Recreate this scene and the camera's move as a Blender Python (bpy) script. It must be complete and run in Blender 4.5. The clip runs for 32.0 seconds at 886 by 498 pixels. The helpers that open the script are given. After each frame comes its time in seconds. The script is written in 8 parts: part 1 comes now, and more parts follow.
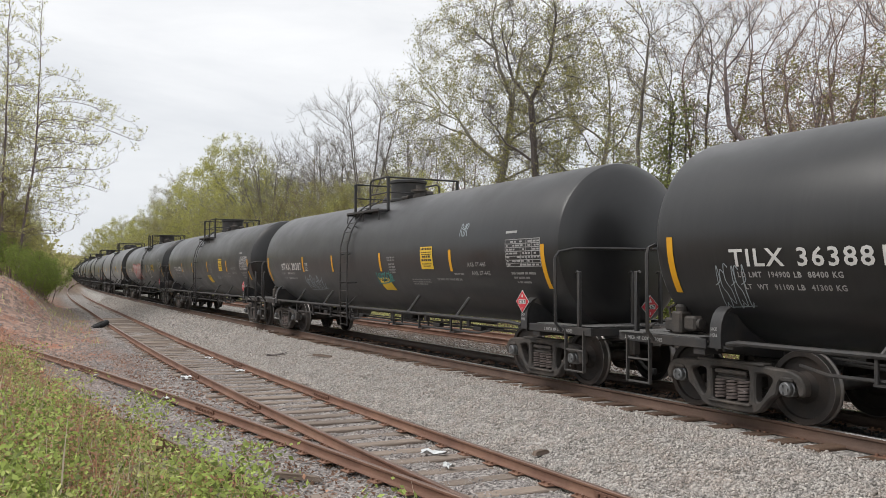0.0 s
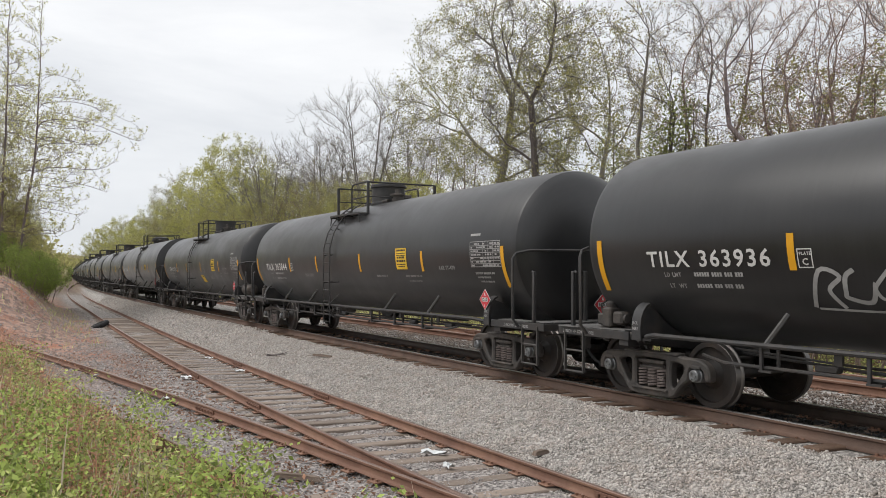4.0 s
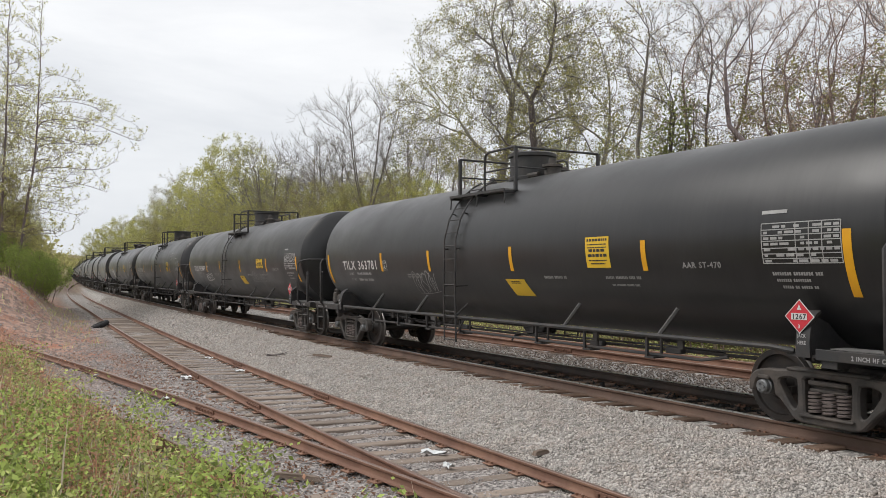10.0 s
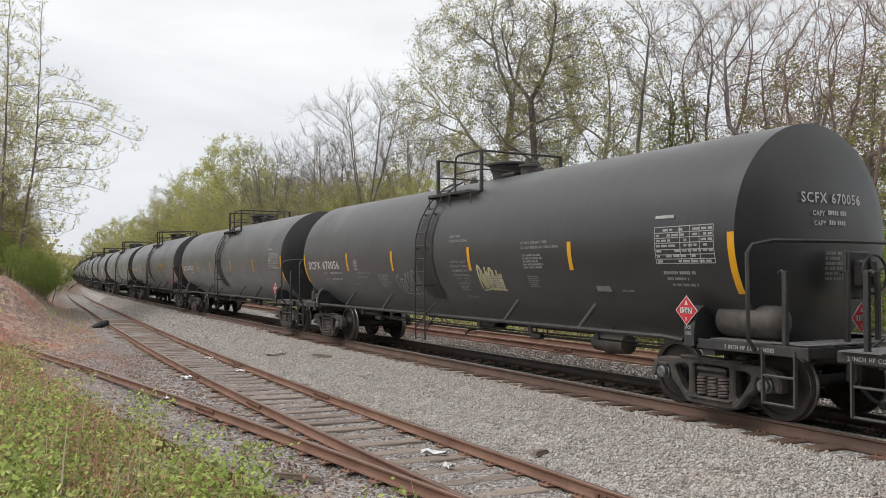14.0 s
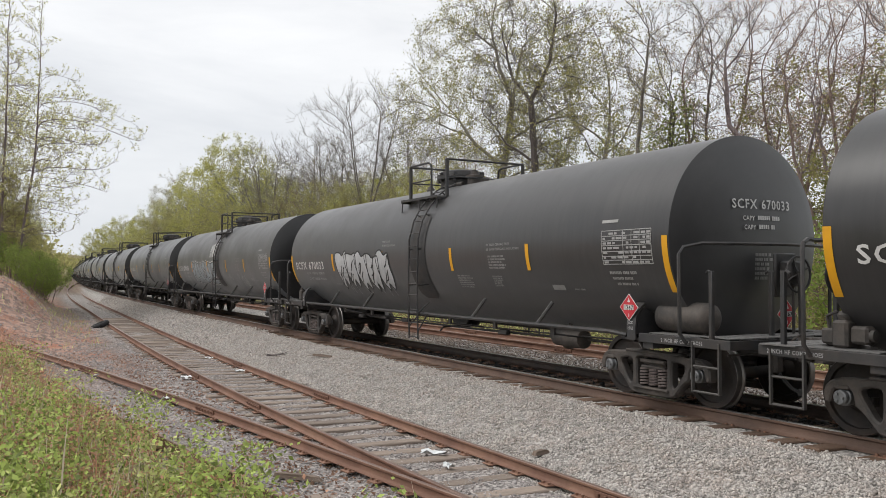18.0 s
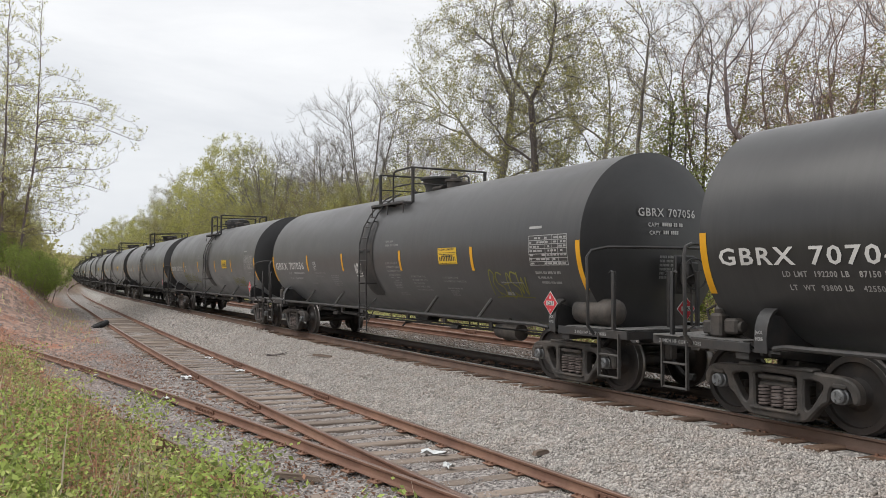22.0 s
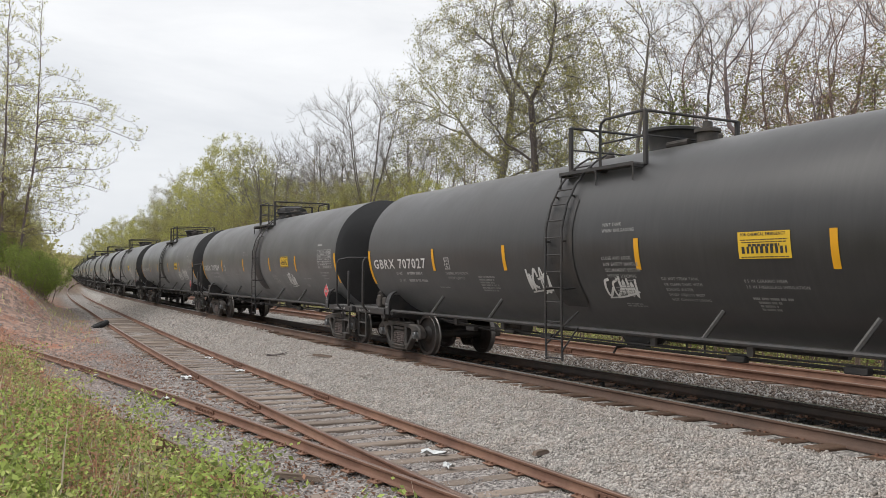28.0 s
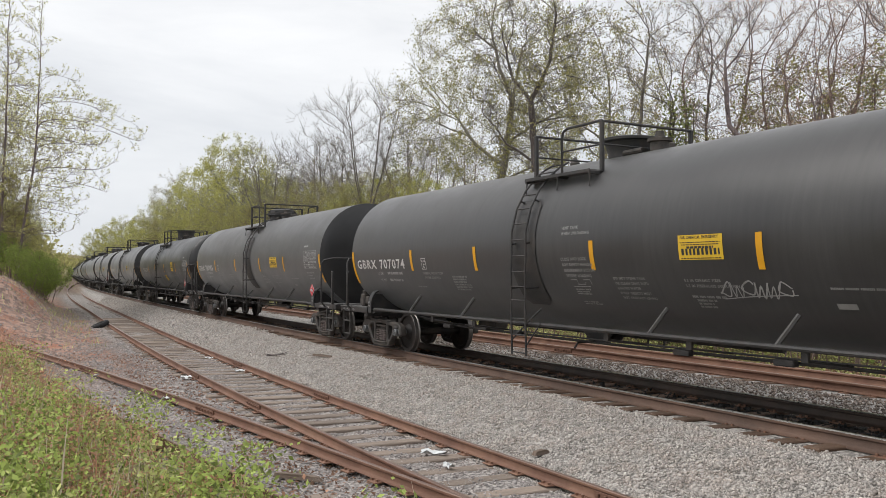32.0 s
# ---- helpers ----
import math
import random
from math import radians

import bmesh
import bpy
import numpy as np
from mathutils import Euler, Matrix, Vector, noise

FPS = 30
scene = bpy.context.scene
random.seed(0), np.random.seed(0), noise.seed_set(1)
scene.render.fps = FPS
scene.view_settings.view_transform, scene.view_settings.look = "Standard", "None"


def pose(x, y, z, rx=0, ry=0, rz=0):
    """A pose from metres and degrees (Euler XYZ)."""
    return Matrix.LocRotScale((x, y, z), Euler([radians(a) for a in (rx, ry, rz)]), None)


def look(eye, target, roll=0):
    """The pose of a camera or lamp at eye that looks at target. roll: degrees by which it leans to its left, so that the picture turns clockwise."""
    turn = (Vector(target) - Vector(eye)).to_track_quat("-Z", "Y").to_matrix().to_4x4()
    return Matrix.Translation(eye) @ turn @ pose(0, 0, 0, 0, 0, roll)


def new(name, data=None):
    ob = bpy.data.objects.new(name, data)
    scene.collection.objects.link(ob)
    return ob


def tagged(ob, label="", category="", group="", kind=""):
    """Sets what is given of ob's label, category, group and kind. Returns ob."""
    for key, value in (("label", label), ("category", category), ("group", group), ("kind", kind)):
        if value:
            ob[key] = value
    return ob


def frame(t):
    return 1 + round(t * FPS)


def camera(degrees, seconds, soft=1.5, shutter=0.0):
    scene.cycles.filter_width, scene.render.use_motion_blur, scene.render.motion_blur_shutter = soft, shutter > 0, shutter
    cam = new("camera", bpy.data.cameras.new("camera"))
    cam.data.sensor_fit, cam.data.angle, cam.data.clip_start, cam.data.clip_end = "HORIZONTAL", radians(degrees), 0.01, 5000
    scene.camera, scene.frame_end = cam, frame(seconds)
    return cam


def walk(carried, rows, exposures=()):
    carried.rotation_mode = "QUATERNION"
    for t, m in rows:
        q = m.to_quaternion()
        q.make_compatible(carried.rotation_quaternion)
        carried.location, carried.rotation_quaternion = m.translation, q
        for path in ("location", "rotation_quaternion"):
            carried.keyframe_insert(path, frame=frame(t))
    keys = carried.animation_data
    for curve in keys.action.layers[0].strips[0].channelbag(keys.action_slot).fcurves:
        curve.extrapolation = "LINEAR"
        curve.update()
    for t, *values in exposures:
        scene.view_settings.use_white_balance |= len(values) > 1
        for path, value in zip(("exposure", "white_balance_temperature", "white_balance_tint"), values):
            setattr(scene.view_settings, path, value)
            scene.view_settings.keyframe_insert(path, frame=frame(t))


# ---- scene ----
# camera: a tripod beside the siding, a little above the rails
EYE = Vector((0.0, -9.7703, 1.6134))
TH, PITCH, ROLL = 0.50965, 0.0416, 1.395
cam = camera(55.98, 32.0, soft=0.8)
AIM = EYE + Vector((-math.cos(TH) * math.cos(PITCH), math.sin(TH) * math.cos(PITCH), math.sin(PITCH)))
walk(cam, [(0.0, look(EYE, AIM, ROLL)), (32.0, look(EYE, AIM, ROLL))])

# ---- light: bright overcast sky and one very soft sun ----
SUN_EL, SUN_AZ = 52.0, 205.0
world = bpy.data.worlds.new("overcast_sky")
scene.world = world
world.use_nodes = True


def nodes_of(tree):
    tree.nodes.clear()

    def add(kind, **kw):
        n = tree.nodes.new(kind)
        for k, v in kw.items():
            if k == "ins":
                for key, val in v.items():
                    n.inputs[key].default_value = val
            else:
                setattr(n, k, v)
        return n

    def link(a, ao, b, bi):
        tree.links.new(a.outputs[ao], b.inputs[bi])
    return add, link


def make_world():
    add, link = nodes_of(world.node_tree)
    out = add("ShaderNodeOutputWorld")
    sky = add("ShaderNodeTexSky", sky_type="NISHITA", sun_disc=False, sun_elevation=radians(SUN_EL), sun_rotation=radians(SUN_AZ),
              air_density=1.0, dust_density=4.0)
    dim = add("ShaderNodeVectorMath", operation="SCALE")
    dim.inputs["Scale"].default_value = 0.10
    link(sky, "Color", dim, 0)
    co = add("ShaderNodeTexCoord")
    mp = add("ShaderNodeMapping")
    mp.inputs["Scale"].default_value = (1.0, 1.0, 3.6)
    mp.inputs["Rotation"].default_value = (0.15, 0.1, 0.6)
    link(co, "Generated", mp, "Vector")
    n = add("ShaderNodeTexNoise", ins={"Scale": 2.3, "Detail": 7.0, "Roughness": 0.55, "Distortion": 0.35})
    link(mp, "Vector", n, "Vector")
    r = add("ShaderNodeValToRGB")
    r.color_ramp.elements[0].position, r.color_ramp.elements[1].position = 0.34, 0.70
    r.color_ramp.elements[0].color = (0.64, 0.655, 0.685, 1)
    r.color_ramp.elements[1].color = (0.93, 0.93, 0.935, 1)
    link(n, "Fac", r, "Fac")
    # grey-blue band of haze low over the horizon
    sep = add("ShaderNodeSeparateXYZ")
    link(co, "Generated", sep, "Vector")
    band = add("ShaderNodeMapRange", ins={"From Min": 0.0, "From Max": 0.42, "To Min": 0.55, "To Max": 0.0})
    link(sep, "Z", band, "Value")
    low = add("ShaderNodeMixRGB", ins={"Color2": (0.66, 0.70, 0.75, 1)})
    link(band, "Result", low, "Fac")
    link(r, "Color", low, "Color1")
    mix = add("ShaderNodeMixRGB", ins={"Fac": 0.93})
    link(dim, "Vector", mix, "Color1")
    link(low, "Color", mix, "Color2")
    bg = add("ShaderNodeBackground", ins={"Strength": 1.18})
    link(mix, "Color", bg, "Color")
    link(bg, "Background", out, "Surface")


make_world()
sun_data = bpy.data.lights.new("sun", "SUN")
sun_data.energy, sun_data.angle, sun_data.color = 2.05, radians(35), (1.0, 0.97, 0.93)
sun = new("sun", sun_data)
sun.matrix_world = look((0, 0, 60), Vector((0, 0, 60)) - Vector((math.cos(radians(SUN_EL)) * math.sin(radians(SUN_AZ)), math.cos(radians(SUN_EL)) * math.cos(radians(SUN_AZ)), math.sin(radians(SUN_EL)))))


# ---- materials ----
def material(name, base, rough=0.8, metal=0.0, dark=0.6, scale=8.0, bump=0.3, fine=60.0, stretch=(1, 1, 1), tint=None, tint_amt=0.5,
             tint_scale=0.9, island=0.0, random_ob=0.0, spec=0.5, translucent=0.0, bump_dist=0.01):
    """Base colour with grain at a fine scale, blotches of a tint at a wide one, and relief."""
    m = bpy.data.materials.new(name)
    m.use_nodes = True
    add, link = nodes_of(m.node_tree)
    out = add("ShaderNodeOutputMaterial")
    b = add("ShaderNodeBsdfPrincipled", ins={"Roughness": rough, "Metallic": metal, "Specular IOR Level": spec})
    co = add("ShaderNodeTexCoord")
    mp = add("ShaderNodeMapping")
    mp.inputs["Scale"].default_value = stretch
    link(co, "Object", mp, "Vector")
    wide = add("ShaderNodeTexNoise", ins={"Scale": scale, "Detail": 6.0, "Roughness": 0.6})
    link(mp, "Vector", wide, "Vector")
    ramp = add("ShaderNodeValToRGB")
    ramp.color_ramp.elements[0].position, ramp.color_ramp.elements[1].position = 0.3, 0.7
    ramp.color_ramp.elements[0].color = (*[c * dark for c in base], 1)
    ramp.color_ramp.elements[1].color = (*base, 1)
    link(wide, "Fac", ramp, "Fac")
    last, sock = ramp, "Color"
    if tint:
        n2 = add("ShaderNodeTexNoise", ins={"Scale": tint_scale, "Detail": 5.0, "Roughness": 0.65})
        link(mp, "Vector", n2, "Vector")
        mr = add("ShaderNodeMapRange", ins={"From Min": 0.42, "From Max": 0.68, "To Min": 0.0, "To Max": tint_amt})
        link(n2, "Fac", mr, "Value")
        mx = add("ShaderNodeMixRGB", ins={"Color2": (*tint, 1)})
        link(mr, "Result", mx, "Fac")
        link(last, sock, mx, "Color1")
        last, sock = mx, "Color"
    if island or random_ob:
        src = add("ShaderNodeNewGeometry") if island else add("ShaderNodeObjectInfo")
        mr = add("ShaderNodeMapRange", ins={"To Min": 1.0 - (island or random_ob), "To Max": 1.0 + (island or random_ob)})
        link(src, "Random Per Island" if island else "Random", mr, "Value")
        mx = add("ShaderNodeVectorMath", operation="SCALE")
        link(last, sock, mx, 0)
        link(mr, "Result", mx, "Scale")
        last, sock = mx, "Vector"
    link(last, sock, b, "Base Color")
    fn = add("ShaderNodeTexNoise", ins={"Scale": fine, "Detail": 4.0, "Roughness": 0.6})
    link(mp, "Vector", fn, "Vector")
    rr = add("ShaderNodeMapRange", ins={"To Min": max(0.05, rough - 0.14), "To Max": min(1.0, rough + 0.14)})
    link(fn, "Fac", rr, "Value")
    link(rr, "Result", b, "Roughness")
    if bump:
        bp = add("ShaderNodeBump", ins={"Strength": bump, "Distance": bump_dist})
        link(fn, "Fac", bp, "Height")
        link(bp, "Normal", b, "Normal")
    if translucent:
        tr = add("ShaderNodeBsdfTranslucent")
        link(last, sock, tr, "Color")
        ms = add("ShaderNodeMixShader", ins={"Fac": translucent})
        link(b, "BSDF", ms, 1)
        link(tr, "BSDF", ms, 2)
        link(ms, "Shader", out, "Surface")
    else:
        link(b, "BSDF", out, "Surface")
    return m


def tank_paint(name, base, dust, rough, gloss, bloom):
    """Satin black paint, dusty, with streaks that run down the shell and a soft grime."""
    m = bpy.data.materials.new(name)
    m.use_nodes = True
    add, link = nodes_of(m.node_tree)
    out = add("ShaderNodeOutputMaterial")
    b = add("ShaderNodeBsdfPrincipled", ins={"Roughness": rough, "Specular IOR Level": 0.62})
    co = add("ShaderNodeTexCoord")
    info = add("ShaderNodeObjectInfo")
    off = add("ShaderNodeVectorMath", operation="SCALE")
    off.inputs[0].default_value = (37.0, 11.0, 5.0)
    link(info, "Random", off, "Scale")
    sh = add("ShaderNodeVectorMath", operation="ADD")
    link(co, "Object", sh, 0)
    link(off, "Vector", sh, 1)
    streak = add("ShaderNodeMapping")
    streak.inputs["Scale"].default_value = (6.0, 0.5, 0.5)
    link(sh, "Vector", streak, "Vector")
    n1 = add("ShaderNodeTexNoise", ins={"Scale": 2.0, "Detail": 6.0, "Roughness": 0.7})
    link(streak, "Vector", n1, "Vector")
    n2 = add("ShaderNodeTexNoise", ins={"Scale": 0.7, "Detail": 5.0, "Roughness": 0.6})
    link(sh, "Vector", n2, "Vector")
    n3 = add("ShaderNodeTexNoise", ins={"Scale": 55.0, "Detail": 3.0})
    link(sh, "Vector", n3, "Vector")
    mul = add("ShaderNodeMath", operation="MULTIPLY")
    link(n1, "Fac", mul, 0)
    link(n2, "Fac", mul, 1)
    mr = add("ShaderNodeMapRange", ins={"From Min": 0.16, "From Max": 0.42, "To Min": 0.1, "To Max": 0.6})
    link(mul, "Value", mr, "Value")
    mx = add("ShaderNodeMixRGB", ins={"Color1": (*base, 1), "Color2": (*dust, 1)})
    link(mr, "Result", mx, "Fac")
    br = add("ShaderNodeMapRange", ins={"To Min": 0.8, "To Max": 1.25})
    link(info, "Random", br, "Value")
    sc = add("ShaderNodeVectorMath", operation="SCALE")
    link(mx, "Color", sc, 0)
    link(br, "Result", sc, "Scale")
    link(sc, "Vector", b, "Base Color")
    rr = add("ShaderNodeMapRange", ins={"From Min": 0.3, "From Max": 0.7, "To Min": rough - 0.08, "To Max": rough + 0.12})
    link(n2, "Fac", rr, "Value")
    link(rr, "Result", b, "Roughness")
    bp = add("ShaderNodeBump", ins={"Strength": 0.12, "Distance": 0.004})
    link(n3, "Fac", bp, "Height")
    bp2 = add("ShaderNodeBump", ins={"Strength": 0.25, "Distance": 0.012})
    link(n2, "Fac", bp2, "Height")
    link(bp, "Normal", bp2, "Normal")
    link(bp2, "Normal", b, "Normal")
    b.inputs["Sheen Weight"].default_value, b.inputs["Sheen Roughness"].default_value, b.inputs["Specular IOR Level"].default_value = bloom, 0.4, gloss
    link(b, "BSDF", out, "Surface")
    return m


M_TANK = tank_paint("tank_paint", (0.009, 0.009, 0.010), (0.026, 0.025, 0.026), 0.36, 0.58, 0.11)
M_TANK2 = tank_paint("dusty_tank_paint", (0.017, 0.0165, 0.0175), (0.046, 0.044, 0.044), 0.38, 0.62, 0.24)
M_STEEL = material("black_steel", (0.035, 0.035, 0.037), 0.55, 0, 0.6, 5, 0.25, 40, tint=(0.075, 0.06, 0.05), tint_amt=0.5, tint_scale=2.0)
M_DECK = material("worn_deck_grating", (0.20, 0.195, 0.19), 0.6, 0.2, 0.6, 12, 0.4, 50)
M_CAST = material("cast_steel_grime", (0.062, 0.056, 0.052), 0.7, 0, 0.5, 4, 0.4, 45, tint=(0.13, 0.105, 0.088), tint_amt=0.6, tint_scale=3.0)
M_WHEEL = material("wheel_steel", (0.024, 0.020, 0.0185), 0.65, 0.1, 0.55, 3, 0.2, 40, tint=(0.07, 0.045, 0.032), tint_amt=0.5, tint_scale=2.0)
M_TREAD = material("polished_tread", (0.20, 0.185, 0.175), 0.38, 0.75, 0.8, 6, 0.05, 60)
M_SPRING = material("spring_steel", (0.19, 0.155, 0.145), 0.6, 0.1, 0.6, 9, 0.2, 60)
M_CAP = material("bearing_cap", (0.23, 0.235, 0.24), 0.45, 0.4, 0.6, 9, 0.2, 60)
M_HOSE = material("rubber_hose", (0.02, 0.02, 0.02), 0.75, 0, 0.7, 9, 0.2, 60)
M_YEL = material("yellow_reflector", (0.74, 0.36, 0.012), 0.45, 0, 0.85, 3, 0.05, 60)
M_SIGN = material("yellow_decal", (0.72, 0.46, 0.03), 0.5, 0, 0.88, 2, 0.05, 60)
M_WHITE = material("white_stencil", (0.62, 0.61, 0.60), 0.6, 0, 0.8, 3, 0.05, 60)
M_DIM = material("weathered_stencil", (0.40, 0.395, 0.39), 0.65, 0, 0.6, 4, 0.05, 60)
M_FAINT = material("faded_stencil", (0.31, 0.305, 0.30), 0.65, 0, 0.6, 4, 0.05, 60)
M_INK = material("black_print", (0.03, 0.03, 0.03), 0.6, 0, 0.8, 3, 0.0, 60)
M_RED = material("placard_red", (0.55, 0.03, 0.045), 0.5, 0, 0.88, 3, 0.03, 60)
M_PINK = material("spray_pink", (0.58, 0.48, 0.46), 0.7, 0, 0.7, 3, 0.03, 60)
M_SILVER = material("spray_silver", (0.36, 0.41, 0.44), 0.55, 0.1, 0.7, 3, 0.05, 60)
M_CHROME = material("spray_chrome", (0.50, 0.51, 0.52), 0.5, 0.1, 0.72, 2.5, 0.05, 60)
M_TEAL = material("spray_teal", (0.08, 0.26, 0.23), 0.7, 0, 0.7, 3, 0.03, 60)
M_CREAM = material("spray_cream", (0.50, 0.46, 0.28), 0.7, 0, 0.7, 3, 0.03, 60)
M_OLIVE = material("spray_olive", (0.23, 0.22, 0.05), 0.7, 0, 0.7, 3, 0.03, 60)
# main line's far rail: oily, with the cars' shade darkened into its colour
M_SHADED_OILRAIL = material("shaded_oily_rail", (0.06, 0.045, 0.036), 0.6, 0.0, 0.6, 2.5, 0.3, 30, tint=(0.12, 0.07, 0.045), tint_amt=0.5, tint_scale=1.2)
M_RAIL = material("rusty_rail", (0.195, 0.098, 0.066), 0.75, 0.0, 0.6, 2.5, 0.35, 30, tint=(0.27, 0.155, 0.10), tint_amt=0.6, tint_scale=1.2)
M_MAINRAIL = material("brown_rail", (0.125, 0.078, 0.058), 0.75, 0.0, 0.6, 2.5, 0.35, 30, tint=(0.17, 0.10, 0.07), tint_amt=0.6, tint_scale=1.2)
M_RAILTOP = material("worn_rail_head", (0.25, 0.165, 0.13), 0.42, 0.45, 0.75, 2.0, 0.1, 30)
M_SHINE = material("polished_rail_head", (0.36, 0.35, 0.34), 0.3, 0.85, 0.75, 3.0, 0.05, 30)
M_TIE = material("weathered_tie", (0.34, 0.275, 0.225), 0.9, 0, 0.5, 2.0, 0.8, 26, stretch=(6, 0.7, 6), tint=(0.20, 0.155, 0.125), tint_amt=0.6, tint_scale=1.5, random_ob=0.25)
M_TIE2 = material("creosote_tie", (0.17, 0.11, 0.075), 0.85, 0, 0.5, 2.0, 0.6, 26, stretch=(6, 0.7, 6), tint=(0.16, 0.085, 0.055), tint_amt=0.6, tint_scale=1.5, random_ob=0.25)
M_STONE = material("ballast_stone", (0.52, 0.485, 0.45), 0.9, 0, 0.75, 9, 0.5, 70, tint=(0.40, 0.32, 0.27), tint_amt=0.5, tint_scale=3.0, island=0.36)
M_STONE2 = material("brown_ballast_stone", (0.30, 0.255, 0.22), 0.92, 0, 0.7, 9, 0.5, 70, tint=(0.24, 0.15, 0.11), tint_amt=0.5, tint_scale=2.0, island=0.5)
M_WORN = material("worn_steel_edge", (0.10, 0.097, 0.095), 0.5, 0.3, 0.6, 7, 0.2, 50, tint=(0.08, 0.07, 0.06), tint_amt=0.6, tint_scale=3.0)
M_CINDER = material("dark_ballast_stone", (0.385, 0.355, 0.345), 0.92, 0, 0.7, 9, 0.5, 70, tint=(0.36, 0.27, 0.22), tint_amt=0.5, tint_scale=1.5, island=0.30)
# near-black: oil plus the shade under the train, both in the base colour
M_OILY_SHADE = material("oily_shaded_ballast_stone", (0.026, 0.025, 0.024), 0.85, 0, 0.6, 9, 0.5, 70, island=0.35)
M_DEBRIS = material("white_plastic", (0.72, 0.74, 0.74), 0.5, 0, 0.8, 8, 0.3, 40)
M_PLANK = material("broken_board", (0.22, 0.16, 0.12), 0.9, 0, 0.5, 3, 0.8, 30, stretch=(1, 8, 8), tint=(0.32, 0.26, 0.22), tint_amt=0.6)
M_TYRE = material("old_tyre", (0.022, 0.022, 0.023), 0.8, 0, 0.6, 9, 0.3, 50)
M_BARK = material("grey_bark", (0.31, 0.285, 0.25), 0.95, 0, 0.5, 5, 0.7, 22, stretch=(4, 4, 0.7), tint=(0.27, 0.25, 0.21), tint_amt=0.6, tint_scale=1.0)
M_BARK2 = material("dark_bark", (0.17, 0.145, 0.135), 0.95, 0, 0.5, 5, 0.7, 22, stretch=(4, 4, 0.7))
M_BARK4 = material("violet_grey_bark", (0.26, 0.21, 0.21), 0.95, 0, 0.5, 5, 0.7, 22, stretch=(4, 4, 0.7))
M_BARK5 = material("mid_grey_bark", (0.25, 0.225, 0.205), 0.95, 0, 0.5, 5, 0.7, 22, stretch=(4, 4, 0.7))
M_BARK3 = material("reddish_twig_bark", (0.29, 0.21, 0.185), 0.95, 0, 0.5, 5, 0.6, 22, stretch=(4, 4, 0.7))


def leaf(name, base, var=0.35):
    return material(name, base, 0.6, 0, 0.75, 1.2, 0, 60, island=var, translucent=0.5, spec=0.25)


M_LEAF = leaf("spring_leaf", (0.46, 0.435, 0.18))
M_LEAF2 = leaf("yellow_green_leaf", (0.52, 0.51, 0.18))
M_LEAF3 = leaf("budding_leaf", (0.46, 0.39, 0.21))
M_LEAF4 = leaf("russet_bud", (0.60, 0.43, 0.31))
M_LEAF5 = leaf("fresh_green_leaf", (0.28, 0.36, 0.09))
M_LEAF6 = leaf("pale_spring_leaf", (0.64, 0.62, 0.29))
M_EVER = leaf("evergreen_needle", (0.31, 0.34, 0.13))
M_LEAF7 = leaf("olive_leaf", (0.37, 0.35, 0.14))
M_WEED = leaf("weed_leaf", (0.42, 0.51, 0.15), 0.65)
M_WEED2 = leaf("pale_weed_leaf", (0.58, 0.60, 0.25), 0.55)
M_RUSSET = leaf("russet_weed", (0.56, 0.31, 0.21), 0.55)
M_DRY = leaf("dry_stem", (0.66, 0.56, 0.44), 0.4)
M_LITTER = leaf("leaf_litter", (0.34, 0.21, 0.15), 0.45)


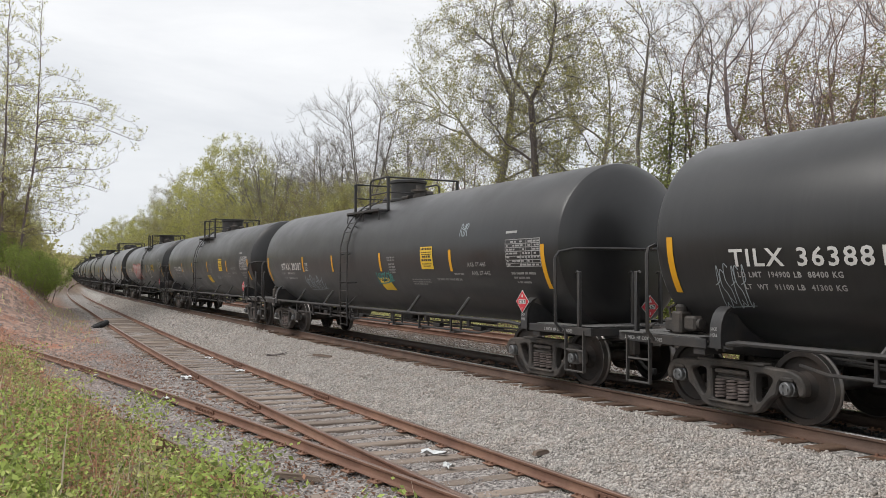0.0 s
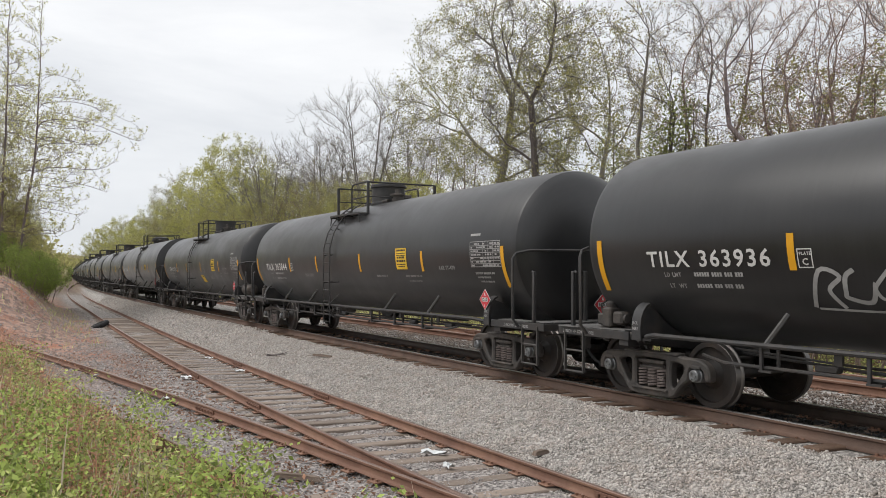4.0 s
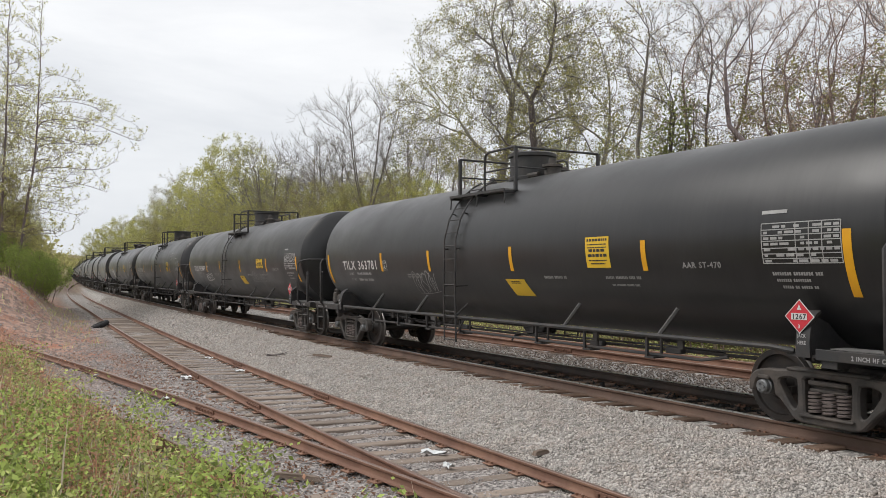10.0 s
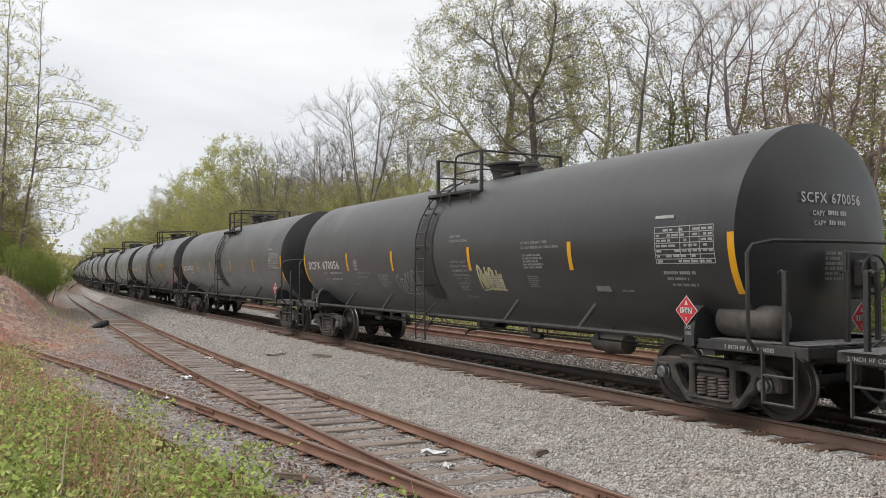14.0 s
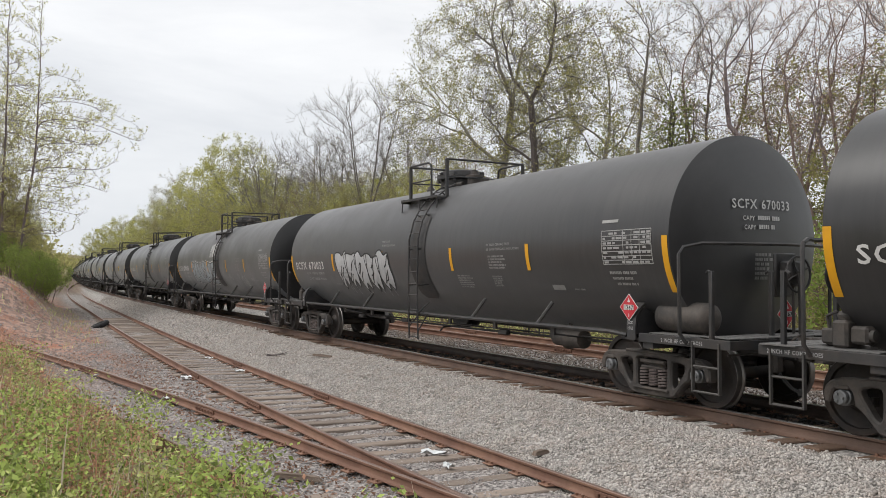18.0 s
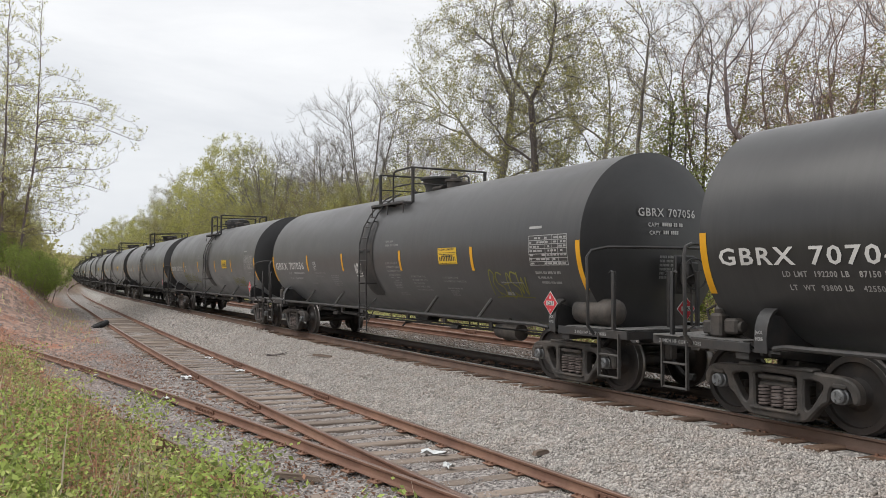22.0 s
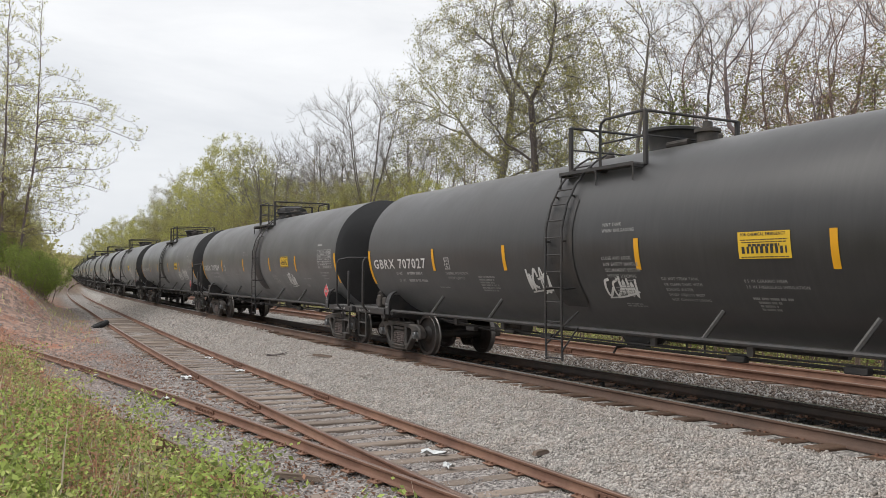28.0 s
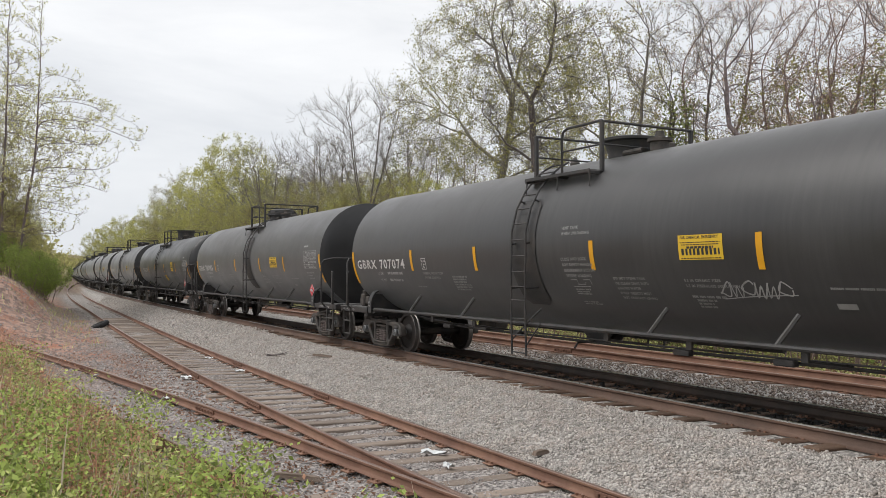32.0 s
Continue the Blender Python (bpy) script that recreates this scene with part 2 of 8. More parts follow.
# ---- mesh building ----
class Shape:
    """Collects corners and faces of one mesh."""

    def __init__(self):
        self.v, self.f, self.mi = [], [], []

    def add(self, verts, faces, mi=0):
        n = len(self.v)
        self.v.extend(tuple(p) for p in verts)
        self.f.extend(tuple(i + n for i in f) for f in faces)
        self.mi.extend([mi] * len(faces))
        return self

    def box(self, x0, x1, y0, y1, z0, z1, mi=0, bevel=0.0):
        if bevel:
            b = min(bevel, (x1 - x0) / 3, (y1 - y0) / 3, (z1 - z0) / 3)
            return self.hull_box((x0 + x1) / 2, (y0 + y1) / 2, (z0 + z1) / 2, (x1 - x0) / 2, (y1 - y0) / 2, (z1 - z0) / 2, b, mi)
        v = [(x, y, z) for x in (x0, x1) for y in (y0, y1) for z in (z0, z1)]
        return self.add(v, [(0, 1, 3, 2), (4, 6, 7, 5), (0, 4, 5, 1), (2, 3, 7, 6), (0, 2, 6, 4), (1, 5, 7, 3)], mi)

    def hull_box(self, cx, cy, cz, hx, hy, hz, b, mi=0):
        bm = bmesh.new()
        bmesh.ops.create_cube(bm, size=1.0)
        for q in bm.verts:
            q.co = Vector((cx + q.co.x * 2 * hx, cy + q.co.y * 2 * hy, cz + q.co.z * 2 * hz))
        bmesh.ops.bevel(bm, geom=bm.edges[:], offset=b, segments=1, affect="EDGES")
        bm.verts.index_update()
        self.add([q.co.copy() for q in bm.verts], [[q.index for q in f.verts] for f in bm.faces], mi)
        bm.free()
        return self

    def tube(self, pts, r, n=6, mi=0, r2=None, cap=True):
        """A round bar along points; r may taper to r2."""
        pts = [Vector(p) for p in pts]
        rings, up = [], None
        for i, p in enumerate(pts):
            d = (pts[min(i + 1, len(pts) - 1)] - pts[max(i - 1, 0)]).normalized()
            if up is None:
                up = d.orthogonal().normalized()
            else:
                up = (up - d * up.dot(d))
                up = up.normalized() if up.length > 1e-6 else d.orthogonal().normalized()
            side = d.cross(up)
            rad = r if r2 is None else r + (r2 - r) * i / (len(pts) - 1)
            rings.append([p + (up * math.cos(a) + side * math.sin(a)) * rad for a in (2 * math.pi * k / n for k in range(n))])
        v = [q for ring in rings for q in ring]
        f = [(i * n + k, i * n + (k + 1) % n, (i + 1) * n + (k + 1) % n, (i + 1) * n + k) for i in range(len(pts) - 1) for k in range(n)]
        if cap:
            f += [tuple(range(n))[::-1], tuple((len(pts) - 1) * n + k for k in range(n))]
        return self.add(v, f, mi)

    def lathe(self, prof, n=32, axis="x", c=(0, 0, 0), mi=0):
        """Turns (along, radius) pairs round an axis through c. A radius of 0 closes the end."""
        v, f, rows = [], [], []
        for a, r in prof:
            if r < 1e-6:
                rows.append([len(v)])
                v.append(self._ax(axis, c, a, 0, 0))
            else:
                rows.append(list(range(len(v), len(v) + n)))
                v.extend(self._ax(axis, c, a, r * math.cos(2 * math.pi * k / n), r * math.sin(2 * math.pi * k / n)) for k in range(n))
        for p, q in zip(rows, rows[1:]):
            for k in range(n):
                k2 = (k + 1) % n
                if len(p) == 1 and len(q) == 1:
                    continue
                if len(p) == 1:
                    f.append((p[0], q[k2], q[k]))
                elif len(q) == 1:
                    f.append((p[k], p[k2], q[0]))
                else:
                    f.append((p[k], p[k2], q[k2], q[k]))
        return self.add(v, f, mi)

    @staticmethod
    def _ax(axis, c, a, p, q):
        if axis == "x":
            return (c[0] + a, c[1] + p, c[2] + q)
        if axis == "y":
            return (c[0] + q, c[1] + a, c[2] + p)
        return (c[0] + p, c[1] + q, c[2] + a)

    def prism(self, poly, y0, y1, mi=0, plane="xz"):
        """An outline in the xz (or yz) plane, given depth."""
        n = len(poly)
        put = (lambda a, b, d: (a, d, b)) if plane == "xz" else (lambda a, b, d: (d, a, b))
        v = [put(a, b, y0) for a, b in poly] + [put(a, b, y1) for a, b in poly]
        f = [tuple(range(n)), tuple(range(2 * n - 1, n - 1, -1))] + [(i, i + n, (i + 1) % n + n, (i + 1) % n) for i in range(n)]
        return self.add(v, f, mi)

    def mesh(self, name, mats, smooth=None):
        me = bpy.data.meshes.new(name)
        me.from_pydata(self.v, [], self.f)
        for m in (mats if isinstance(mats, (list, tuple)) else [mats]):
            me.materials.append(m)
        if any(self.mi):
            me.polygons.foreach_set("material_index", self.mi)
        if smooth:
            bm = bmesh.new()
            bm.from_mesh(me)
            bmesh.ops.recalc_face_normals(bm, faces=bm.faces)
            for f in bm.faces:
                f.smooth = True
            for e in bm.edges:
                if len(e.link_faces) == 2 and e.calc_face_angle(0) > radians(smooth):
                    e.smooth = False
            bm.to_mesh(me)
            bm.free()
        me.update()
        return me


SMALL_PRINT = ("stencilled_print", "capacity_stencil", "test_stencil", "weight_stencil", "shoe_stencil", "jack_stencil")


def part(name, data, mats, parent, label="", smooth=35):
    """One mesh object under a thing or a part; data is a Shape or a mesh that is shared."""
    me = data.mesh(name, mats, smooth) if isinstance(data, Shape) else data
    ob = new(name, me)
    ob.parent = parent
    if label:
        ob["label"] = label
    if name in SMALL_PRINT:
        tagged(ob, kind="stuff")
    return ob


def thing(name, m=None, label="", category="", group="", kind=""):
    ob = new(name)
    ob.empty_display_size = 0.3
    if m is not None:
        ob.matrix_basis = m
    return tagged(ob, label, category, group, kind)


def cloud_mesh(name, verts, quads, mats):
    """A mesh from number arrays, for what nobody could count."""
    me = bpy.data.meshes.new(name)
    k = quads.shape[1]
    me.vertices.add(len(verts))
    me.vertices.foreach_set("co", np.ascontiguousarray(verts, dtype=np.float32).ravel())
    me.loops.add(quads.size)
    me.loops.foreach_set("vertex_index", np.ascontiguousarray(quads, dtype=np.int32).ravel())
    me.polygons.add(len(quads))
    me.polygons.foreach_set("loop_start", np.arange(0, quads.size, k, dtype=np.int32))
    me.polygons.foreach_set("loop_total", np.full(len(quads), k, dtype=np.int32))
    for m in (mats if isinstance(mats, (list, tuple)) else [mats]):
        me.materials.append(m)
    me.update(calc_edges=True)
    me.validate()
    return me


# ---- the plan: the main line bends, then runs straight; rail heads at z = 0 ----
BEND, BEND_END, CANT = 0.00058, -152.0, 0.0245


def line_at(s):
    """Place and heading of the main line's centre at s metres along it (0 abreast of the tripod)."""
    q = max(s, BEND_END)
    a = BEND * q
    x, y = math.sin(a) / BEND, (1 - math.cos(a)) / BEND
    if s < BEND_END:
        x, y = x + (s - BEND_END) * math.cos(a), y + (s - BEND_END) * math.sin(a)
    return x, y, a


def on_line(s, lat=0.0, z=0.0):
    x, y, a = line_at(s)
    return Vector((x - lat * math.sin(a), y + lat * math.cos(a), z))


def line_pose(s):
    x, y, a = line_at(s)
    return pose(x, y, 0, 0, 0, math.degrees(a)) @ Matrix.Rotation(CANT, 4, "X")


SIDING = [(-230, 0.0), (-196, -0.05), (-165, -1.05), (-140, -1.95), (-120, -2.62), (-100, -3.05), (-76, -3.52), (-58, -3.76), (-46, -4.02), (-37, -4.33), (-31, -4.5), (-27, -4.6), (-22, -4.73), (-18, -4.80), (-12, -4.78), (-9, -4.70), (0, -4.62), (40, -4.55)]
SIDING_Z = [(-190, -0.05), (-160, -0.12), (-105, -0.47), (-80, -0.49), (40, -0.49)]
SPUR = [(-60, -15.6), (-45, -12.7), (-36, -11.0), (-28, -9.5), (-24, -8.74), (-20.5, -8.10), (-16.5, -7.42), (-13.5, -6.98), (-11, -6.68), (-8, -6.33), (-5, -5.95), (-1, -5.5), (3, -5.1), (8, -4.75), (12, -4.6), (40, -4.55)]


def smooth_table(table, lo=-260, hi=40):
    xs = np.arange(lo, hi + 1.0)
    ys = np.interp(xs, [r[0] for r in table], [r[1] for r in table])
    for width in (13, 9):
        k = np.ones(width) / width
        ys = np.convolve(np.pad(ys, width // 2, mode="edge"), k, mode="valid")
    return xs, ys


T_SIDING, T_SIDING_Z, T_SPUR = smooth_table(SIDING), smooth_table(SIDING_Z), smooth_table(SPUR)


def bend_y(x):
    """y of the main line's centre at x, for single numbers or arrays."""
    x = np.asarray(x, dtype=float)
    x1, y1, a1 = line_at(BEND_END)
    near = (1 - np.sqrt(np.clip(1 - (BEND * x) ** 2, 0, 1))) / BEND
    return np.where(x > x1, near, y1 + (x - x1) * math.tan(a1))


def noise2(x, y, scale, seed):
    """Cheap smooth noise on arrays, -1 to 1."""
    rng = np.random.RandomState(seed)
    out = np.zeros_like(np.asarray(x, dtype=float))
    for i in range(7):
        a, p = rng.uniform(0, 2 * np.pi), rng.uniform(0, 2 * np.pi)
        f = rng.uniform(0.6, 1.9) / scale
        out = out + np.sin((x * np.cos(a) + y * np.sin(a)) * f * 2 * np.pi + p + 1.3 * np.sin(y * f * 2.1 + p * 2))
    return out / 4.2


def ramp(v, a, b):
    t = np.clip((np.asarray(v, dtype=float) - a) / (b - a), 0, 1)
    return t * t * (3 - 2 * t)


def ground_z(x, y):
    """Height of the one ground sheet."""
    x, y = np.asarray(x, dtype=float), np.asarray(y, dtype=float)
    lat = y - bend_y(x)
    off = np.interp(x, *T_SIDING)
    sz = np.interp(x, *T_SIDING_Z) - 0.186
    far = ramp(-x, 150, 190)
    z = np.full_like(lat, -0.215)
    # shoulder from the main line down to the siding
    z = z + (sz + 0.215) * ramp(-lat, 1.75, np.clip(-off - 1.0, 2.4, 9)) * (1 - far)
    # beyond the second track: a shallow ditch, then a rising bank
    z = z - 0.45 * ramp(lat, 7.6, 9.5) + 1.3 * ramp(lat, 10.5, 24) + 2.5 * ramp(lat, 26, 70)
    z = z - 0.06 * ramp(lat, 1.5, 2.2) * (1 - ramp(lat, 2.6, 3.4))
    # spoil mound beside the siding
    hump = ramp(-x, 27.5, 36) * (1 - ramp(-x, 62, 84))
    edge = lat - off
    z = z + hump * 1.9 * ramp(-edge, 1.9, 5.2) * (1 + 0.12 * noise2(x, y, 5, 3))
    # left bank past the mound and the verge under the tripod
    z = z + 1.3 * ramp(-x, 66, 100) * ramp(-edge, 2.4, 8)
    near = 1 - ramp(-x, 24, 34)
    z = z + near * (0.42 * ramp(-y, 8.1, 10.6) + 0.9 * ramp(-y, 12, 24))
    z = z + 2.0 * ramp(-edge, 14, 60) * (1 - near)
    rough = 0.025 + 0.09 * ramp(np.abs(lat - 2.5), 9, 22)
    z = z + rough * noise2(x, y, 2.3, 1) * ramp(np.abs(lat - 2.6), 5.2, 8.5) + 0.018 * noise2(x, y, 0.9, 2) * ramp(-lat, 1.9, 2.6)
    # far hills
    d = np.hypot(x, y)
    return z + 26 * ramp(d, 420, 1400) * (0.75 + 0.3 * noise2(x, y, 700, 5)) * ramp(-x, 60, 500) + 6 * ramp(d, 500, 1500)


def ground_material():
    m = bpy.data.materials.new("ground_earth_and_gravel")
    m.use_nodes = True
    add, link = nodes_of(m.node_tree)
    out = add("ShaderNodeOutputMaterial")
    b = add("ShaderNodeBsdfPrincipled", ins={"Roughness": 0.95, "Specular IOR Level": 0.2})
    co = add("ShaderNodeTexCoord")
    att = {}
    for name in ("gravel", "cinder", "earth", "grass", "oil"):
        att[name] = add("ShaderNodeAttribute", attribute_name=name)

    def spots(scale, c0, c1, p0=0.35, p1=0.65):
        n = add("ShaderNodeTexVoronoi", ins={"Scale": scale, "Randomness": 1.0})
        link(co, "Object", n, "Vector")
        n2 = add("ShaderNodeTexNoise", ins={"Scale": scale * 0.25, "Detail": 6.0, "Roughness": 0.7})
        link(co, "Object", n2, "Vector")
        sep = add("ShaderNodeSeparateColor")
        link(n, "Color", sep, "Color")
        av = add("ShaderNodeMath", operation="ADD")
        link(sep, 0, av, 0)
        link(n2, "Fac", av, 1)
        half = add("ShaderNodeMath", operation="MULTIPLY")
        half.inputs[1].default_value = 0.5
        link(av, "Value", half, 0)
        r = add("ShaderNodeValToRGB")
        r.color_ramp.elements[0].position, r.color_ramp.elements[1].position = p0, p1
        r.color_ramp.elements[0].color, r.color_ramp.elements[1].color = (*c0, 1), (*c1, 1)
        link(half, "Value", r, "Fac")
        return r, n

    base, vor = spots(16, (0.17, 0.115, 0.085), (0.28, 0.23, 0.185))
    last = base
    # the last, blackest pair mixes oil with painted shade under the train
    for name, sc, c0, c1 in (("gravel", 19, (0.25, 0.235, 0.22), (0.52, 0.49, 0.46)), ("cinder", 24, (0.20, 0.185, 0.175), (0.44, 0.405, 0.38)),
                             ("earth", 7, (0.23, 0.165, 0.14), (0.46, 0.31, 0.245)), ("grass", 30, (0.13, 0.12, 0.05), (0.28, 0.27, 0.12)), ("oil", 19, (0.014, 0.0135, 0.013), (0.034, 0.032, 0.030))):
        r, _ = spots(sc, c0, c1)
        mx = add("ShaderNodeMixRGB")
        link(att[name], "Fac", mx, "Fac")
        link(last, "Color", mx, "Color1")
        link(r, "Color", mx, "Color2")
        last = mx
    # patches of brick-red dirt on the spoil
    n = add("ShaderNodeTexNoise", ins={"Scale": 0.45, "Detail": 5.0, "Roughness": 0.6})
    link(co, "Object", n, "Vector")
    mr = add("ShaderNodeMapRange", ins={"From Min": 0.48, "From Max": 0.62, "To Min": 0.0, "To Max": 0.8})
    link(n, "Fac", mr, "Value")
    mu = add("ShaderNodeMath", operation="MULTIPLY")
    link(mr, "Result", mu, 0)
    link(att["earth"], "Fac", mu, 1)
    mx = add("ShaderNodeMixRGB", ins={"Color2": (0.40, 0.18, 0.115, 1)})
    link(mu, "Value", mx, "Fac")
    link(last, "Color", mx, "Color1")
    link(mx, "Color", b, "Base Color")
    bp = add("ShaderNodeBump", ins={"Strength": 0.9, "Distance": 0.05})
    link(vor, "Distance", bp, "Height")
    link(bp, "Normal", b, "Normal")
    link(b, "BSDF", out, "Surface")
    return m


M_GROUND = ground_material()


def build_ground():
    def axis(fine_lo, fine_hi, step, lo, hi, grow):
        pts = list(np.arange(fine_lo, fine_hi + 1e-6, step))
        s, a = step, fine_lo
        while a > lo:
            s *= grow
            a -= s
            pts.insert(0, max(a, lo))
        s, a = step, fine_hi
        while a < hi:
            s *= grow
            a += s
            pts.append(min(a, hi))
        return np.array(pts)
    xs, ys = axis(-60, 4, 0.30, -2600, 1500, 1.07), axis(-14, 12, 0.22, -1500, 1800, 1.09)
    gx, gy = np.meshgrid(xs, ys, indexing="ij")
    gz = ground_z(gx, gy)
    nx, ny = gx.shape
    idx = np.arange(nx * ny).reshape(nx, ny)
    quads = np.stack([idx[:-1, :-1], idx[1:, :-1], idx[1:, 1:], idx[:-1, 1:]], -1).reshape(-1, 4)
    me = cloud_mesh("ground", np.stack([gx, gy, gz], -1).reshape(-1, 3), quads, M_GROUND)
    x, y = gx.ravel(), gy.ravel()
    lat = y - bend_y(x)
    off = np.interp(x, *T_SIDING)
    wob = 0.35 * noise2(x, y, 3.0, 11)
    edge = lat - off
    w = {}
    w["gravel"] = ramp(edge + wob * 0.5, 0.75, 1.15) * (1 - ramp(lat + wob, 7.6, 8.6)) * ramp(x, -420, -300)
    w["cinder"] = ramp(edge + wob, -4.2, -2.9) * (1 - ramp(edge, 0.75, 1.2)) * ramp(x, -120, -90) * (1 - 0.55 * ramp(-x, 18, 30) * ramp(-edge, 0.9, 1.8))
    w["earth"] = ramp(-edge + wob, 1.2, 2.2) * ramp(-x + 3 * wob, 17, 26) * (1 - ramp(-x, 75, 100)) * (1 - ramp(-edge, 9, 14))
    w["grass"] = np.maximum(ramp(lat + wob, 8.2, 9.6), ramp(-edge, 3.0, 4.2) * (1 - ramp(-x, 17, 26)) + ramp(-x, 85, 105) * ramp(-edge, 2.2, 3.5))
    # strip between the main rails: oil, and the train's shade painted in
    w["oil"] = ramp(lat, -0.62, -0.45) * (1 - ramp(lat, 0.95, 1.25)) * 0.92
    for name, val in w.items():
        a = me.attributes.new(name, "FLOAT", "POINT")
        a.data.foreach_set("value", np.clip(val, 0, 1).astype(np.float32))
    me.polygons.foreach_set("use_smooth", np.ones(len(me.polygons), dtype=bool))
    tagged(new("ground", me), "gravel, cinder and red-brown earth beside the tracks", "ground", kind="structure")


build_ground()

# ---- tracks ----
RAIL = [(-0.076, 0.0), (-0.076, 0.014), (-0.022, 0.032), (-0.010, 0.05), (-0.010, 0.125), (-0.036, 0.142), (-0.036, 0.172), (-0.026, 0.183), (0.026, 0.183), (0.036, 0.172), (0.036, 0.142), (0.010, 0.125), (0.010, 0.05), (0.022, 0.032), (0.076, 0.014), (0.076, 0.0)]


LIGHT = 0.74


def sweep_rail(path, top_index=1, k_rail=1.0):
    """A rail along a path whose points lie on the head's centre line."""
    sh, n = Shape(), len(RAIL)
    pts = [Vector(p) for p in path]
    for i, p in enumerate(pts):
        d = (pts[min(i + 1, len(pts) - 1)] - pts[max(i - 1, 0)])
        d.z = 0
        d.normalize()
        side = Vector((-d.y, d.x, 0))
        sh.v.extend(tuple(p + side * a * k_rail + Vector((0, 0, (b - 0.183) * k_rail))) for a, b in RAIL)
    for i in range(len(pts) - 1):
        for k in range(n - 1):
            sh.f.append((i * n + k, (i + 1) * n + k, (i + 1) * n + k + 1, i * n + k + 1))
            sh.mi.append(top_index if k in (6, 7, 8) else 0)
    for base in (0, (len(pts) - 1) * n):
        sh.f.append(tuple(base + k for k in range(n)))
        sh.mi.append(0)
    return sh


def siding_point(x, lat=0.0):
    o, z = np.interp(x, *T_SIDING), np.interp(x, *T_SIDING_Z)
    e = 0.5
    y0, y1 = (float(bend_y(q) + np.interp(q, *T_SIDING)) for q in (x - e, x + e))
    a = math.atan2(y1 - y0, 2 * e)
    y = float(bend_y(x) + o)
    return Vector((x - lat * math.sin(a), y + lat * math.cos(a), float(z))), a


def spur_point(x, lat=0.0):
    e = 0.5
    y0, y1 = (float(np.interp(q, *T_SPUR)) for q in (x - e, x + e))
    a = math.atan2(y1 - y0, 2 * e)
    return Vector((x - lat * math.sin(a), float(np.interp(x, *T_SPUR)) + lat * math.cos(a), -0.49)), a


TIE_BOX = Shape().box(-0.115, 0.115, -1.29, 1.29, -0.17, 0.0, bevel=0.014).mesh("tie", M_TIE, 30)
TIE_BOX2 = Shape().box(-0.115, 0.115, -1.29, 1.29, -0.17, 0.0, bevel=0.014).mesh("tie", M_TIE2, 30)
PLATE = Shape().box(-0.09, 0.09, -0.15, 0.15, 0.0, 0.016, bevel=0.004)
for px, py in ((-0.05, -0.1), (0.05, -0.1), (-0.05, 0.1), (0.05, 0.1)):
    PLATE.box(px - 0.014, px + 0.014, py - 0.014, py + 0.014, 0.016, 0.042)
PLATE = PLATE.mesh("tie_plate", M_RAIL, 30)
JOINT = Shape()
for sy in (-1, 1):
    JOINT.box(-0.42, 0.42, sy * 0.028 - 0.016, sy * 0.028 + 0.016, 0.03, 0.125, bevel=0.005)
    for bx in (-0.34, -0.2, -0.07, 0.07, 0.2, 0.34):
        JOINT.box(bx - 0.018, bx + 0.018, sy * 0.062 - 0.02, sy * 0.062 + 0.02, 0.062, 0.098)
JOINT = JOINT.mesh("joint_bar", M_RAIL, 30)


def build_track(name, label, at, x_lo, x_hi, tie_lo, tie_hi, tie_mesh, tie_drop, shine, joints=(), tie_step=0.53, jitter=0.05, reach=1.0, k_rail=1.0):
    """Two rails, ties, plates and joint bars along at(x, lat) -> (point, heading)."""
    track = thing(name, None, label, "railway track", kind="structure")
    rng = random.Random(name)
    xs, x = [], x_hi
    while x > x_lo:
        xs.append(x)
        x -= 1.0 if x > -70 else 3.0
    for side in (-0.752, 0.752):
        path = [at(q, side)[0] for q in xs]
        part("rail", sweep_rail(path, 1, k_rail), [M_RAIL, M_RAILTOP] if not shine else [M_SHADED_OILRAIL if side > 0 else M_MAINRAIL, M_SHINE], track, "rusty steel rail with a worn head", 40)
    x = tie_hi
    while x > tie_lo:
        p, a = at(x, 0.0)
        m = pose(p.x, p.y + rng.uniform(-1, 1) * jitter, p.z - 0.183 * k_rail - 0.017 - tie_drop + rng.uniform(-0.012, 0.012), rng.uniform(-0.5, 0.5), 0, math.degrees(a) + rng.uniform(-1, 1) * 22 * jitter)
        t = part("tie", tie_mesh, None, track)
        t.matrix_basis = m
        t.scale = (rng.uniform(0.88, 1.08), rng.uniform(0.97, 1.02) * reach, 1)
        if x > -30:
            for side in (-0.752, 0.752):
                q, a = at(x, side)
                pl = part("tie_plate", PLATE, None, track)
                pl.matrix_basis = pose(q.x, q.y, q.z - 0.183 * k_rail - 0.017, 0, 0, math.degrees(a))
        x -= tie_step * rng.uniform(0.92, 1.08)
    for jx, side in joints:
        q, a = at(jx, side)
        j = part("joint_bar", JOINT, None, track, "bolted rusty joint bar")
        j.matrix_basis = pose(q.x, q.y, q.z - 0.183 * k_rail, 0, 0, math.degrees(a))
        j.scale = (0.9, k_rail, k_rail)
    return track


def main_point(s, lat=0.0):
    v = on_line(s, lat, lat * CANT)
    return v, line_at(s)[2]


def far_point(s, lat=0.0):
    return on_line(s, 5.0 + lat, -0.015), line_at(s)[2]


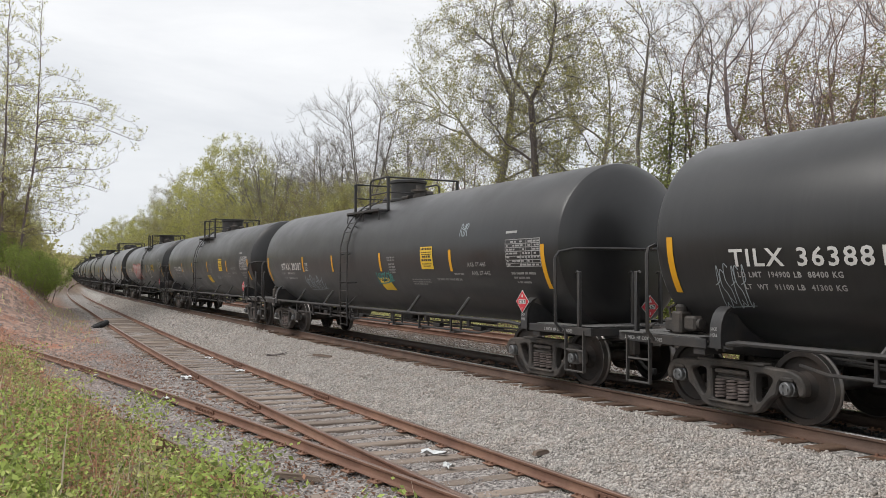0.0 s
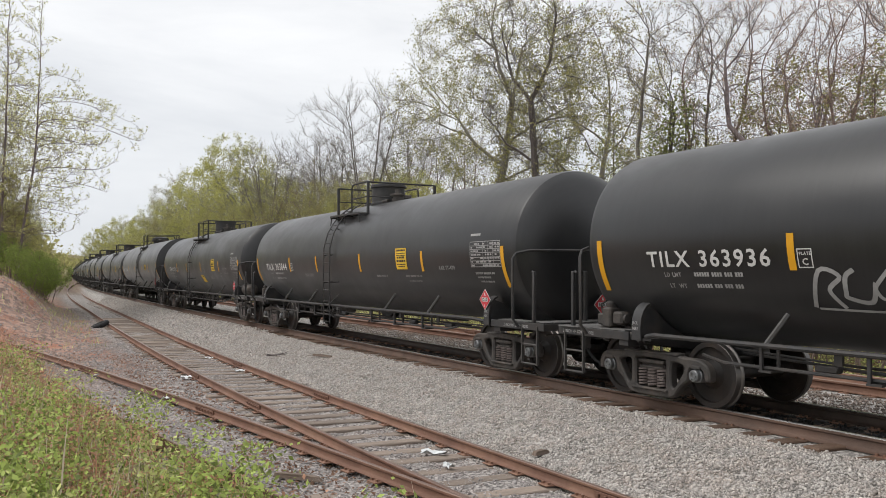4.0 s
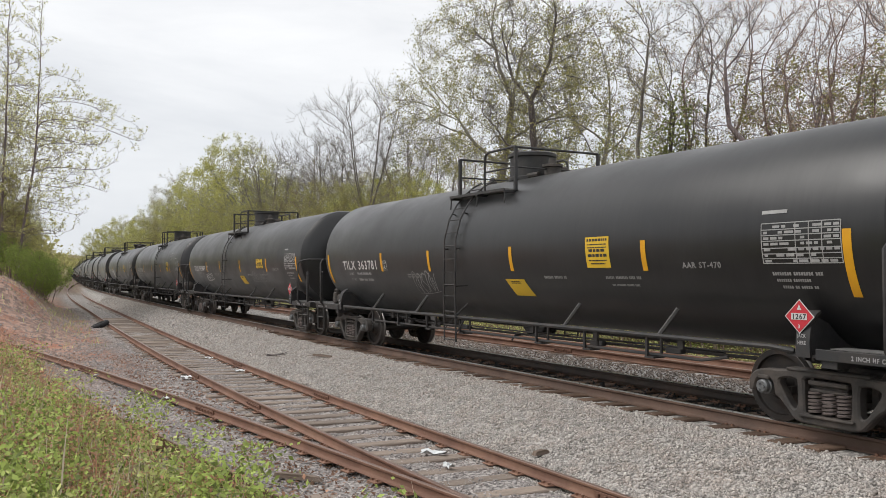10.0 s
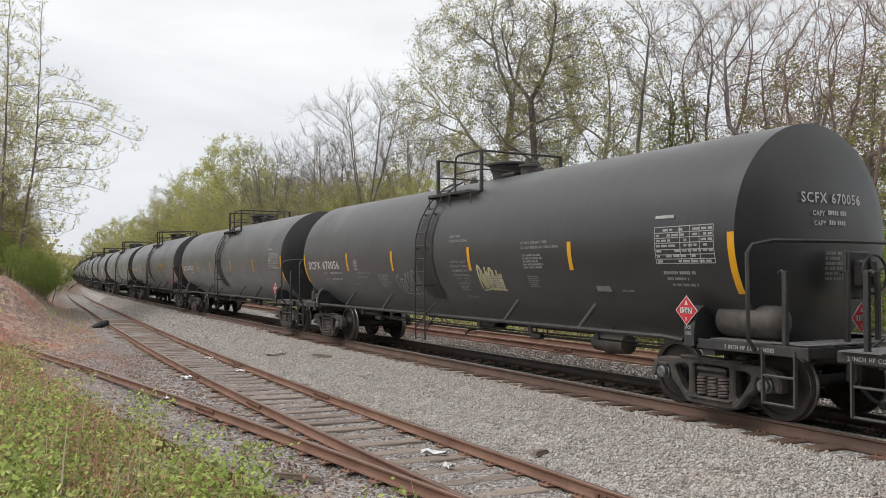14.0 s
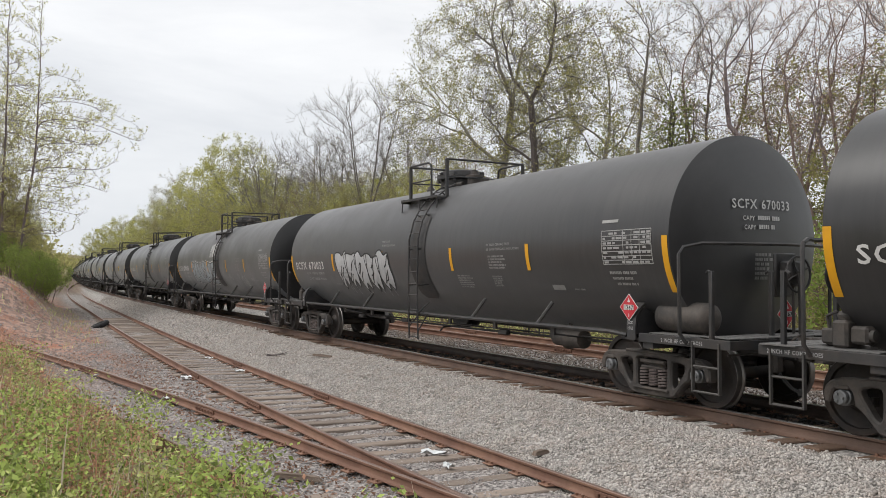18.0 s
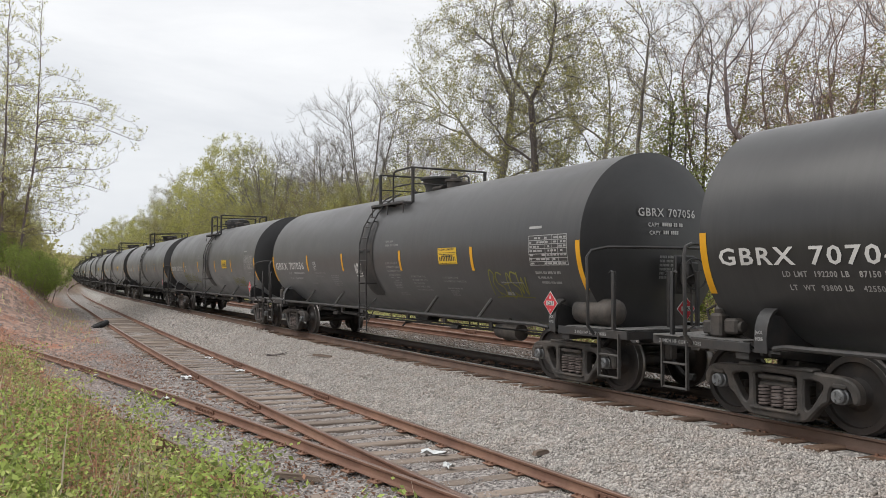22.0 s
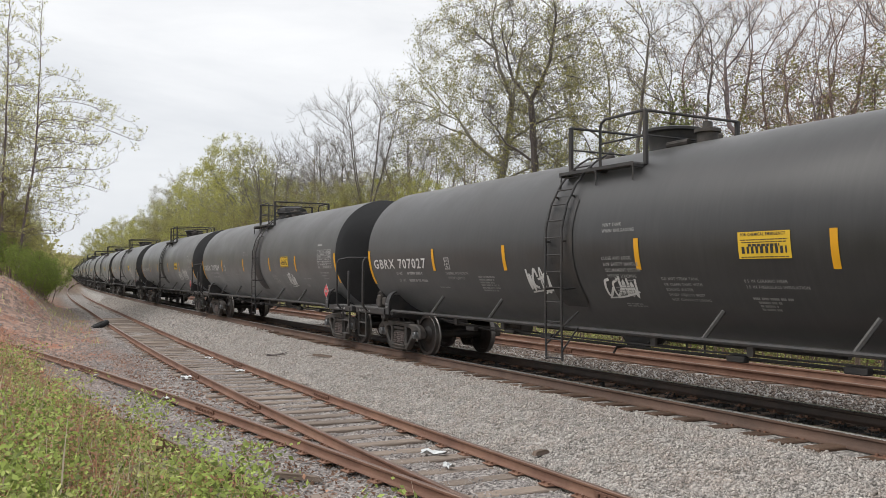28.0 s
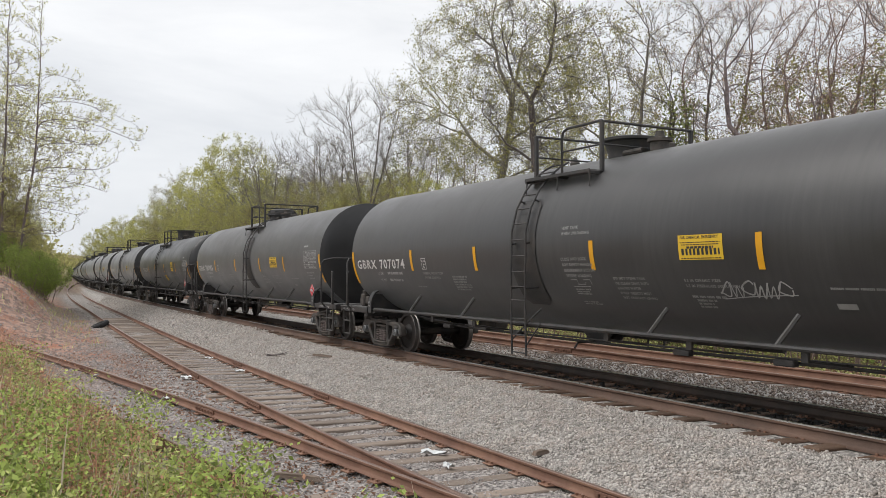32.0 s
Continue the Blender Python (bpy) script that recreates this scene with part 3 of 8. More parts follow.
main_track = build_track("main_track", "main line with polished rail heads on pale ballast", main_point, -700, 60, -46, 8, TIE_BOX2, -0.012, True)
far_track = build_track("second_track", "rusty second track behind the passing train", far_point, -300, 60, -46, 8, TIE_BOX2, -0.012, False, joints=((-18.4, -0.752), (-26.0, 0.752)))
siding = build_track("siding_track", "rusty siding on weathered grey ties", siding_point, -200, 40, -48, -3, TIE_BOX, 0.01, False,
                     joints=((-21.2, 0.752), (-35.5, 0.752), (-15.0, 0.752), (-19.0, -0.752), (-14.3, -0.752), (-6.6, 0.752)), jitter=0.08, reach=0.80, tie_step=0.60, k_rail=LIGHT)
spur = build_track("spur_track", "rusty spur track sinking into weeds and cinders", spur_point, -40, 6, -14.5, -3, TIE_BOX, 0.075, False,
                   joints=((-20.8, 0.752), (-13.9, 0.752)), jitter=0.12, tie_step=0.62, k_rail=LIGHT)


# ---- loose stone, as real pieces ----
def rock_shapes(seed, count=7):
    rng = np.random.RandomState(seed)
    out = []
    for _ in range(count):
        bm = bmesh.new()
        for p in rng.normal(size=(7, 3)):
            p = p / np.linalg.norm(p) * rng.uniform(0.75, 1.05)
            bm.verts.new(p * np.array([1.12, 0.80, 0.62]))
        hull = bmesh.ops.convex_hull(bm, input=bm.verts[:])
        for g in hull["geom_interior"]:
            if isinstance(g, bmesh.types.BMVert) and g.is_valid:
                bm.verts.remove(g)
        bmesh.ops.triangulate(bm, faces=bm.faces[:])
        bm.verts.index_update()
        out.append((np.array([v.co[:] for v in bm.verts]), np.array([[v.index for v in f.verts] for f in bm.faces])))
        bm.free()
    return out


ROCKS = rock_shapes(4)


def scatter(name, label, mat, n, place, size, seed, sink=0.25):
    """n stones at place(rng, n) -> x, y; one mesh."""
    rng = np.random.RandomState(seed)
    x, y = place(rng, n)
    z = ground_z(x, y)
    n = len(x)
    s = size * rng.lognormal(0, 0.28, n)
    kind = rng.randint(0, len(ROCKS), n)
    vs, fs, base = [], [], 0
    for k, (rv, rf) in enumerate(ROCKS):
        sel = np.where(kind == k)[0]
        q = rng.normal(size=(len(sel), 4))
        q /= np.linalg.norm(q, axis=1)[:, None]
        w, a, b, c = q.T
        rot = np.stack([1 - 2 * (b * b + c * c), 2 * (a * b - c * w), 2 * (a * c + b * w), 2 * (a * b + c * w), 1 - 2 * (a * a + c * c), 2 * (b * c - a * w),
                        2 * (a * c - b * w), 2 * (b * c + a * w), 1 - 2 * (a * a + b * b)], -1).reshape(-1, 3, 3)
        v = np.einsum("nij,vj->nvi", rot, rv) * s[sel][:, None, None]
        v += np.stack([x[sel], y[sel], z[sel] + s[sel] * (0.6 - sink)], -1)[:, None, :]
        vs.append(v.reshape(-1, 3))
        fs.append((rf[None] + base + (np.arange(len(sel)) * len(rv))[:, None, None]).reshape(-1, 3))
        base += len(sel) * len(rv)
    ob = new(name, cloud_mesh(name, np.concatenate(vs), np.concatenate(fs), mat))
    return tagged(ob, label, "gravel", kind="stuff")


def strip(x0, x1, l0, l1, power=1.0, base="main"):
    """Random places between two offsets from the main line (or the siding), denser towards x1."""
    def place(rng, n):
        x = x1 - (x1 - x0) * rng.uniform(0, 1, n) ** power
        lat = rng.uniform(0, 1, n) * (l1 - l0) + l0
        y = bend_y(x) + lat + (np.interp(x, *T_SIDING) if base == "siding" else 0)
        return x, y
    return place


scatter("ballast_stones", "pale grey crushed stone ballast shoulder", M_STONE, 125000, strip(-30, -3.5, -4.1, -1.17, 1.35), 0.0195, 1)
scatter("ballast_stones", "pale grey crushed stone ballast farther along", M_STONE, 16000, strip(-75, -28, -3.4, -0.95, 1.3), 0.040, 2)
scatter("ballast_stones", "brown-grey crushed stone between the two tracks", M_STONE2, 26000, strip(-34, -5, 0.85, 3.85, 1.2), 0.027, 3)
# these stones carry the train's shade in their colour as well as oil
scatter("oily_ballast", "oily stone between the main rails, coloured darker for the train's shade", M_OILY_SHADE, 7000, strip(-34, -5, -0.64, 0.66, 1.2), 0.038, 4)
scatter("cinder_stones", "dark grey stone among the siding ties", M_CINDER, 30000, strip(-30, -4, -2.6, 0.9, 1.3, "siding"), 0.0205, 5, 0.45)
scatter("cinder_stones", "dark grey stone on the spur bed", M_CINDER, 16000, strip(-24, -5, -4.3, -2.2, 1.2, "siding"), 0.018, 6, 0.45)
scatter("spoil_stones", "loose stones on the red-brown spoil mound", M_CINDER, 12000, strip(-62, -20, -6.5, -1.0, 1.0, "siding"), 0.032, 7, 0.4)

# ---- tank cars: x forward, -y the side that shows, z = 0 at the rail heads ----
PITCH_LEN, SPEED, T_REF, S_REF = 18.358, 22.594, 13.0, -10.224 - 9.179
R_TANK, Z_TANK, HALF, HEAD = 1.50, 2.37, 8.07, 0.42
TRUCK_X = 7.20
FLAT_HALF, FLAT_HEAD = 8.01, 0.15
END = {"flat": False}
CACHE = {}


def cached(key, build):
    if key not in CACHE:
        CACHE[key] = build()
    return CACHE[key]


def tank_mesh(crease):
    def build():
        prof, n = [], 9
        for i in range(n + 1):
            if crease:
                # a shallow dished head that meets the jacket at a crisp edge
                r = R_TANK * i / n
                big = (R_TANK ** 2 + FLAT_HEAD ** 2) / (2 * FLAT_HEAD)
                prof.append((-FLAT_HALF - (math.sqrt(big * big - r * r) - (big - FLAT_HEAD)), r * 0.992 if i == n else r))
            else:
                a = math.pi / 2 * i / n
                prof.append((-HALF - HEAD * 1.15 * math.cos(a), R_TANK * math.sin(a)))
        if crease:
            prof += [(-FLAT_HALF + 0.004, R_TANK)]
        for q in (-4.9, -2.45, 0.0, 2.45, 4.9):
            prof += [(q, R_TANK)]
        prof += [(-a, r) for a, r in reversed(prof[:n + 1 + (1 if crease else 0)])]
        return Shape().lathe(prof, 64, "x", (0, 0, Z_TANK)).mesh("tank", M_TANK2 if crease else M_TANK, 20)
    return cached(("tank", crease), build)


def on_shell(u, v, lift=0.006, side=-1):
    """A point of the shell's side: u along the car, v metres of arc above the tank's middle."""
    a = v / R_TANK
    return (u, side * (R_TANK + lift) * math.cos(a), Z_TANK + (R_TANK + lift) * math.sin(a))


def head_x(y, z):
    r2 = min(0.999, (y * y + (z - Z_TANK) ** 2) / R_TANK ** 2)
    if END["flat"]:
        return FLAT_HALF + 0.008 + FLAT_HEAD * (1 - r2)
    return HALF + 0.03 + HEAD * math.sqrt(1 - r2)


def shell_patch(sh, u0, u1, v0, v1, mi=0, lift=0.006, lean=0.0, side=-1):
    """A thin plate that follows the shell."""
    rows = max(1, int(math.ceil((v1 - v0) / 0.12)))
    verts, faces = [], []
    for i in range(rows + 1):
        v = v0 + (v1 - v0) * i / rows
        d = lean * (v - v0) / max(1e-6, v1 - v0)
        verts += [on_shell(u0 + d, v, lift, side), on_shell(u1 + d, v, lift, side)]
    for i in range(rows):
        faces.append((2 * i, 2 * i + 1, 2 * i + 3, 2 * i + 2))
    return sh.add(verts, faces, mi)


def slice_rows(vs, fs, step=0.05):
    """Cuts flat faces into level rows, so that they can follow the round shell."""
    bm = bmesh.new()
    made = [bm.verts.new(q) for q in vs]
    for f in fs:
        if len(set(f)) > 2:
            try:
                bm.faces.new([made[i] for i in f])
            except ValueError:
                pass
    lo, hi = min(q[1] for q in vs), max(q[1] for q in vs)
    y = math.floor(lo / step) * step + step
    while y < hi:
        bmesh.ops.bisect_plane(bm, geom=bm.verts[:] + bm.edges[:] + bm.faces[:], plane_co=(0, y, 0), plane_no=(0, 1, 0))
        y += step
    bm.verts.index_update()
    out = [tuple(q.co) for q in bm.verts], [tuple(q.index for q in f.verts) for f in bm.faces]
    bm.free()
    return out


def letters(text, size):
    """Outline of a text as flat corners and faces, lying in x and y."""
    def build():
        cu = bpy.data.curves.new("letters", "FONT")
        cu.body, cu.size, cu.resolution_u = text, size, 2
        cu.offset = size * (0.017 if size > 0.15 else 0.028)
        cu.space_character, cu.space_word = 1.16, 1.25
        ob = bpy.data.objects.new("letters", cu)
        scene.collection.objects.link(ob)
        me = ob.to_mesh()
        v = [tuple(q.co) for q in me.vertices]
        f = [tuple(p.vertices) for p in me.polygons]
        ob.to_mesh_clear()
        bpy.data.objects.remove(ob)
        bpy.data.curves.remove(cu)
        return slice_rows(v, f, 0.08) if size > 0.15 else (v, f)
    return cached(("text", text, size), build)


def lettering(sh, text, size, u, v, stretch=1.0, lift=0.008, mi=0, end=False, flat_y=None):
    vs, fs = letters(text, size)
    if end:
        pts = [(head_x(u + a * stretch, v + b) + lift + 0.01, u + a * stretch, v + b) for a, b, _ in vs]
    elif flat_y is not None:
        pts = [(u + a * stretch, flat_y, v + b) for a, b, _ in vs]
    else:
        pts = [on_shell(u + a * stretch, v + b, lift) for a, b, _ in vs]
    return sh.add(pts, fs, mi)


def word_bars(sh, u, v, width, lines, height, rng, mi=0, end=False):
    """Small writing that cannot be read: rows of letter-sized bars in words."""
    cw, gap = height * 0.58, height * 0.17
    for i in range(lines):
        x, stop = u, u + width * rng.uniform(0.72, 1.0)
        top = v - i * height * 1.6
        left = rng.randint(2, 8)
        while x + cw < stop:
            if left == 0:
                x += cw
                left = rng.randint(2, 8)
                continue
            left -= 1
            low = top - height
            if end:
                pts = [(head_x(a, b) + 0.018, a, b) for a, b in ((x, low), (x + cw, low), (x + cw, top), (x, top))]
                sh.add(pts, [(0, 1, 2, 3)], mi)
            else:
                sh.add([on_shell(x, low, 0.008), on_shell(x + cw, low, 0.008), on_shell(x + cw, top, 0.008), on_shell(x, top, 0.008)], [(0, 1, 2, 3)], mi)
            x += cw + gap
    return sh


def smooth_path(pts, n=5):
    """A curve through points, for hand-drawn strokes."""
    out = []
    for i in range(len(pts) - 1):
        a, b, c, d = pts[max(i - 1, 0)], pts[i], pts[i + 1], pts[min(i + 2, len(pts) - 1)]
        for k in range(n):
            t = k / n
            out.append(tuple(0.5 * (2 * b[q] + (c[q] - a[q]) * t + (2 * a[q] - 5 * b[q] + 4 * c[q] - d[q]) * t * t + (3 * b[q] - a[q] - 3 * c[q] + d[q]) * t ** 3) for q in (0, 1)))
    return out + [pts[-1]]


def scribble(rng, u, v, w, h, count, width, loops=True):
    """Spray strokes: hand-drawn marks in a row on the shell that spell nothing."""
    sh = Shape()
    cw = w / count
    for k in range(count):
        cx, cy = u + cw * (k + 0.5), v + h * 0.5 + rng.uniform(-0.08, 0.08) * h
        slant = rng.uniform(0.0, 0.3)

        def put(a, b):
            return (cx + (a + slant * b) * cw * 0.62, cy + b * h * 0.5)
        kind = rng.randrange(6)
        if loops and kind < 3:
            pts = [put(math.cos(q) * rng.uniform(0.7, 1.0), math.sin(q) * rng.uniform(0.7, 1.0)) for q in (rng.uniform(0, 2) + i * 1.05 for i in range(6))]
        elif kind in (0, 3):
            pts = [put(-0.8, 0.9), put(-0.5, -0.8), put(0.0, 0.5), put(0.4, -0.9), put(0.9, rng.uniform(0.3, 1.0))]
        elif kind in (1, 4):
            pts = [put(-0.7, -1.0), put(-0.5, 1.0), put(0.6, 0.7), put(0.1, 0.0), put(0.9, -1.0)]
        elif kind == 2:
            pts = [put(0.8, 0.8), put(-0.3, 0.95), put(-0.6, 0.2), put(0.5, -0.3), put(0.2, -1.0), put(-0.9, -0.7)]
        else:
            pts = [put(-0.9, 0.1), put(0.8, 0.35), put(0.3, 1.0), put(-0.1, -1.0), put(0.9, -0.8)]
        stroke(sh, smooth_path(pts), width * rng.uniform(0.8, 1.2))
    if count > 3:
        stroke(sh, smooth_path([(u, v - 0.03), (u + w * 0.5, v + rng.uniform(-0.08, 0.03)), (u + w * 1.05, v + rng.uniform(-0.02, 0.1))]), width * 0.7, 0, 0.0085)
    return sh


def stroke(sh, pts, width, mi=0, lift=0.0075):
    verts, faces = [], []
    for i, (a, b) in enumerate(pts):
        p, q = pts[max(i - 1, 0)], pts[min(i + 1, len(pts) - 1)]
        dx, dy = q[0] - p[0], q[1] - p[1]
        d = math.hypot(dx, dy) or 1
        nx, ny = -dy / d * width / 2, dx / d * width / 2
        verts += [on_shell(a + nx, b + ny, lift), on_shell(a - nx, b - ny, lift)]
    for i in range(len(pts) - 1):
        faces.append((2 * i, 2 * i + 1, 2 * i + 3, 2 * i + 2))
    sh.add(verts, faces, mi)


def balloon(rng, u, v, w, h, count):
    """Fat angular spray letters side by side, outlined and hatched, that spell nothing."""
    sh = Shape()
    cw = w / count
    for k in range(count):
        cx, cy = u + cw * (k + 0.5), v + h / 2 + rng.uniform(-0.05, 0.05)
        lean, lift = rng.uniform(-0.12, 0.2), 0.007 + 0.0007 * (k % 4)
        corners = []
        for a, b in ((-0.25, -1.12), (0.15, -0.55), (0.5, -1.05), (0.95, -0.35), (1.02, 0.3), (0.92, 0.98), (0.25, 0.86), (-0.3, 1.04), (-1.0, 0.92), (-0.92, 0.2), (-0.72, -0.5)):
            a, b = a + rng.uniform(-0.12, 0.12), b + rng.uniform(-0.10, 0.10)
            corners.append((cx + (a + lean * b) * cw * 0.55, cy + b * h * 0.5))
        ring = smooth_path(corners + corners[:1], 3)[:-1]
        n = len(ring)
        flat, faces = slice_rows([(cx, cy, 0)] + [(a, b, 0) for a, b in ring], [(0, 1 + i, 1 + (i + 1) % n) for i in range(n)], 0.06)
        sh.add([on_shell(a, b, lift) for a, b, _ in flat], faces, 0)
        stroke(sh, ring + ring[:1], 0.035, 1, lift + 0.0035)
        for _ in range(3):
            x0, y0 = cx + rng.uniform(-0.3, 0.3) * cw, cy + rng.uniform(-0.3, 0.3) * h
            stroke(sh, smooth_path([(x0 - 0.18 * cw, y0 - 0.14 * h), (x0, y0 + rng.uniform(-0.1, 0.1) * h), (x0 + 0.15 * cw, y0 + 0.15 * h)]), 0.04, 2, lift + 0.003)
        for _ in range(2):
            x0 = cx + rng.uniform(-0.4, 0.4) * cw
            stroke(sh, [(x0, cy - 0.44 * h), (x0 + 0.01, cy - rng.uniform(0.55, 0.72) * h)], 0.012, 0, lift)
    return sh


def wheelset_mesh():
    def build():
        sh = Shape()
        half = [(-1.13, 0.0), (-1.13, 0.07), (-1.115, 0.085), (-1.06, 0.085), (-1.05, 0.10), (-0.93, 0.10), (-0.92, 0.085), (-0.835, 0.085)]
        wheel = [(-0.835, 0.085), (-0.835, 0.135), (-0.80, 0.15), (-0.745, 0.20), (-0.735, 0.30), (-0.75, 0.375), (-0.79, 0.385), (-0.79, 0.452)]
        tread = [(-0.79, 0.452), (-0.785, 0.457), (-0.70, 0.462), (-0.68, 0.484), (-0.66, 0.484), (-0.652, 0.465)]
        back = [(-0.652, 0.465), (-0.652, 0.385), (-0.70, 0.36), (-0.69, 0.2), (-0.63, 0.14), (-0.62, 0.09), (0.0, 0.08)]
        for s in (1, -1):
            for prof, mi, n in ((half, 2, 18), (wheel, 0, 36), (tread, 1, 36), (back, 0, 36)):
                sh.lathe([(a * s, r) for a, r in prof], n, "y", (0, 0, 0), mi)
            for k in range(3):
                a = 2 * math.pi * k / 3
                x, z = 0.045 * math.cos(a), 0.045 * math.sin(a)
                sh.box(x - 0.014, x + 0.014, min(s * -1.13, s * -1.15), max(s * -1.13, s * -1.15), z - 0.014, z + 0.014, 2)
        return sh.mesh("wheelset", [M_WHEEL, M_TREAD, M_CAP], 40)
    return cached("wheelset", build)


def plate_with_holes(outlines, depth, round_edge):
    """A cast plate in the xz plane with smooth outlines; the first is its rim, the rest are holes."""
    cu = bpy.data.curves.new("plate", "CURVE")
    cu.dimensions, cu.fill_mode = "2D", "BOTH"
    cu.extrude, cu.bevel_depth, cu.bevel_resolution = depth / 2 - round_edge, round_edge, 0
    cu.offset = -round_edge
    for pts in outlines:
        ring = smooth_path(pts + pts[:1], 2)[:-1]
        sp = cu.splines.new("POLY")
        sp.points.add(len(ring) - 1)
        for p, (x, z) in zip(sp.points, ring):
            p.co = (x, z, 0, 1)
        sp.use_cyclic_u = True
    ob = bpy.data.objects.new("plate", cu)
    scene.collection.objects.link(ob)
    me = ob.to_mesh()
    v = [(q.co.x, q.co.z, q.co.y) for q in me.vertices]
    f = [tuple(p.vertices) for p in me.polygons]
    ob.to_mesh_clear()
    bpy.data.objects.remove(ob)
    bpy.data.curves.remove(cu)
    return v, f


def side_frame_mesh():
    """Cast frame: hoods over the two bearings, a window each side of the spring nest, a sagging bottom chord."""
    def build():
        half = [(0.22, 0.715), (0.45, 0.715), (0.62, 0.69), (0.78, 0.685), (0.93, 0.675), (1.05, 0.63), (1.12, 0.55), (1.135, 0.46), (1.12, 0.39), (1.05, 0.385), (1.03, 0.45), (1.00, 0.53), (0.93, 0.57), (0.84, 0.57), (0.775, 0.53), (0.75, 0.45), (0.735, 0.37), (0.66, 0.32), (0.56, 0.22), (0.47, 0.12), (0.38, 0.085), (0.20, 0.075)]
        rim = half + [(-x, z) for x, z in reversed(half)]
        window = [(0.425, 0.59), (0.52, 0.60), (0.64, 0.575), (0.665, 0.52), (0.60, 0.41), (0.51, 0.28), (0.45, 0.235), (0.415, 0.28), (0.41, 0.42), (0.41, 0.53)]
        nest = [(0.295, 0.62), (0.31, 0.55), (0.305, 0.40), (0.30, 0.24), (0.25, 0.20), (0.0, 0.195), (-0.25, 0.20), (-0.30, 0.24), (-0.305, 0.40), (-0.31, 0.55), (-0.295, 0.62), (0.0, 0.63)]
        v, f = plate_with_holes([rim, window, [(-x, z) for x, z in reversed(window)], nest], 0.15, 0.022)
        sh = Shape().add([(x, y - 1.0, z) for x, y, z in v], f)
        # bearing adapters, the spring seat's lip and the thick top chord
        for s in (-1, 1):
            sh.box(min(s * 0.80, s * 0.98), max(s * 0.80, s * 0.98), -1.09, -0.91, 0.545, 0.60, bevel=0.012)
        sh.box(-0.36, 0.36, -1.12, -0.88, 0.165, 0.20, bevel=0.01)
        sh.box(-0.55, 0.55, -1.09, -0.91, 0.69, 0.73, bevel=0.012)
        return sh.mesh("side_frame", M_CAST, 40)
    return cached("side_frame", build)


def spring_mesh():
    def build():
        sh = Shape()
        for cx in (-0.19, 0.0, 0.19):
            pts = [(cx + 0.082 * math.cos(a), -1.0 + 0.082 * math.sin(a), 0.205 + 0.26 * i / 42) for i, a in ((i, i * 2 * math.pi * 6 / 42) for i in range(43))]
            sh.tube(pts, 0.0175, 5)
        return sh.mesh("spring_set", M_SPRING, 60)
    return cached("spring", build)


def add_truck(car, x, name_tail=""):
    bol = cached("bolster", lambda: Shape().box(-0.17, 0.17, -0.95, 0.95, 0.34, 0.60, bevel=0.03).box(-0.26, 0.26, -1.07, 1.07, 0.545, 0.60, bevel=0.012).box(-0.25, 0.25, -1.06, 1.06, 0.465, 0.505, bevel=0.012).box(-0.22, 0.22, -1.0, 1.0, 0.50, 0.55).box(-0.3, 0.3, -0.28, 0.28, 0.58, 0.70, bevel=0.03)
                 .box(-0.72, -0.66, -0.85, 0.85, 0.36, 0.46).box(0.66, 0.72, -0.85, 0.85, 0.36, 0.46).box(-0.46, -0.38, -0.8, -0.66, 0.32, 0.62).box(0.38, 0.46, -0.8, -0.66, 0.32, 0.62).mesh("truck", M_CAST, 30))
    truck = part("truck", bol, None, car, "dusty cast steel truck")
    truck.location = (x, 0, 0)
    part("side_frame", side_frame_mesh(), None, truck)
    other = part("side_frame", side_frame_mesh(), None, truck)
    other.rotation_euler = (0, 0, math.pi)
    part("spring_set", spring_mesh(), None, truck)
    other = part("spring_set", spring_mesh(), None, truck)
    other.rotation_euler = (0, 0, math.pi)
    for sx in (-1, 1):
        w = part("wheelset", wheelset_mesh(), None, truck, "wheels with polished treads on one axle")
        w.location = (sx * 0.889, 0, 0.457)
        WHEELS[sx].append(w)
    return truck


WHEELS = {-1: [], 1: []}


def bar(sh, pts, r=0.02, n=6):
    return sh.tube(pts, r, n)


def saddle_mesh():
    def build():
        sh = Shape()
        # bolster web under the tank, with a curved seat, and the end gusset that shows outside
        arc = [(-1.36, 1.0), (-1.33, 1.25), (-1.24, 1.36)] + [(-(R_TANK + 0.004) * math.cos(a), Z_TANK - (R_TANK + 0.004) * math.sin(a)) for a in (radians(q) for q in range(46, 138, 7))] + [(1.24, 1.36), (1.33, 1.25), (1.36, 1.0), (1.30, 0.86), (0.4, 0.74), (-0.4, 0.74), (-1.30, 0.86)]
        sh.prism(arc, -0.02, 0.02, plane="yz")
        sh.prism(arc, -0.14, -0.10, plane="yz")
        for s in (-1, 1):
            # outer flange that curls up against the shell, and its foot
            edge = [(1.40, 0.90), (1.405, 1.08), (1.385, 1.22), (1.34, 1.33), (1.28, 1.40), (1.20, 1.44), (1.19, 1.415), (1.26, 1.37), (1.31, 1.30), (1.35, 1.20), (1.37, 1.08), (1.37, 0.90)]
            sh.prism([(s * y, z) for y, z in edge], -0.155, 0.03, plane="yz")
            sh.box(-0.32, 0.12, min(s * 0.9, s * 1.36), max(s * 0.9, s * 1.36), 0.90, 0.935)
        return sh.mesh("saddle", M_STEEL, 30)
    return cached("saddle", build)


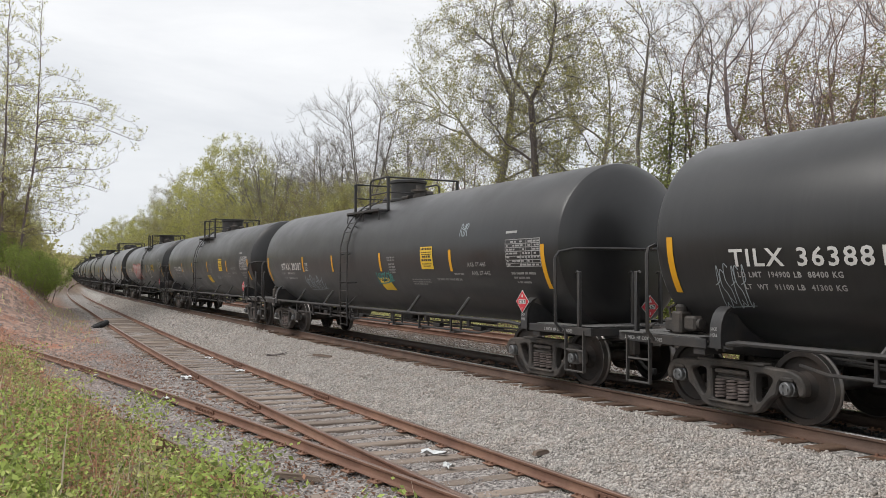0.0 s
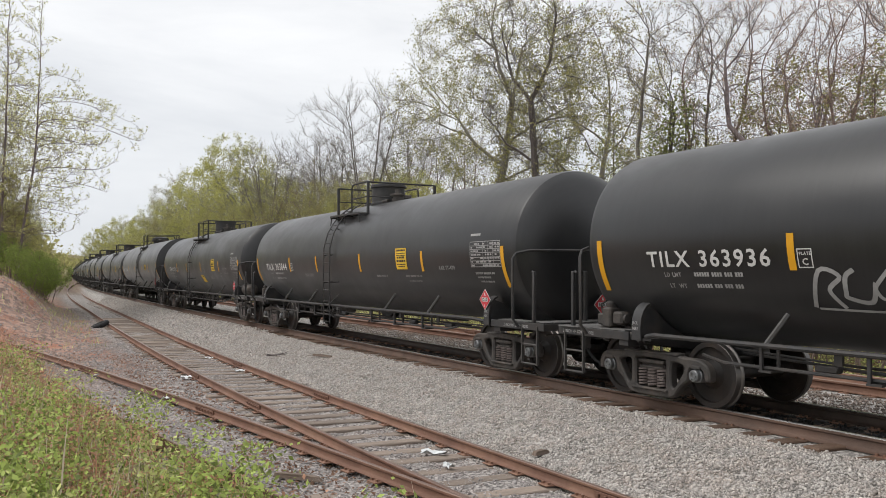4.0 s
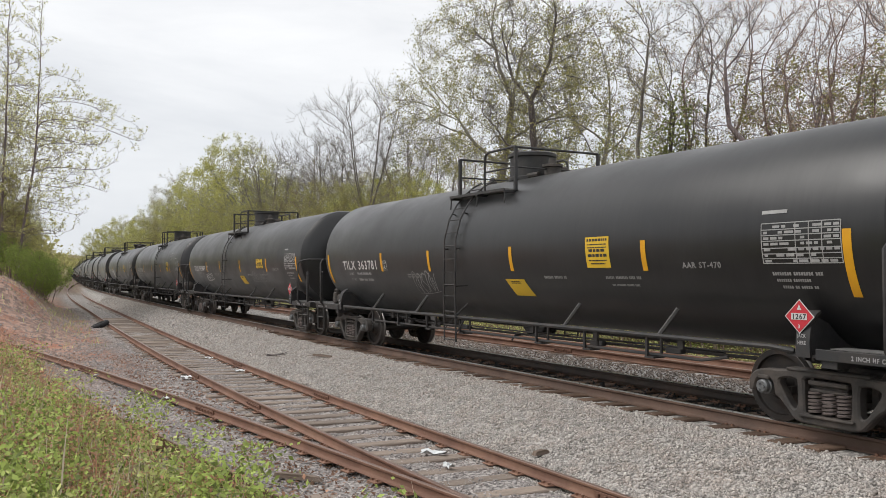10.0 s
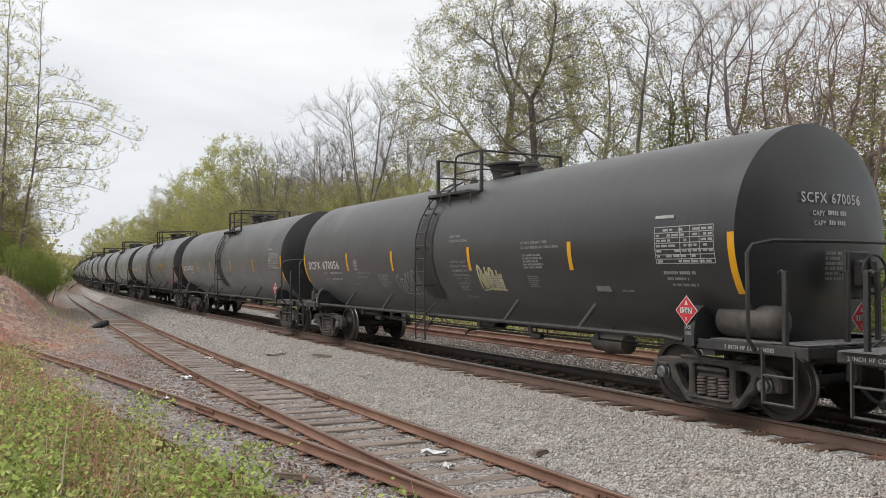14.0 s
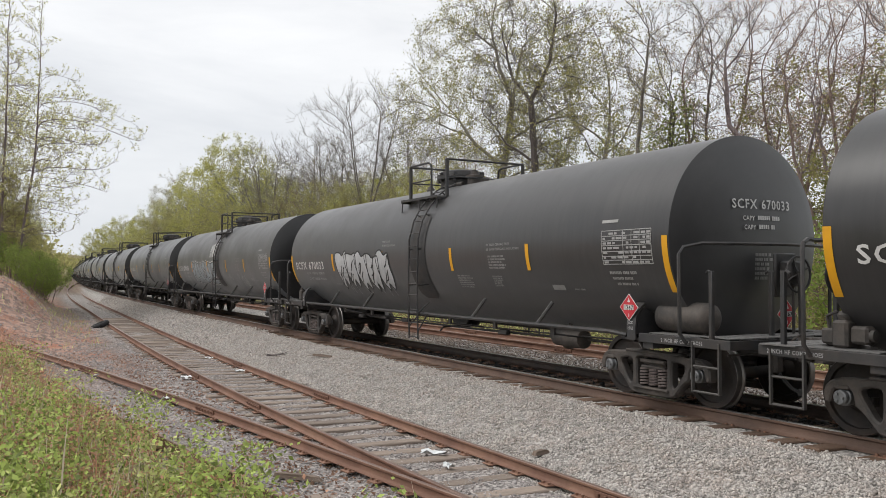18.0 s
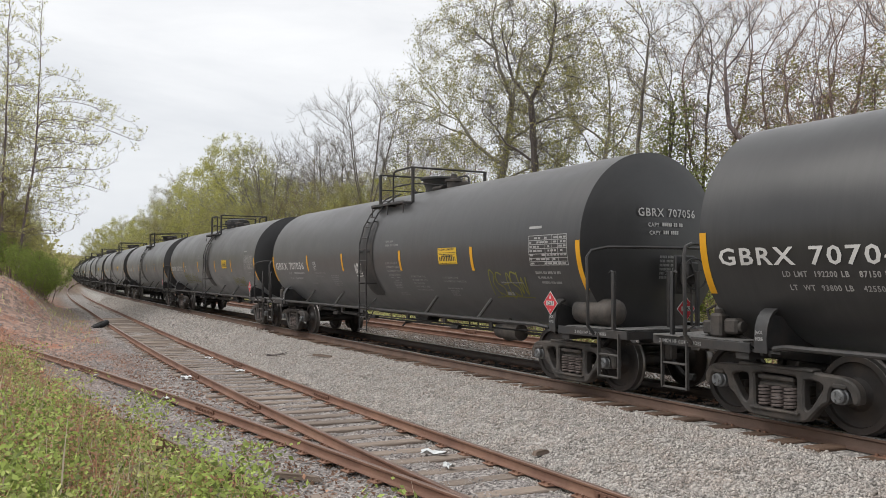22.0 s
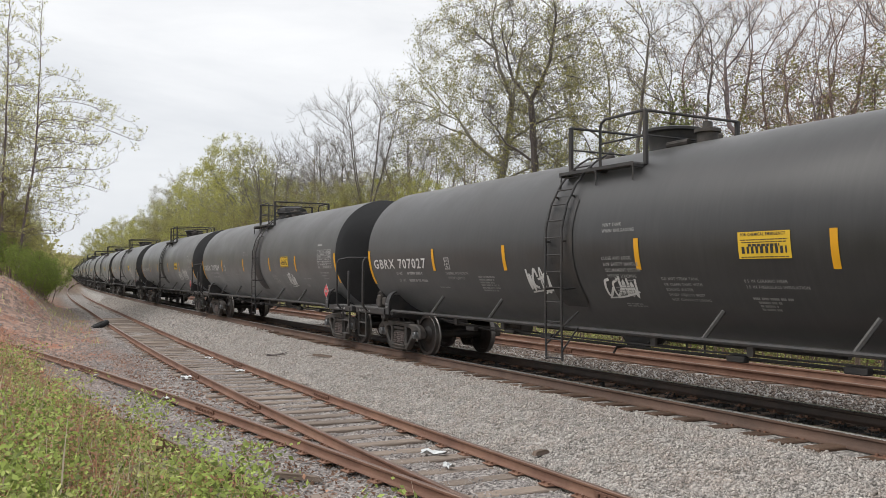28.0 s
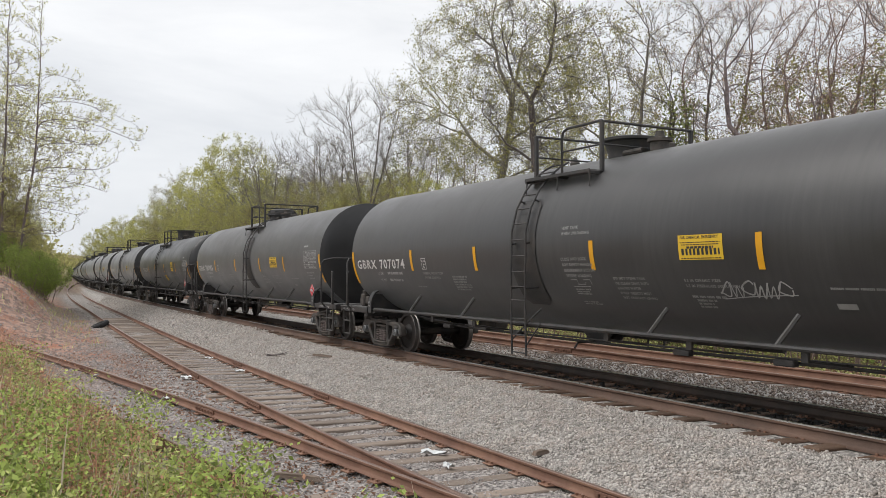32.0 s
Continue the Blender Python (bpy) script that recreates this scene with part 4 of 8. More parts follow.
def deck_mesh():
    def build():
        sh = Shape()
        for s in (-1, 1):
            sh.box(7.30, 8.98, min(s * 1.40, s * 1.365), max(s * 1.40, s * 1.365), 0.885, 1.01, 0, bevel=0.006)
        sh.box(8.92, 8.96, -1.365, 1.365, 0.885, 1.0, 0)
        for i in range(12):
            y = -1.34 + i * 0.235
            sh.box(8.42, 8.92, y, y + 0.205, 1.012, 1.028, 1)
        sh.box(7.45, 8.92, -1.34, -1.05, 1.012, 1.024, 1)
        sh.box(7.45, 8.92, 1.05, 1.34, 1.012, 1.024, 1)
        sh.box(6.1, 9.0, -0.19, 0.19, 0.70, 1.0, 0, bevel=0.02)
        sh.box(7.35, 7.55, -1.36, 1.36, 0.80, 0.9, 0)
        return sh.mesh("end_platform", [M_STEEL, M_DECK], 30)
    return cached("deck", build)


def end_rail_mesh():
    """The tall loop that runs round behind the head."""
    def build():
        sh = Shape()
        pts = [(8.24, -1.42, 0.93), (8.24, -1.53, 1.06), (8.24, -1.54, 2.12), (8.27, -1.48, 2.22), (8.38, -1.26, 2.27), (8.62, -0.60, 2.27), (8.68, 0.0, 2.27), (8.62, 0.60, 2.27), (8.38, 1.26, 2.27), (8.27, 1.48, 2.22), (8.24, 1.54, 2.12), (8.24, 1.53, 1.06), (8.24, 1.42, 0.93)]
        return bar(sh, pts, 0.027).mesh("end_handrail", M_STEEL, 40)
    return cached("endrail", build)


def post_mesh(u, y):
    def build():
        sh = Shape().box(u - 0.03, u + 0.03, y - 0.03, y + 0.03, 0.90, 1.90, 0, bevel=0.008)
        return bar(sh, [(u, y, 1.86), (u - 0.05, y, 1.90), (u - 0.09, y, 1.87)], 0.018).mesh("grab_post", M_STEEL, 40)
    return cached(("post", u, y), build)


def step_mesh():
    def build():
        sh = Shape()
        for x in (8.34, 8.80):
            sh.box(x - 0.012, x + 0.012, -1.42, -1.37, 0.30, 0.96, 0)
        for z in (0.31, 0.64):
            bar(sh, [(8.34, -1.40, z), (8.80, -1.40, z)], 0.017)
        return sh.mesh("sill_step", M_WORN, 40)
    return cached("step", build)


def coupler_mesh():
    def build():
        sh = Shape()
        sh.box(8.9, 9.06, -0.09, 0.09, 0.74, 0.94, bevel=0.02)
        sh.prism([(9.02, 0.70), (9.18, 0.70), (9.24, 0.76), (9.24, 0.98), (9.18, 1.02), (9.02, 1.02)], -0.17, 0.13)
        sh.box(9.14, 9.27, 0.10, 0.19, 0.72, 1.0, bevel=0.02)
        bar(sh, [(8.75, -1.2, 0.80), (8.82, -0.4, 0.82), (9.05, -0.1, 1.08)], 0.014)
        sh.box(8.80, 8.94, -0.5, -0.36, 0.55, 0.78, bevel=0.02)
        return sh.mesh("coupler", M_CAST, 30)
    return cached("coupler", build)


def hose_mesh():
    def build():
        sh = Shape()
        bar(sh, [(8.86, -0.42, 0.66), (8.95, -0.42, 0.50), (9.06, -0.36, 0.36), (9.17, -0.30, 0.30)], 0.028, 7)
        sh.box(9.12, 9.22, -0.34, -0.26, 0.26, 0.36, bevel=0.015)
        return sh.mesh("air_hose", M_HOSE, 40)
    return cached("hose", build)


def ladder_mesh(u0, u1):
    def build():
        sh = Shape()
        for u in (u0, u1):
            pts = [(u, -1.57, 0.46), (u, -1.585, 1.0), (u, -1.595, 1.9)] + [on_shell(u, v, 0.10) for v in (-0.2, 0.2, 0.6, 0.95, 1.25, 1.5, 1.72)]
            bar(sh, pts, 0.019)
        for i in range(11):
            v = -0.98 + i * 0.262
            a, b = on_shell(u0, v, 0.10), on_shell(u1, v, 0.10)
            if v < -0.2:
                a, b = (u0, -1.59, a[2]), (u1, -1.59, b[2])
            bar(sh, [a, b], 0.012)
        for z in (0.50, 0.80, 1.08):
            bar(sh, [(u0, -1.575, z), (u1, -1.575, z)], 0.013)
        for v in (-0.8, 0.0, 0.75, 1.35):
            for u in (u0, u1):
                bar(sh, [on_shell(u, v, 0.10) if v > -0.2 else (u, -1.59, on_shell(u, v)[2]), on_shell(u, v + 0.02, 0.0)], 0.016)
        bar(sh, [(u1, -1.585, 1.0), (u1 + 0.2, -1.40, 1.26)], 0.016)
        bar(sh, [(u0, -1.58, 0.70), (u0 + 0.38, -1.50, 1.02)], 0.014)
        bar(sh, [(u1, -1.58, 0.62), (u1 + 0.32, -1.50, 1.02)], 0.014)
        return sh.mesh("ladder", M_STEEL, 40)
    return cached(("ladder", u0), build)


def side_pipe_mesh():
    def build():
        sh = Shape()
        bar(sh, [(-6.98, -1.35, 0.96), (-6.72, -1.45, 1.0), (-6.4, -1.47, 1.0), (6.4, -1.47, 1.0), (6.72, -1.45, 1.0), (6.98, -1.35, 0.96)], 0.034, 8)
        return sh.mesh("side_handrail", M_STEEL, 40)
    return cached("sidepipe", build)


def hanger_mesh():
    return cached("hanger", lambda: Shape().box(-0.022, 0.022, -1.46, -1.42, 0.69, 1.0, bevel=0.006).box(0.10, 0.135, -1.30, -1.26, 0.69, 0.95, bevel=0.006).box(-0.03, 0.15, -1.46, -1.25, 0.675, 0.70).mesh("pipe_hanger", M_STEEL, 30))


def low_pipe_mesh():
    return cached("lowpipe", lambda: bar(Shape(), [(-5.9, -1.36, 0.80), (-5.5, -1.40, 0.73), (5.6, -1.40, 0.73), (6.0, -1.36, 0.80)], 0.022, 7).mesh("low_pipe", M_STEEL, 40))


def ladder_pad_mesh(u0, u1):
    def build():
        sh = Shape()
        rows = [(-1.15 + 1.95 * i / 16) for i in range(17)]
        verts, faces = [], []
        for v in rows:
            inset = max(0.0, 0.13 - (v + 1.15), 0.13 - (0.80 - v))
            inset = 0.13 - math.sqrt(max(0.0, 0.13 ** 2 - inset ** 2))
            verts += [on_shell(u0 - 0.17 + inset, v, 0.012), on_shell(u1 + 0.17 - inset, v, 0.012)]
        for i in range(16):
            faces.append((2 * i, 2 * i + 1, 2 * i + 3, 2 * i + 2))
        return sh.add(verts, faces).mesh("ladder_pad", M_STEEL, 40)
    return cached(("pad", u0), build)


def strut_mesh():
    return cached("strut", lambda: Shape().tube([(-0.02, -1.47, 1.0), (0.15, -1.26, 1.38)], 0.032, 6).mesh("strut", M_WORN, 40))


def underside_mesh():
    def build():
        sh = Shape()
        for y, z, r in ((-0.62, 0.76, 0.016), (-0.50, 0.70, 0.020), (-0.30, 0.66, 0.016)):
            bar(sh, [(-6.0, y, z + 0.08), (-4.2, y, z), (1.2, y, z - 0.01), (6.0, y, z + 0.03)], r)
        for x in (-3.9, -2.2, 1.7, 3.4, 5.2):
            sh.box(x - 0.05, x + 0.05, -1.40, -1.36, 0.84, 1.0)
            bar(sh, [(x, -1.38, 0.86), (x + 0.05, -0.6, 0.76)], 0.016)
        for x, z in ((-4.6, 0.70), (-3.1, 0.74), (-1.9, 0.72), (2.5, 0.70), (4.3, 0.72)):
            sh.box(x - 0.16, x + 0.16, -0.66, -0.54, z - 0.05, z + 0.04, bevel=0.015)
        # heater pipes, bottom outlet with its skid and valve body
        bar(sh, [(-3.4, 0.25, 0.80), (3.6, 0.25, 0.78)], 0.045, 8)
        sh.lathe([(0.0, 0.0), (0.0, 0.10), (0.06, 0.12), (0.14, 0.12), (0.30, 0.20)], 16, "z", (0.0, 0, 0.62))
        for y in (-0.17, 0.12):
            sh.prism([(-0.45, 0.90), (-0.22, 0.66), (0.22, 0.66), (0.45, 0.90)], y, y + 0.05)
        bar(sh, [(0.0, -0.16, 0.68), (0.0, -0.6, 0.66), (0.07, -0.72, 0.58)], 0.02)
        return sh.mesh("brake_rigging", M_STEEL, 40)
    return cached("under", build)


def reservoir_mesh():
    return cached("res", lambda: Shape().lathe([(-0.52, 0.0), (-0.50, 0.12), (-0.44, 0.20), (-0.38, 0.215), (0.38, 0.215), (0.44, 0.20), (0.50, 0.12), (0.52, 0.0)], 20, "x", (0, 0, 0))
                  .tube([(-0.3, 0, -0.21), (-0.3, 0.1, -0.40)], 0.02).tube([(0.3, 0, -0.21), (0.3, 0.1, -0.40)], 0.02).mesh("air_reservoir", M_CAST, 40))


def cylinder_mesh():
    return cached("brakecyl", lambda: Shape().lathe([(-0.42, 0.0), (-0.42, 0.10), (-0.38, 0.15), (-0.1, 0.15), (-0.08, 0.19), (0.02, 0.19), (0.05, 0.17), (0.38, 0.16), (0.42, 0.0)], 18, "x", (0, 0, 0))
                  .tube([(0.0, 0, 0.15), (0.0, 0, 0.42)], 0.03).mesh("brake_valve", M_CAST, 40))


def control_valve_mesh():
    """The cluster of cast boxes, caps and pipes that stands on the trailing platform."""
    def build():
        sh = Shape().box(-8.12, -7.92, -1.22, -0.98, 1.03, 1.34, bevel=0.03).box(-7.92, -7.70, -1.18, -1.0, 1.08, 1.28, bevel=0.03).box(-8.30, -8.12, -1.16, -1.0, 1.06, 1.24, bevel=0.025)
        sh.lathe([(0.0, 0.0), (0.0, 0.075), (0.06, 0.085), (0.10, 0.06), (0.10, 0.0)], 12, "z", (-8.02, -1.10, 1.34))
        sh.lathe([(0.0, 0.0), (0.0, 0.07), (0.05, 0.07), (0.07, 0.0)], 12, "x", (-7.70, -1.09, 1.18))
        sh.tube([(-8.22, -1.10, 1.24), (-8.24, -1.12, 1.38), (-8.10, -1.12, 1.44)], 0.018, 6)
        sh.tube([(-7.75, -1.05, 1.06), (-7.60, -0.95, 0.98), (-7.40, -0.9, 0.98)], 0.022, 6)
        sh.tube([(-8.28, -1.05, 1.06), (-8.45, -0.8, 1.05), (-8.45, -0.3, 1.05)], 0.022, 6)
        return sh.mesh("control_valve", M_CAST, 35)
    return cached("ctrl", build)


def brake_wheel_mesh():
    def build():
        sh = Shape()
        ring = [(0.0, 0.25 * math.cos(a), 0.25 * math.sin(a)) for a in (2 * math.pi * k / 20 for k in range(21))]
        sh.tube(ring, 0.018, 6, cap=False)
        for k in range(4):
            a = math.pi / 2 * k + 0.4
            sh.tube([(0.0, 0, 0), (-0.02, 0.13 * math.cos(a), 0.13 * math.sin(a)), (0.0, 0.25 * math.cos(a), 0.25 * math.sin(a))], 0.014, 5)
        sh.box(-0.24, -0.03, -0.13, 0.13, -0.17, 0.19, bevel=0.03)
        sh.box(-0.26, -0.20, -0.22, 0.22, -0.32, 0.30, bevel=0.02)
        sh.tube([(-0.1, 0.02, -0.17), (-0.1, 0.02, -0.85)], 0.022, 6)
        return sh.mesh("hand_brake", M_STEEL, 40)
    return cached("bw", build)


def platform_mesh(layout):
    def build():
        sh = Shape()
        z = 3.525
        p1, p2 = LAYOUT[layout]["p"]
        grates, frames = [], []
        for s in (-1, 1):
            sh = Shape()
            for i in range(4):
                yy = s * (0.93 + i * 0.074)
                sh.box(p1, p2, min(yy, yy + s * 0.058), max(yy, yy + s * 0.058), z - 0.015, z + 0.012)
            grates.append(("walkway_grating", sh.mesh("walkway_grating", M_DECK, 30)))
            sh = Shape()
            ya, yb = s * 1.225, s * 1.235
            sh.box(p1, p2, min(ya, yb), max(ya, yb), z - 0.03, z + 0.02, 0)
            for x in (p1, (p1 + p2) / 2, p2 - 0.05):
                ya, yb = s * 0.92, s * 1.228
                sh.box(x, x + 0.05, min(ya, yb), max(ya, yb), z - 0.06, z - 0.016, 0)
                sh.tube([(x + 0.025, s * 1.2, z - 0.03), (x + 0.025, s * 1.22, z - 0.26)], 0.015, 5)
            frames.append(("walkway_frame", sh.mesh("walkway_frame", M_STEEL, 30)))
        return grates + frames
    return cached(("platform", layout), build)


def railing_parts(layout):
    """Corner posts, side rails with an opening at the ladder, and end rails: a name and a mesh each."""
    def build():
        out = []
        z, top = 3.53, 4.34
        p1, p2 = LAYOUT[layout]["p"]
        g0, g1 = LAYOUT[layout]["gap"]
        mid = (z + top) / 2 + 0.02
        for s in (-1, 1):
            y = s * 0.98
            a, b, c, d = (p1, p2, g0, g1) if s < 0 else (p1, p2, p1 + p2 - g1, p1 + p2 - g0)
            for x in (a, b):
                out.append(("railing_post", Shape().box(x - 0.032, x + 0.032, y - 0.032, y + 0.032, z - 0.03, top, 0, bevel=0.008).mesh("railing_post", M_STEEL, 30)))
            for x0, x1, arc in ((a, c, 1), (d, b, -1)):
                if x1 - x0 < 0.25:
                    continue
                sh = Shape()
                if arc > 0:
                    bar(sh, [(x0, y, top), (x1 - 0.14, y, top), (x1 - 0.03, y, top - 0.05), (x1, y, top - 0.16), (x1, y, z)], 0.024)
                else:
                    bar(sh, [(x0, y, z), (x0, y, top - 0.16), (x0 + 0.03, y, top - 0.05), (x0 + 0.14, y, top), (x1, y, top)], 0.024)
                bar(sh, [(x0, y, mid), (x1, y, mid)], 0.017)
                out.append(("side_rail", sh.mesh("side_rail", M_STEEL, 40)))
        for x in (p1, p2):
            sh = bar(Shape(), [(x, -0.98, top - 0.01), (x, 0.98, top - 0.01)], 0.024)
            bar(sh, [(x, -0.98, mid), (x, 0.98, mid)], 0.017)
            out.append(("end_rail", sh.mesh("end_rail", M_STEEL, 40)))
        return out
    return cached(("railing", layout), build)


def dome_mesh(kind):
    def build():
        sh = Shape()
        z = Z_TANK + R_TANK - 0.06
        if kind == "drum":
            sh.lathe([(0.0, 0.48), (0.06, 0.48), (0.08, 0.45), (0.46, 0.45), (0.48, 0.49), (0.54, 0.49), (0.56, 0.45), (0.57, 0.0)], 28, "z", (0, 0, z))
        elif kind == "bowl":
            sh.lathe([(0.0, 0.37), (0.10, 0.37), (0.29, 0.44), (0.31, 0.49), (0.35, 0.49), (0.37, 0.43), (0.39, 0.0)], 28, "z", (0, 0, z))
        else:
            sh.lathe([(0.0, 0.46), (0.20, 0.46), (0.22, 0.54), (0.30, 0.54), (0.31, 0.47), (0.40, 0.45), (0.44, 0.30), (0.45, 0.0)], 28, "z", (0, 0, z))
            for k in range(8):
                a = 2 * math.pi * k / 8
                sh.box(0.5 * math.cos(a) - 0.03, 0.5 * math.cos(a) + 0.03, 0.5 * math.sin(a) - 0.03, 0.5 * math.sin(a) + 0.03, z + 0.16, z + 0.36)
        return sh.mesh("manway_housing", M_STEEL, 30)
    return cached(("dome", kind), build)


def valve_mesh():
    def build():
        sh = Shape()
        z = Z_TANK + R_TANK - 0.04
        out = []
        sh.lathe([(0.0, 0.16), (0.16, 0.16), (0.17, 0.20), (0.22, 0.20), (0.24, 0.08), (0.34, 0.07), (0.35, 0.0)], 14, "z", (2.05, -0.12, z))
        out.append(("relief_valve", sh.mesh("relief_valve", M_CAST, 30)))
        out.append(("valve_box", Shape().box(1.7, 1.95, 0.1, 0.35, z, z + 0.22, bevel=0.03).mesh("valve_box", M_CAST, 30)))
        out.append(("vent_pipe", Shape().tube([(1.4, -0.3, z + 0.05), (1.85, -0.3, z + 0.05)], 0.05, 8).mesh("vent_pipe", M_CAST, 30)))
        out.append(("gauge_cap", Shape().lathe([(0.0, 0.10), (0.12, 0.10), (0.20, 0.05), (0.26, 0.0)], 12, "z", (-0.45, 0.1, z)).mesh("gauge_cap", M_CAST, 30)))
        return out
    return cached("valve", build)


def bar_mesh(tall):
    def build():
        sh = Shape()
        if tall:
            shell_patch(sh, -0.055, 0.055, -0.80, 0.02, 0, 0.006)
        else:
            shell_patch(sh, -0.05, 0.05, -0.46, 0.0, 0, 0.006)
        return sh.mesh("reflector_strip", M_YEL, 40)
    return cached(("bar", tall), build)


def placard_mesh():
    def build():
        sh = Shape()
        h = 0.20

        def dia(r, y, mi, thick=0.004):
            sh.prism([(0, -r), (r, 0), (0, r), (-r, 0)], y, y + thick, mi)
        dia(h, -0.006, 1)
        dia(h - 0.016, -0.010, 0)
        sh.box(-0.105, 0.105, -0.015, -0.0105, -0.038, 0.038, 1)
        vs, fs = letters("1267", 0.085)
        sh.add([(-0.095 + a, -0.017, b - 0.030) for a, b, _ in vs], fs, 2)
        vs, fs = letters("3", 0.06)
        sh.add([(-0.018 + a, -0.012, b - 0.135) for a, b, _ in vs], fs, 1)
        sh.prism([(-0.03, 0.075), (0.03, 0.075), (0.0, 0.14)], -0.0125, -0.0105, 1)
        sh.box(-0.16, 0.16, 0.0, 0.012, -0.012, 0.012, 3)
        sh.box(-0.012, 0.012, 0.0, 0.012, -0.2, 0.2, 3)
        return sh.mesh("hazard_placard", [M_RED, M_WHITE, M_INK, M_STEEL], 30)
    return cached("placard", build)


def table_mesh():
    def build():
        sh = Shape()
        u0, u1, v0, v1 = 6.60, 7.67, -0.37, 0.13
        rng = random.Random(5)
        for v in (v0, v0 + 0.06, v0 + 0.12, v0 + 0.19, v0 + 0.28, v0 + 0.35, v0 + 0.42, v1):
            shell_patch(sh, u0, u1, v - 0.006, v + 0.006, 0, 0.007)
        for u in (u0, u0 + 0.48, u0 + 0.66, u0 + 0.83, u1):
            shell_patch(sh, u - 0.006, u + 0.006, v0, v1, 0, 0.0065)
        for r in range(7):
            v = v0 + 0.013 + r * 0.071
            x = u0 + 0.03
            while x < u1 - 0.05:
                w = rng.uniform(0.05, 0.13)
                if rng.random() < 0.8:
                    shell_patch(sh, x, min(x + w, u1 - 0.02), v, v + 0.032, 0, 0.0072)
                x += w + 0.025
        shell_patch(sh, u0, u0 + 0.36, v1 + 0.12, v1 + 0.165, 0, 0.007)
        return sh.mesh("inspection_table", M_DIM, 40)
    return cached("table", build)


def sign_mesh(wide):
    def build():
        sh = Shape()
        w, h = (0.77, 0.33) if wide else (0.56, 0.50)
        shell_patch(sh, -w / 2, w / 2, -h / 2 - 0.16, h / 2 - 0.16, 0, 0.006)
        rng = random.Random(3)
        if wide:
            lettering(sh, "FOR CHEMICAL EMERGENCY", 0.052, -0.345, -0.045, 0.86, 0.008, 1)
        rows = ((0.06, 0.012, 0.9), (0.03, 0.012, 0.85), (-0.015, 0.03, 0.6), (-0.10, 0.085, 0.86), (-0.15, 0.012, 0.9)) if wide else ((0.18, 0.04, 0.85), (0.12, 0.018, 0.8), (0.07, 0.018, 0.8), (0.01, 0.045, 0.7), (-0.07, 0.045, 0.8), (-0.14, 0.02, 0.75), (-0.19, 0.02, 0.6))
        for v, hh, k in rows:
            x = -w / 2 * k
            while x < w / 2 * k:
                ww = min((rng.uniform(0.42, 0.55) * hh if hh > 0.08 else rng.uniform(0.6, 2.2) * max(hh, 0.03)), w / 2 * k - x)
                if ww > 0.01:
                    shell_patch(sh, x, x + ww, v - 0.16, v + hh - 0.16, 1, 0.008)
                x += ww + (0.030 if hh > 0.08 else max(hh, 0.02) * 0.4)
        return sh.mesh("emergency_sign", [M_SIGN, M_INK], 40)
    return cached(("sign", wide), build)


def caution_mesh():
    def build():
        sh = Shape()
        shell_patch(sh, 0.90, 1.50, -0.98, -0.62, 0, 0.006, lean=-0.14)
        rng = random.Random(8)
        word_bars(sh, 0.92, -0.66, 0.42, 2, 0.02, rng, 1)
        return sh.mesh("caution_decal", [M_SIGN, M_INK], 40)
    return cached("caution", build)


def square_mesh():
    def build():
        sh = Shape()
        for a, b, c, d in ((0, 0.20, 0, 0.014), (0, 0.20, 0.226, 0.24), (0, 0.014, 0, 0.24), (0.186, 0.20, 0, 0.24)):
            shell_patch(sh, a, b, -0.43 + c, -0.43 + d, 0, 0.007)
        lettering(sh, "PLATE", 0.055, 0.028, -0.27, 0.95)
        lettering(sh, "C", 0.115, 0.06, -0.39)
        return sh.mesh("symbol_box", M_WHITE, 40)
    return cached("square", build)


def apart(sh, gap=0.2):
    """Splits flat print into its blocks along the car."""
    spans = sorted((min(sh.v[i][0] for i in q), max(sh.v[i][0] for i in q), k) for k, q in enumerate(sh.f))
    blocks, end = [], -99.0
    for a, b, k in spans:
        if a > end + gap:
            blocks.append(Shape())
        blocks[-1].add([sh.v[i] for i in sh.f[k]], [tuple(range(len(sh.f[k])))], sh.mi[k])
        end = max(end, b)
    return blocks


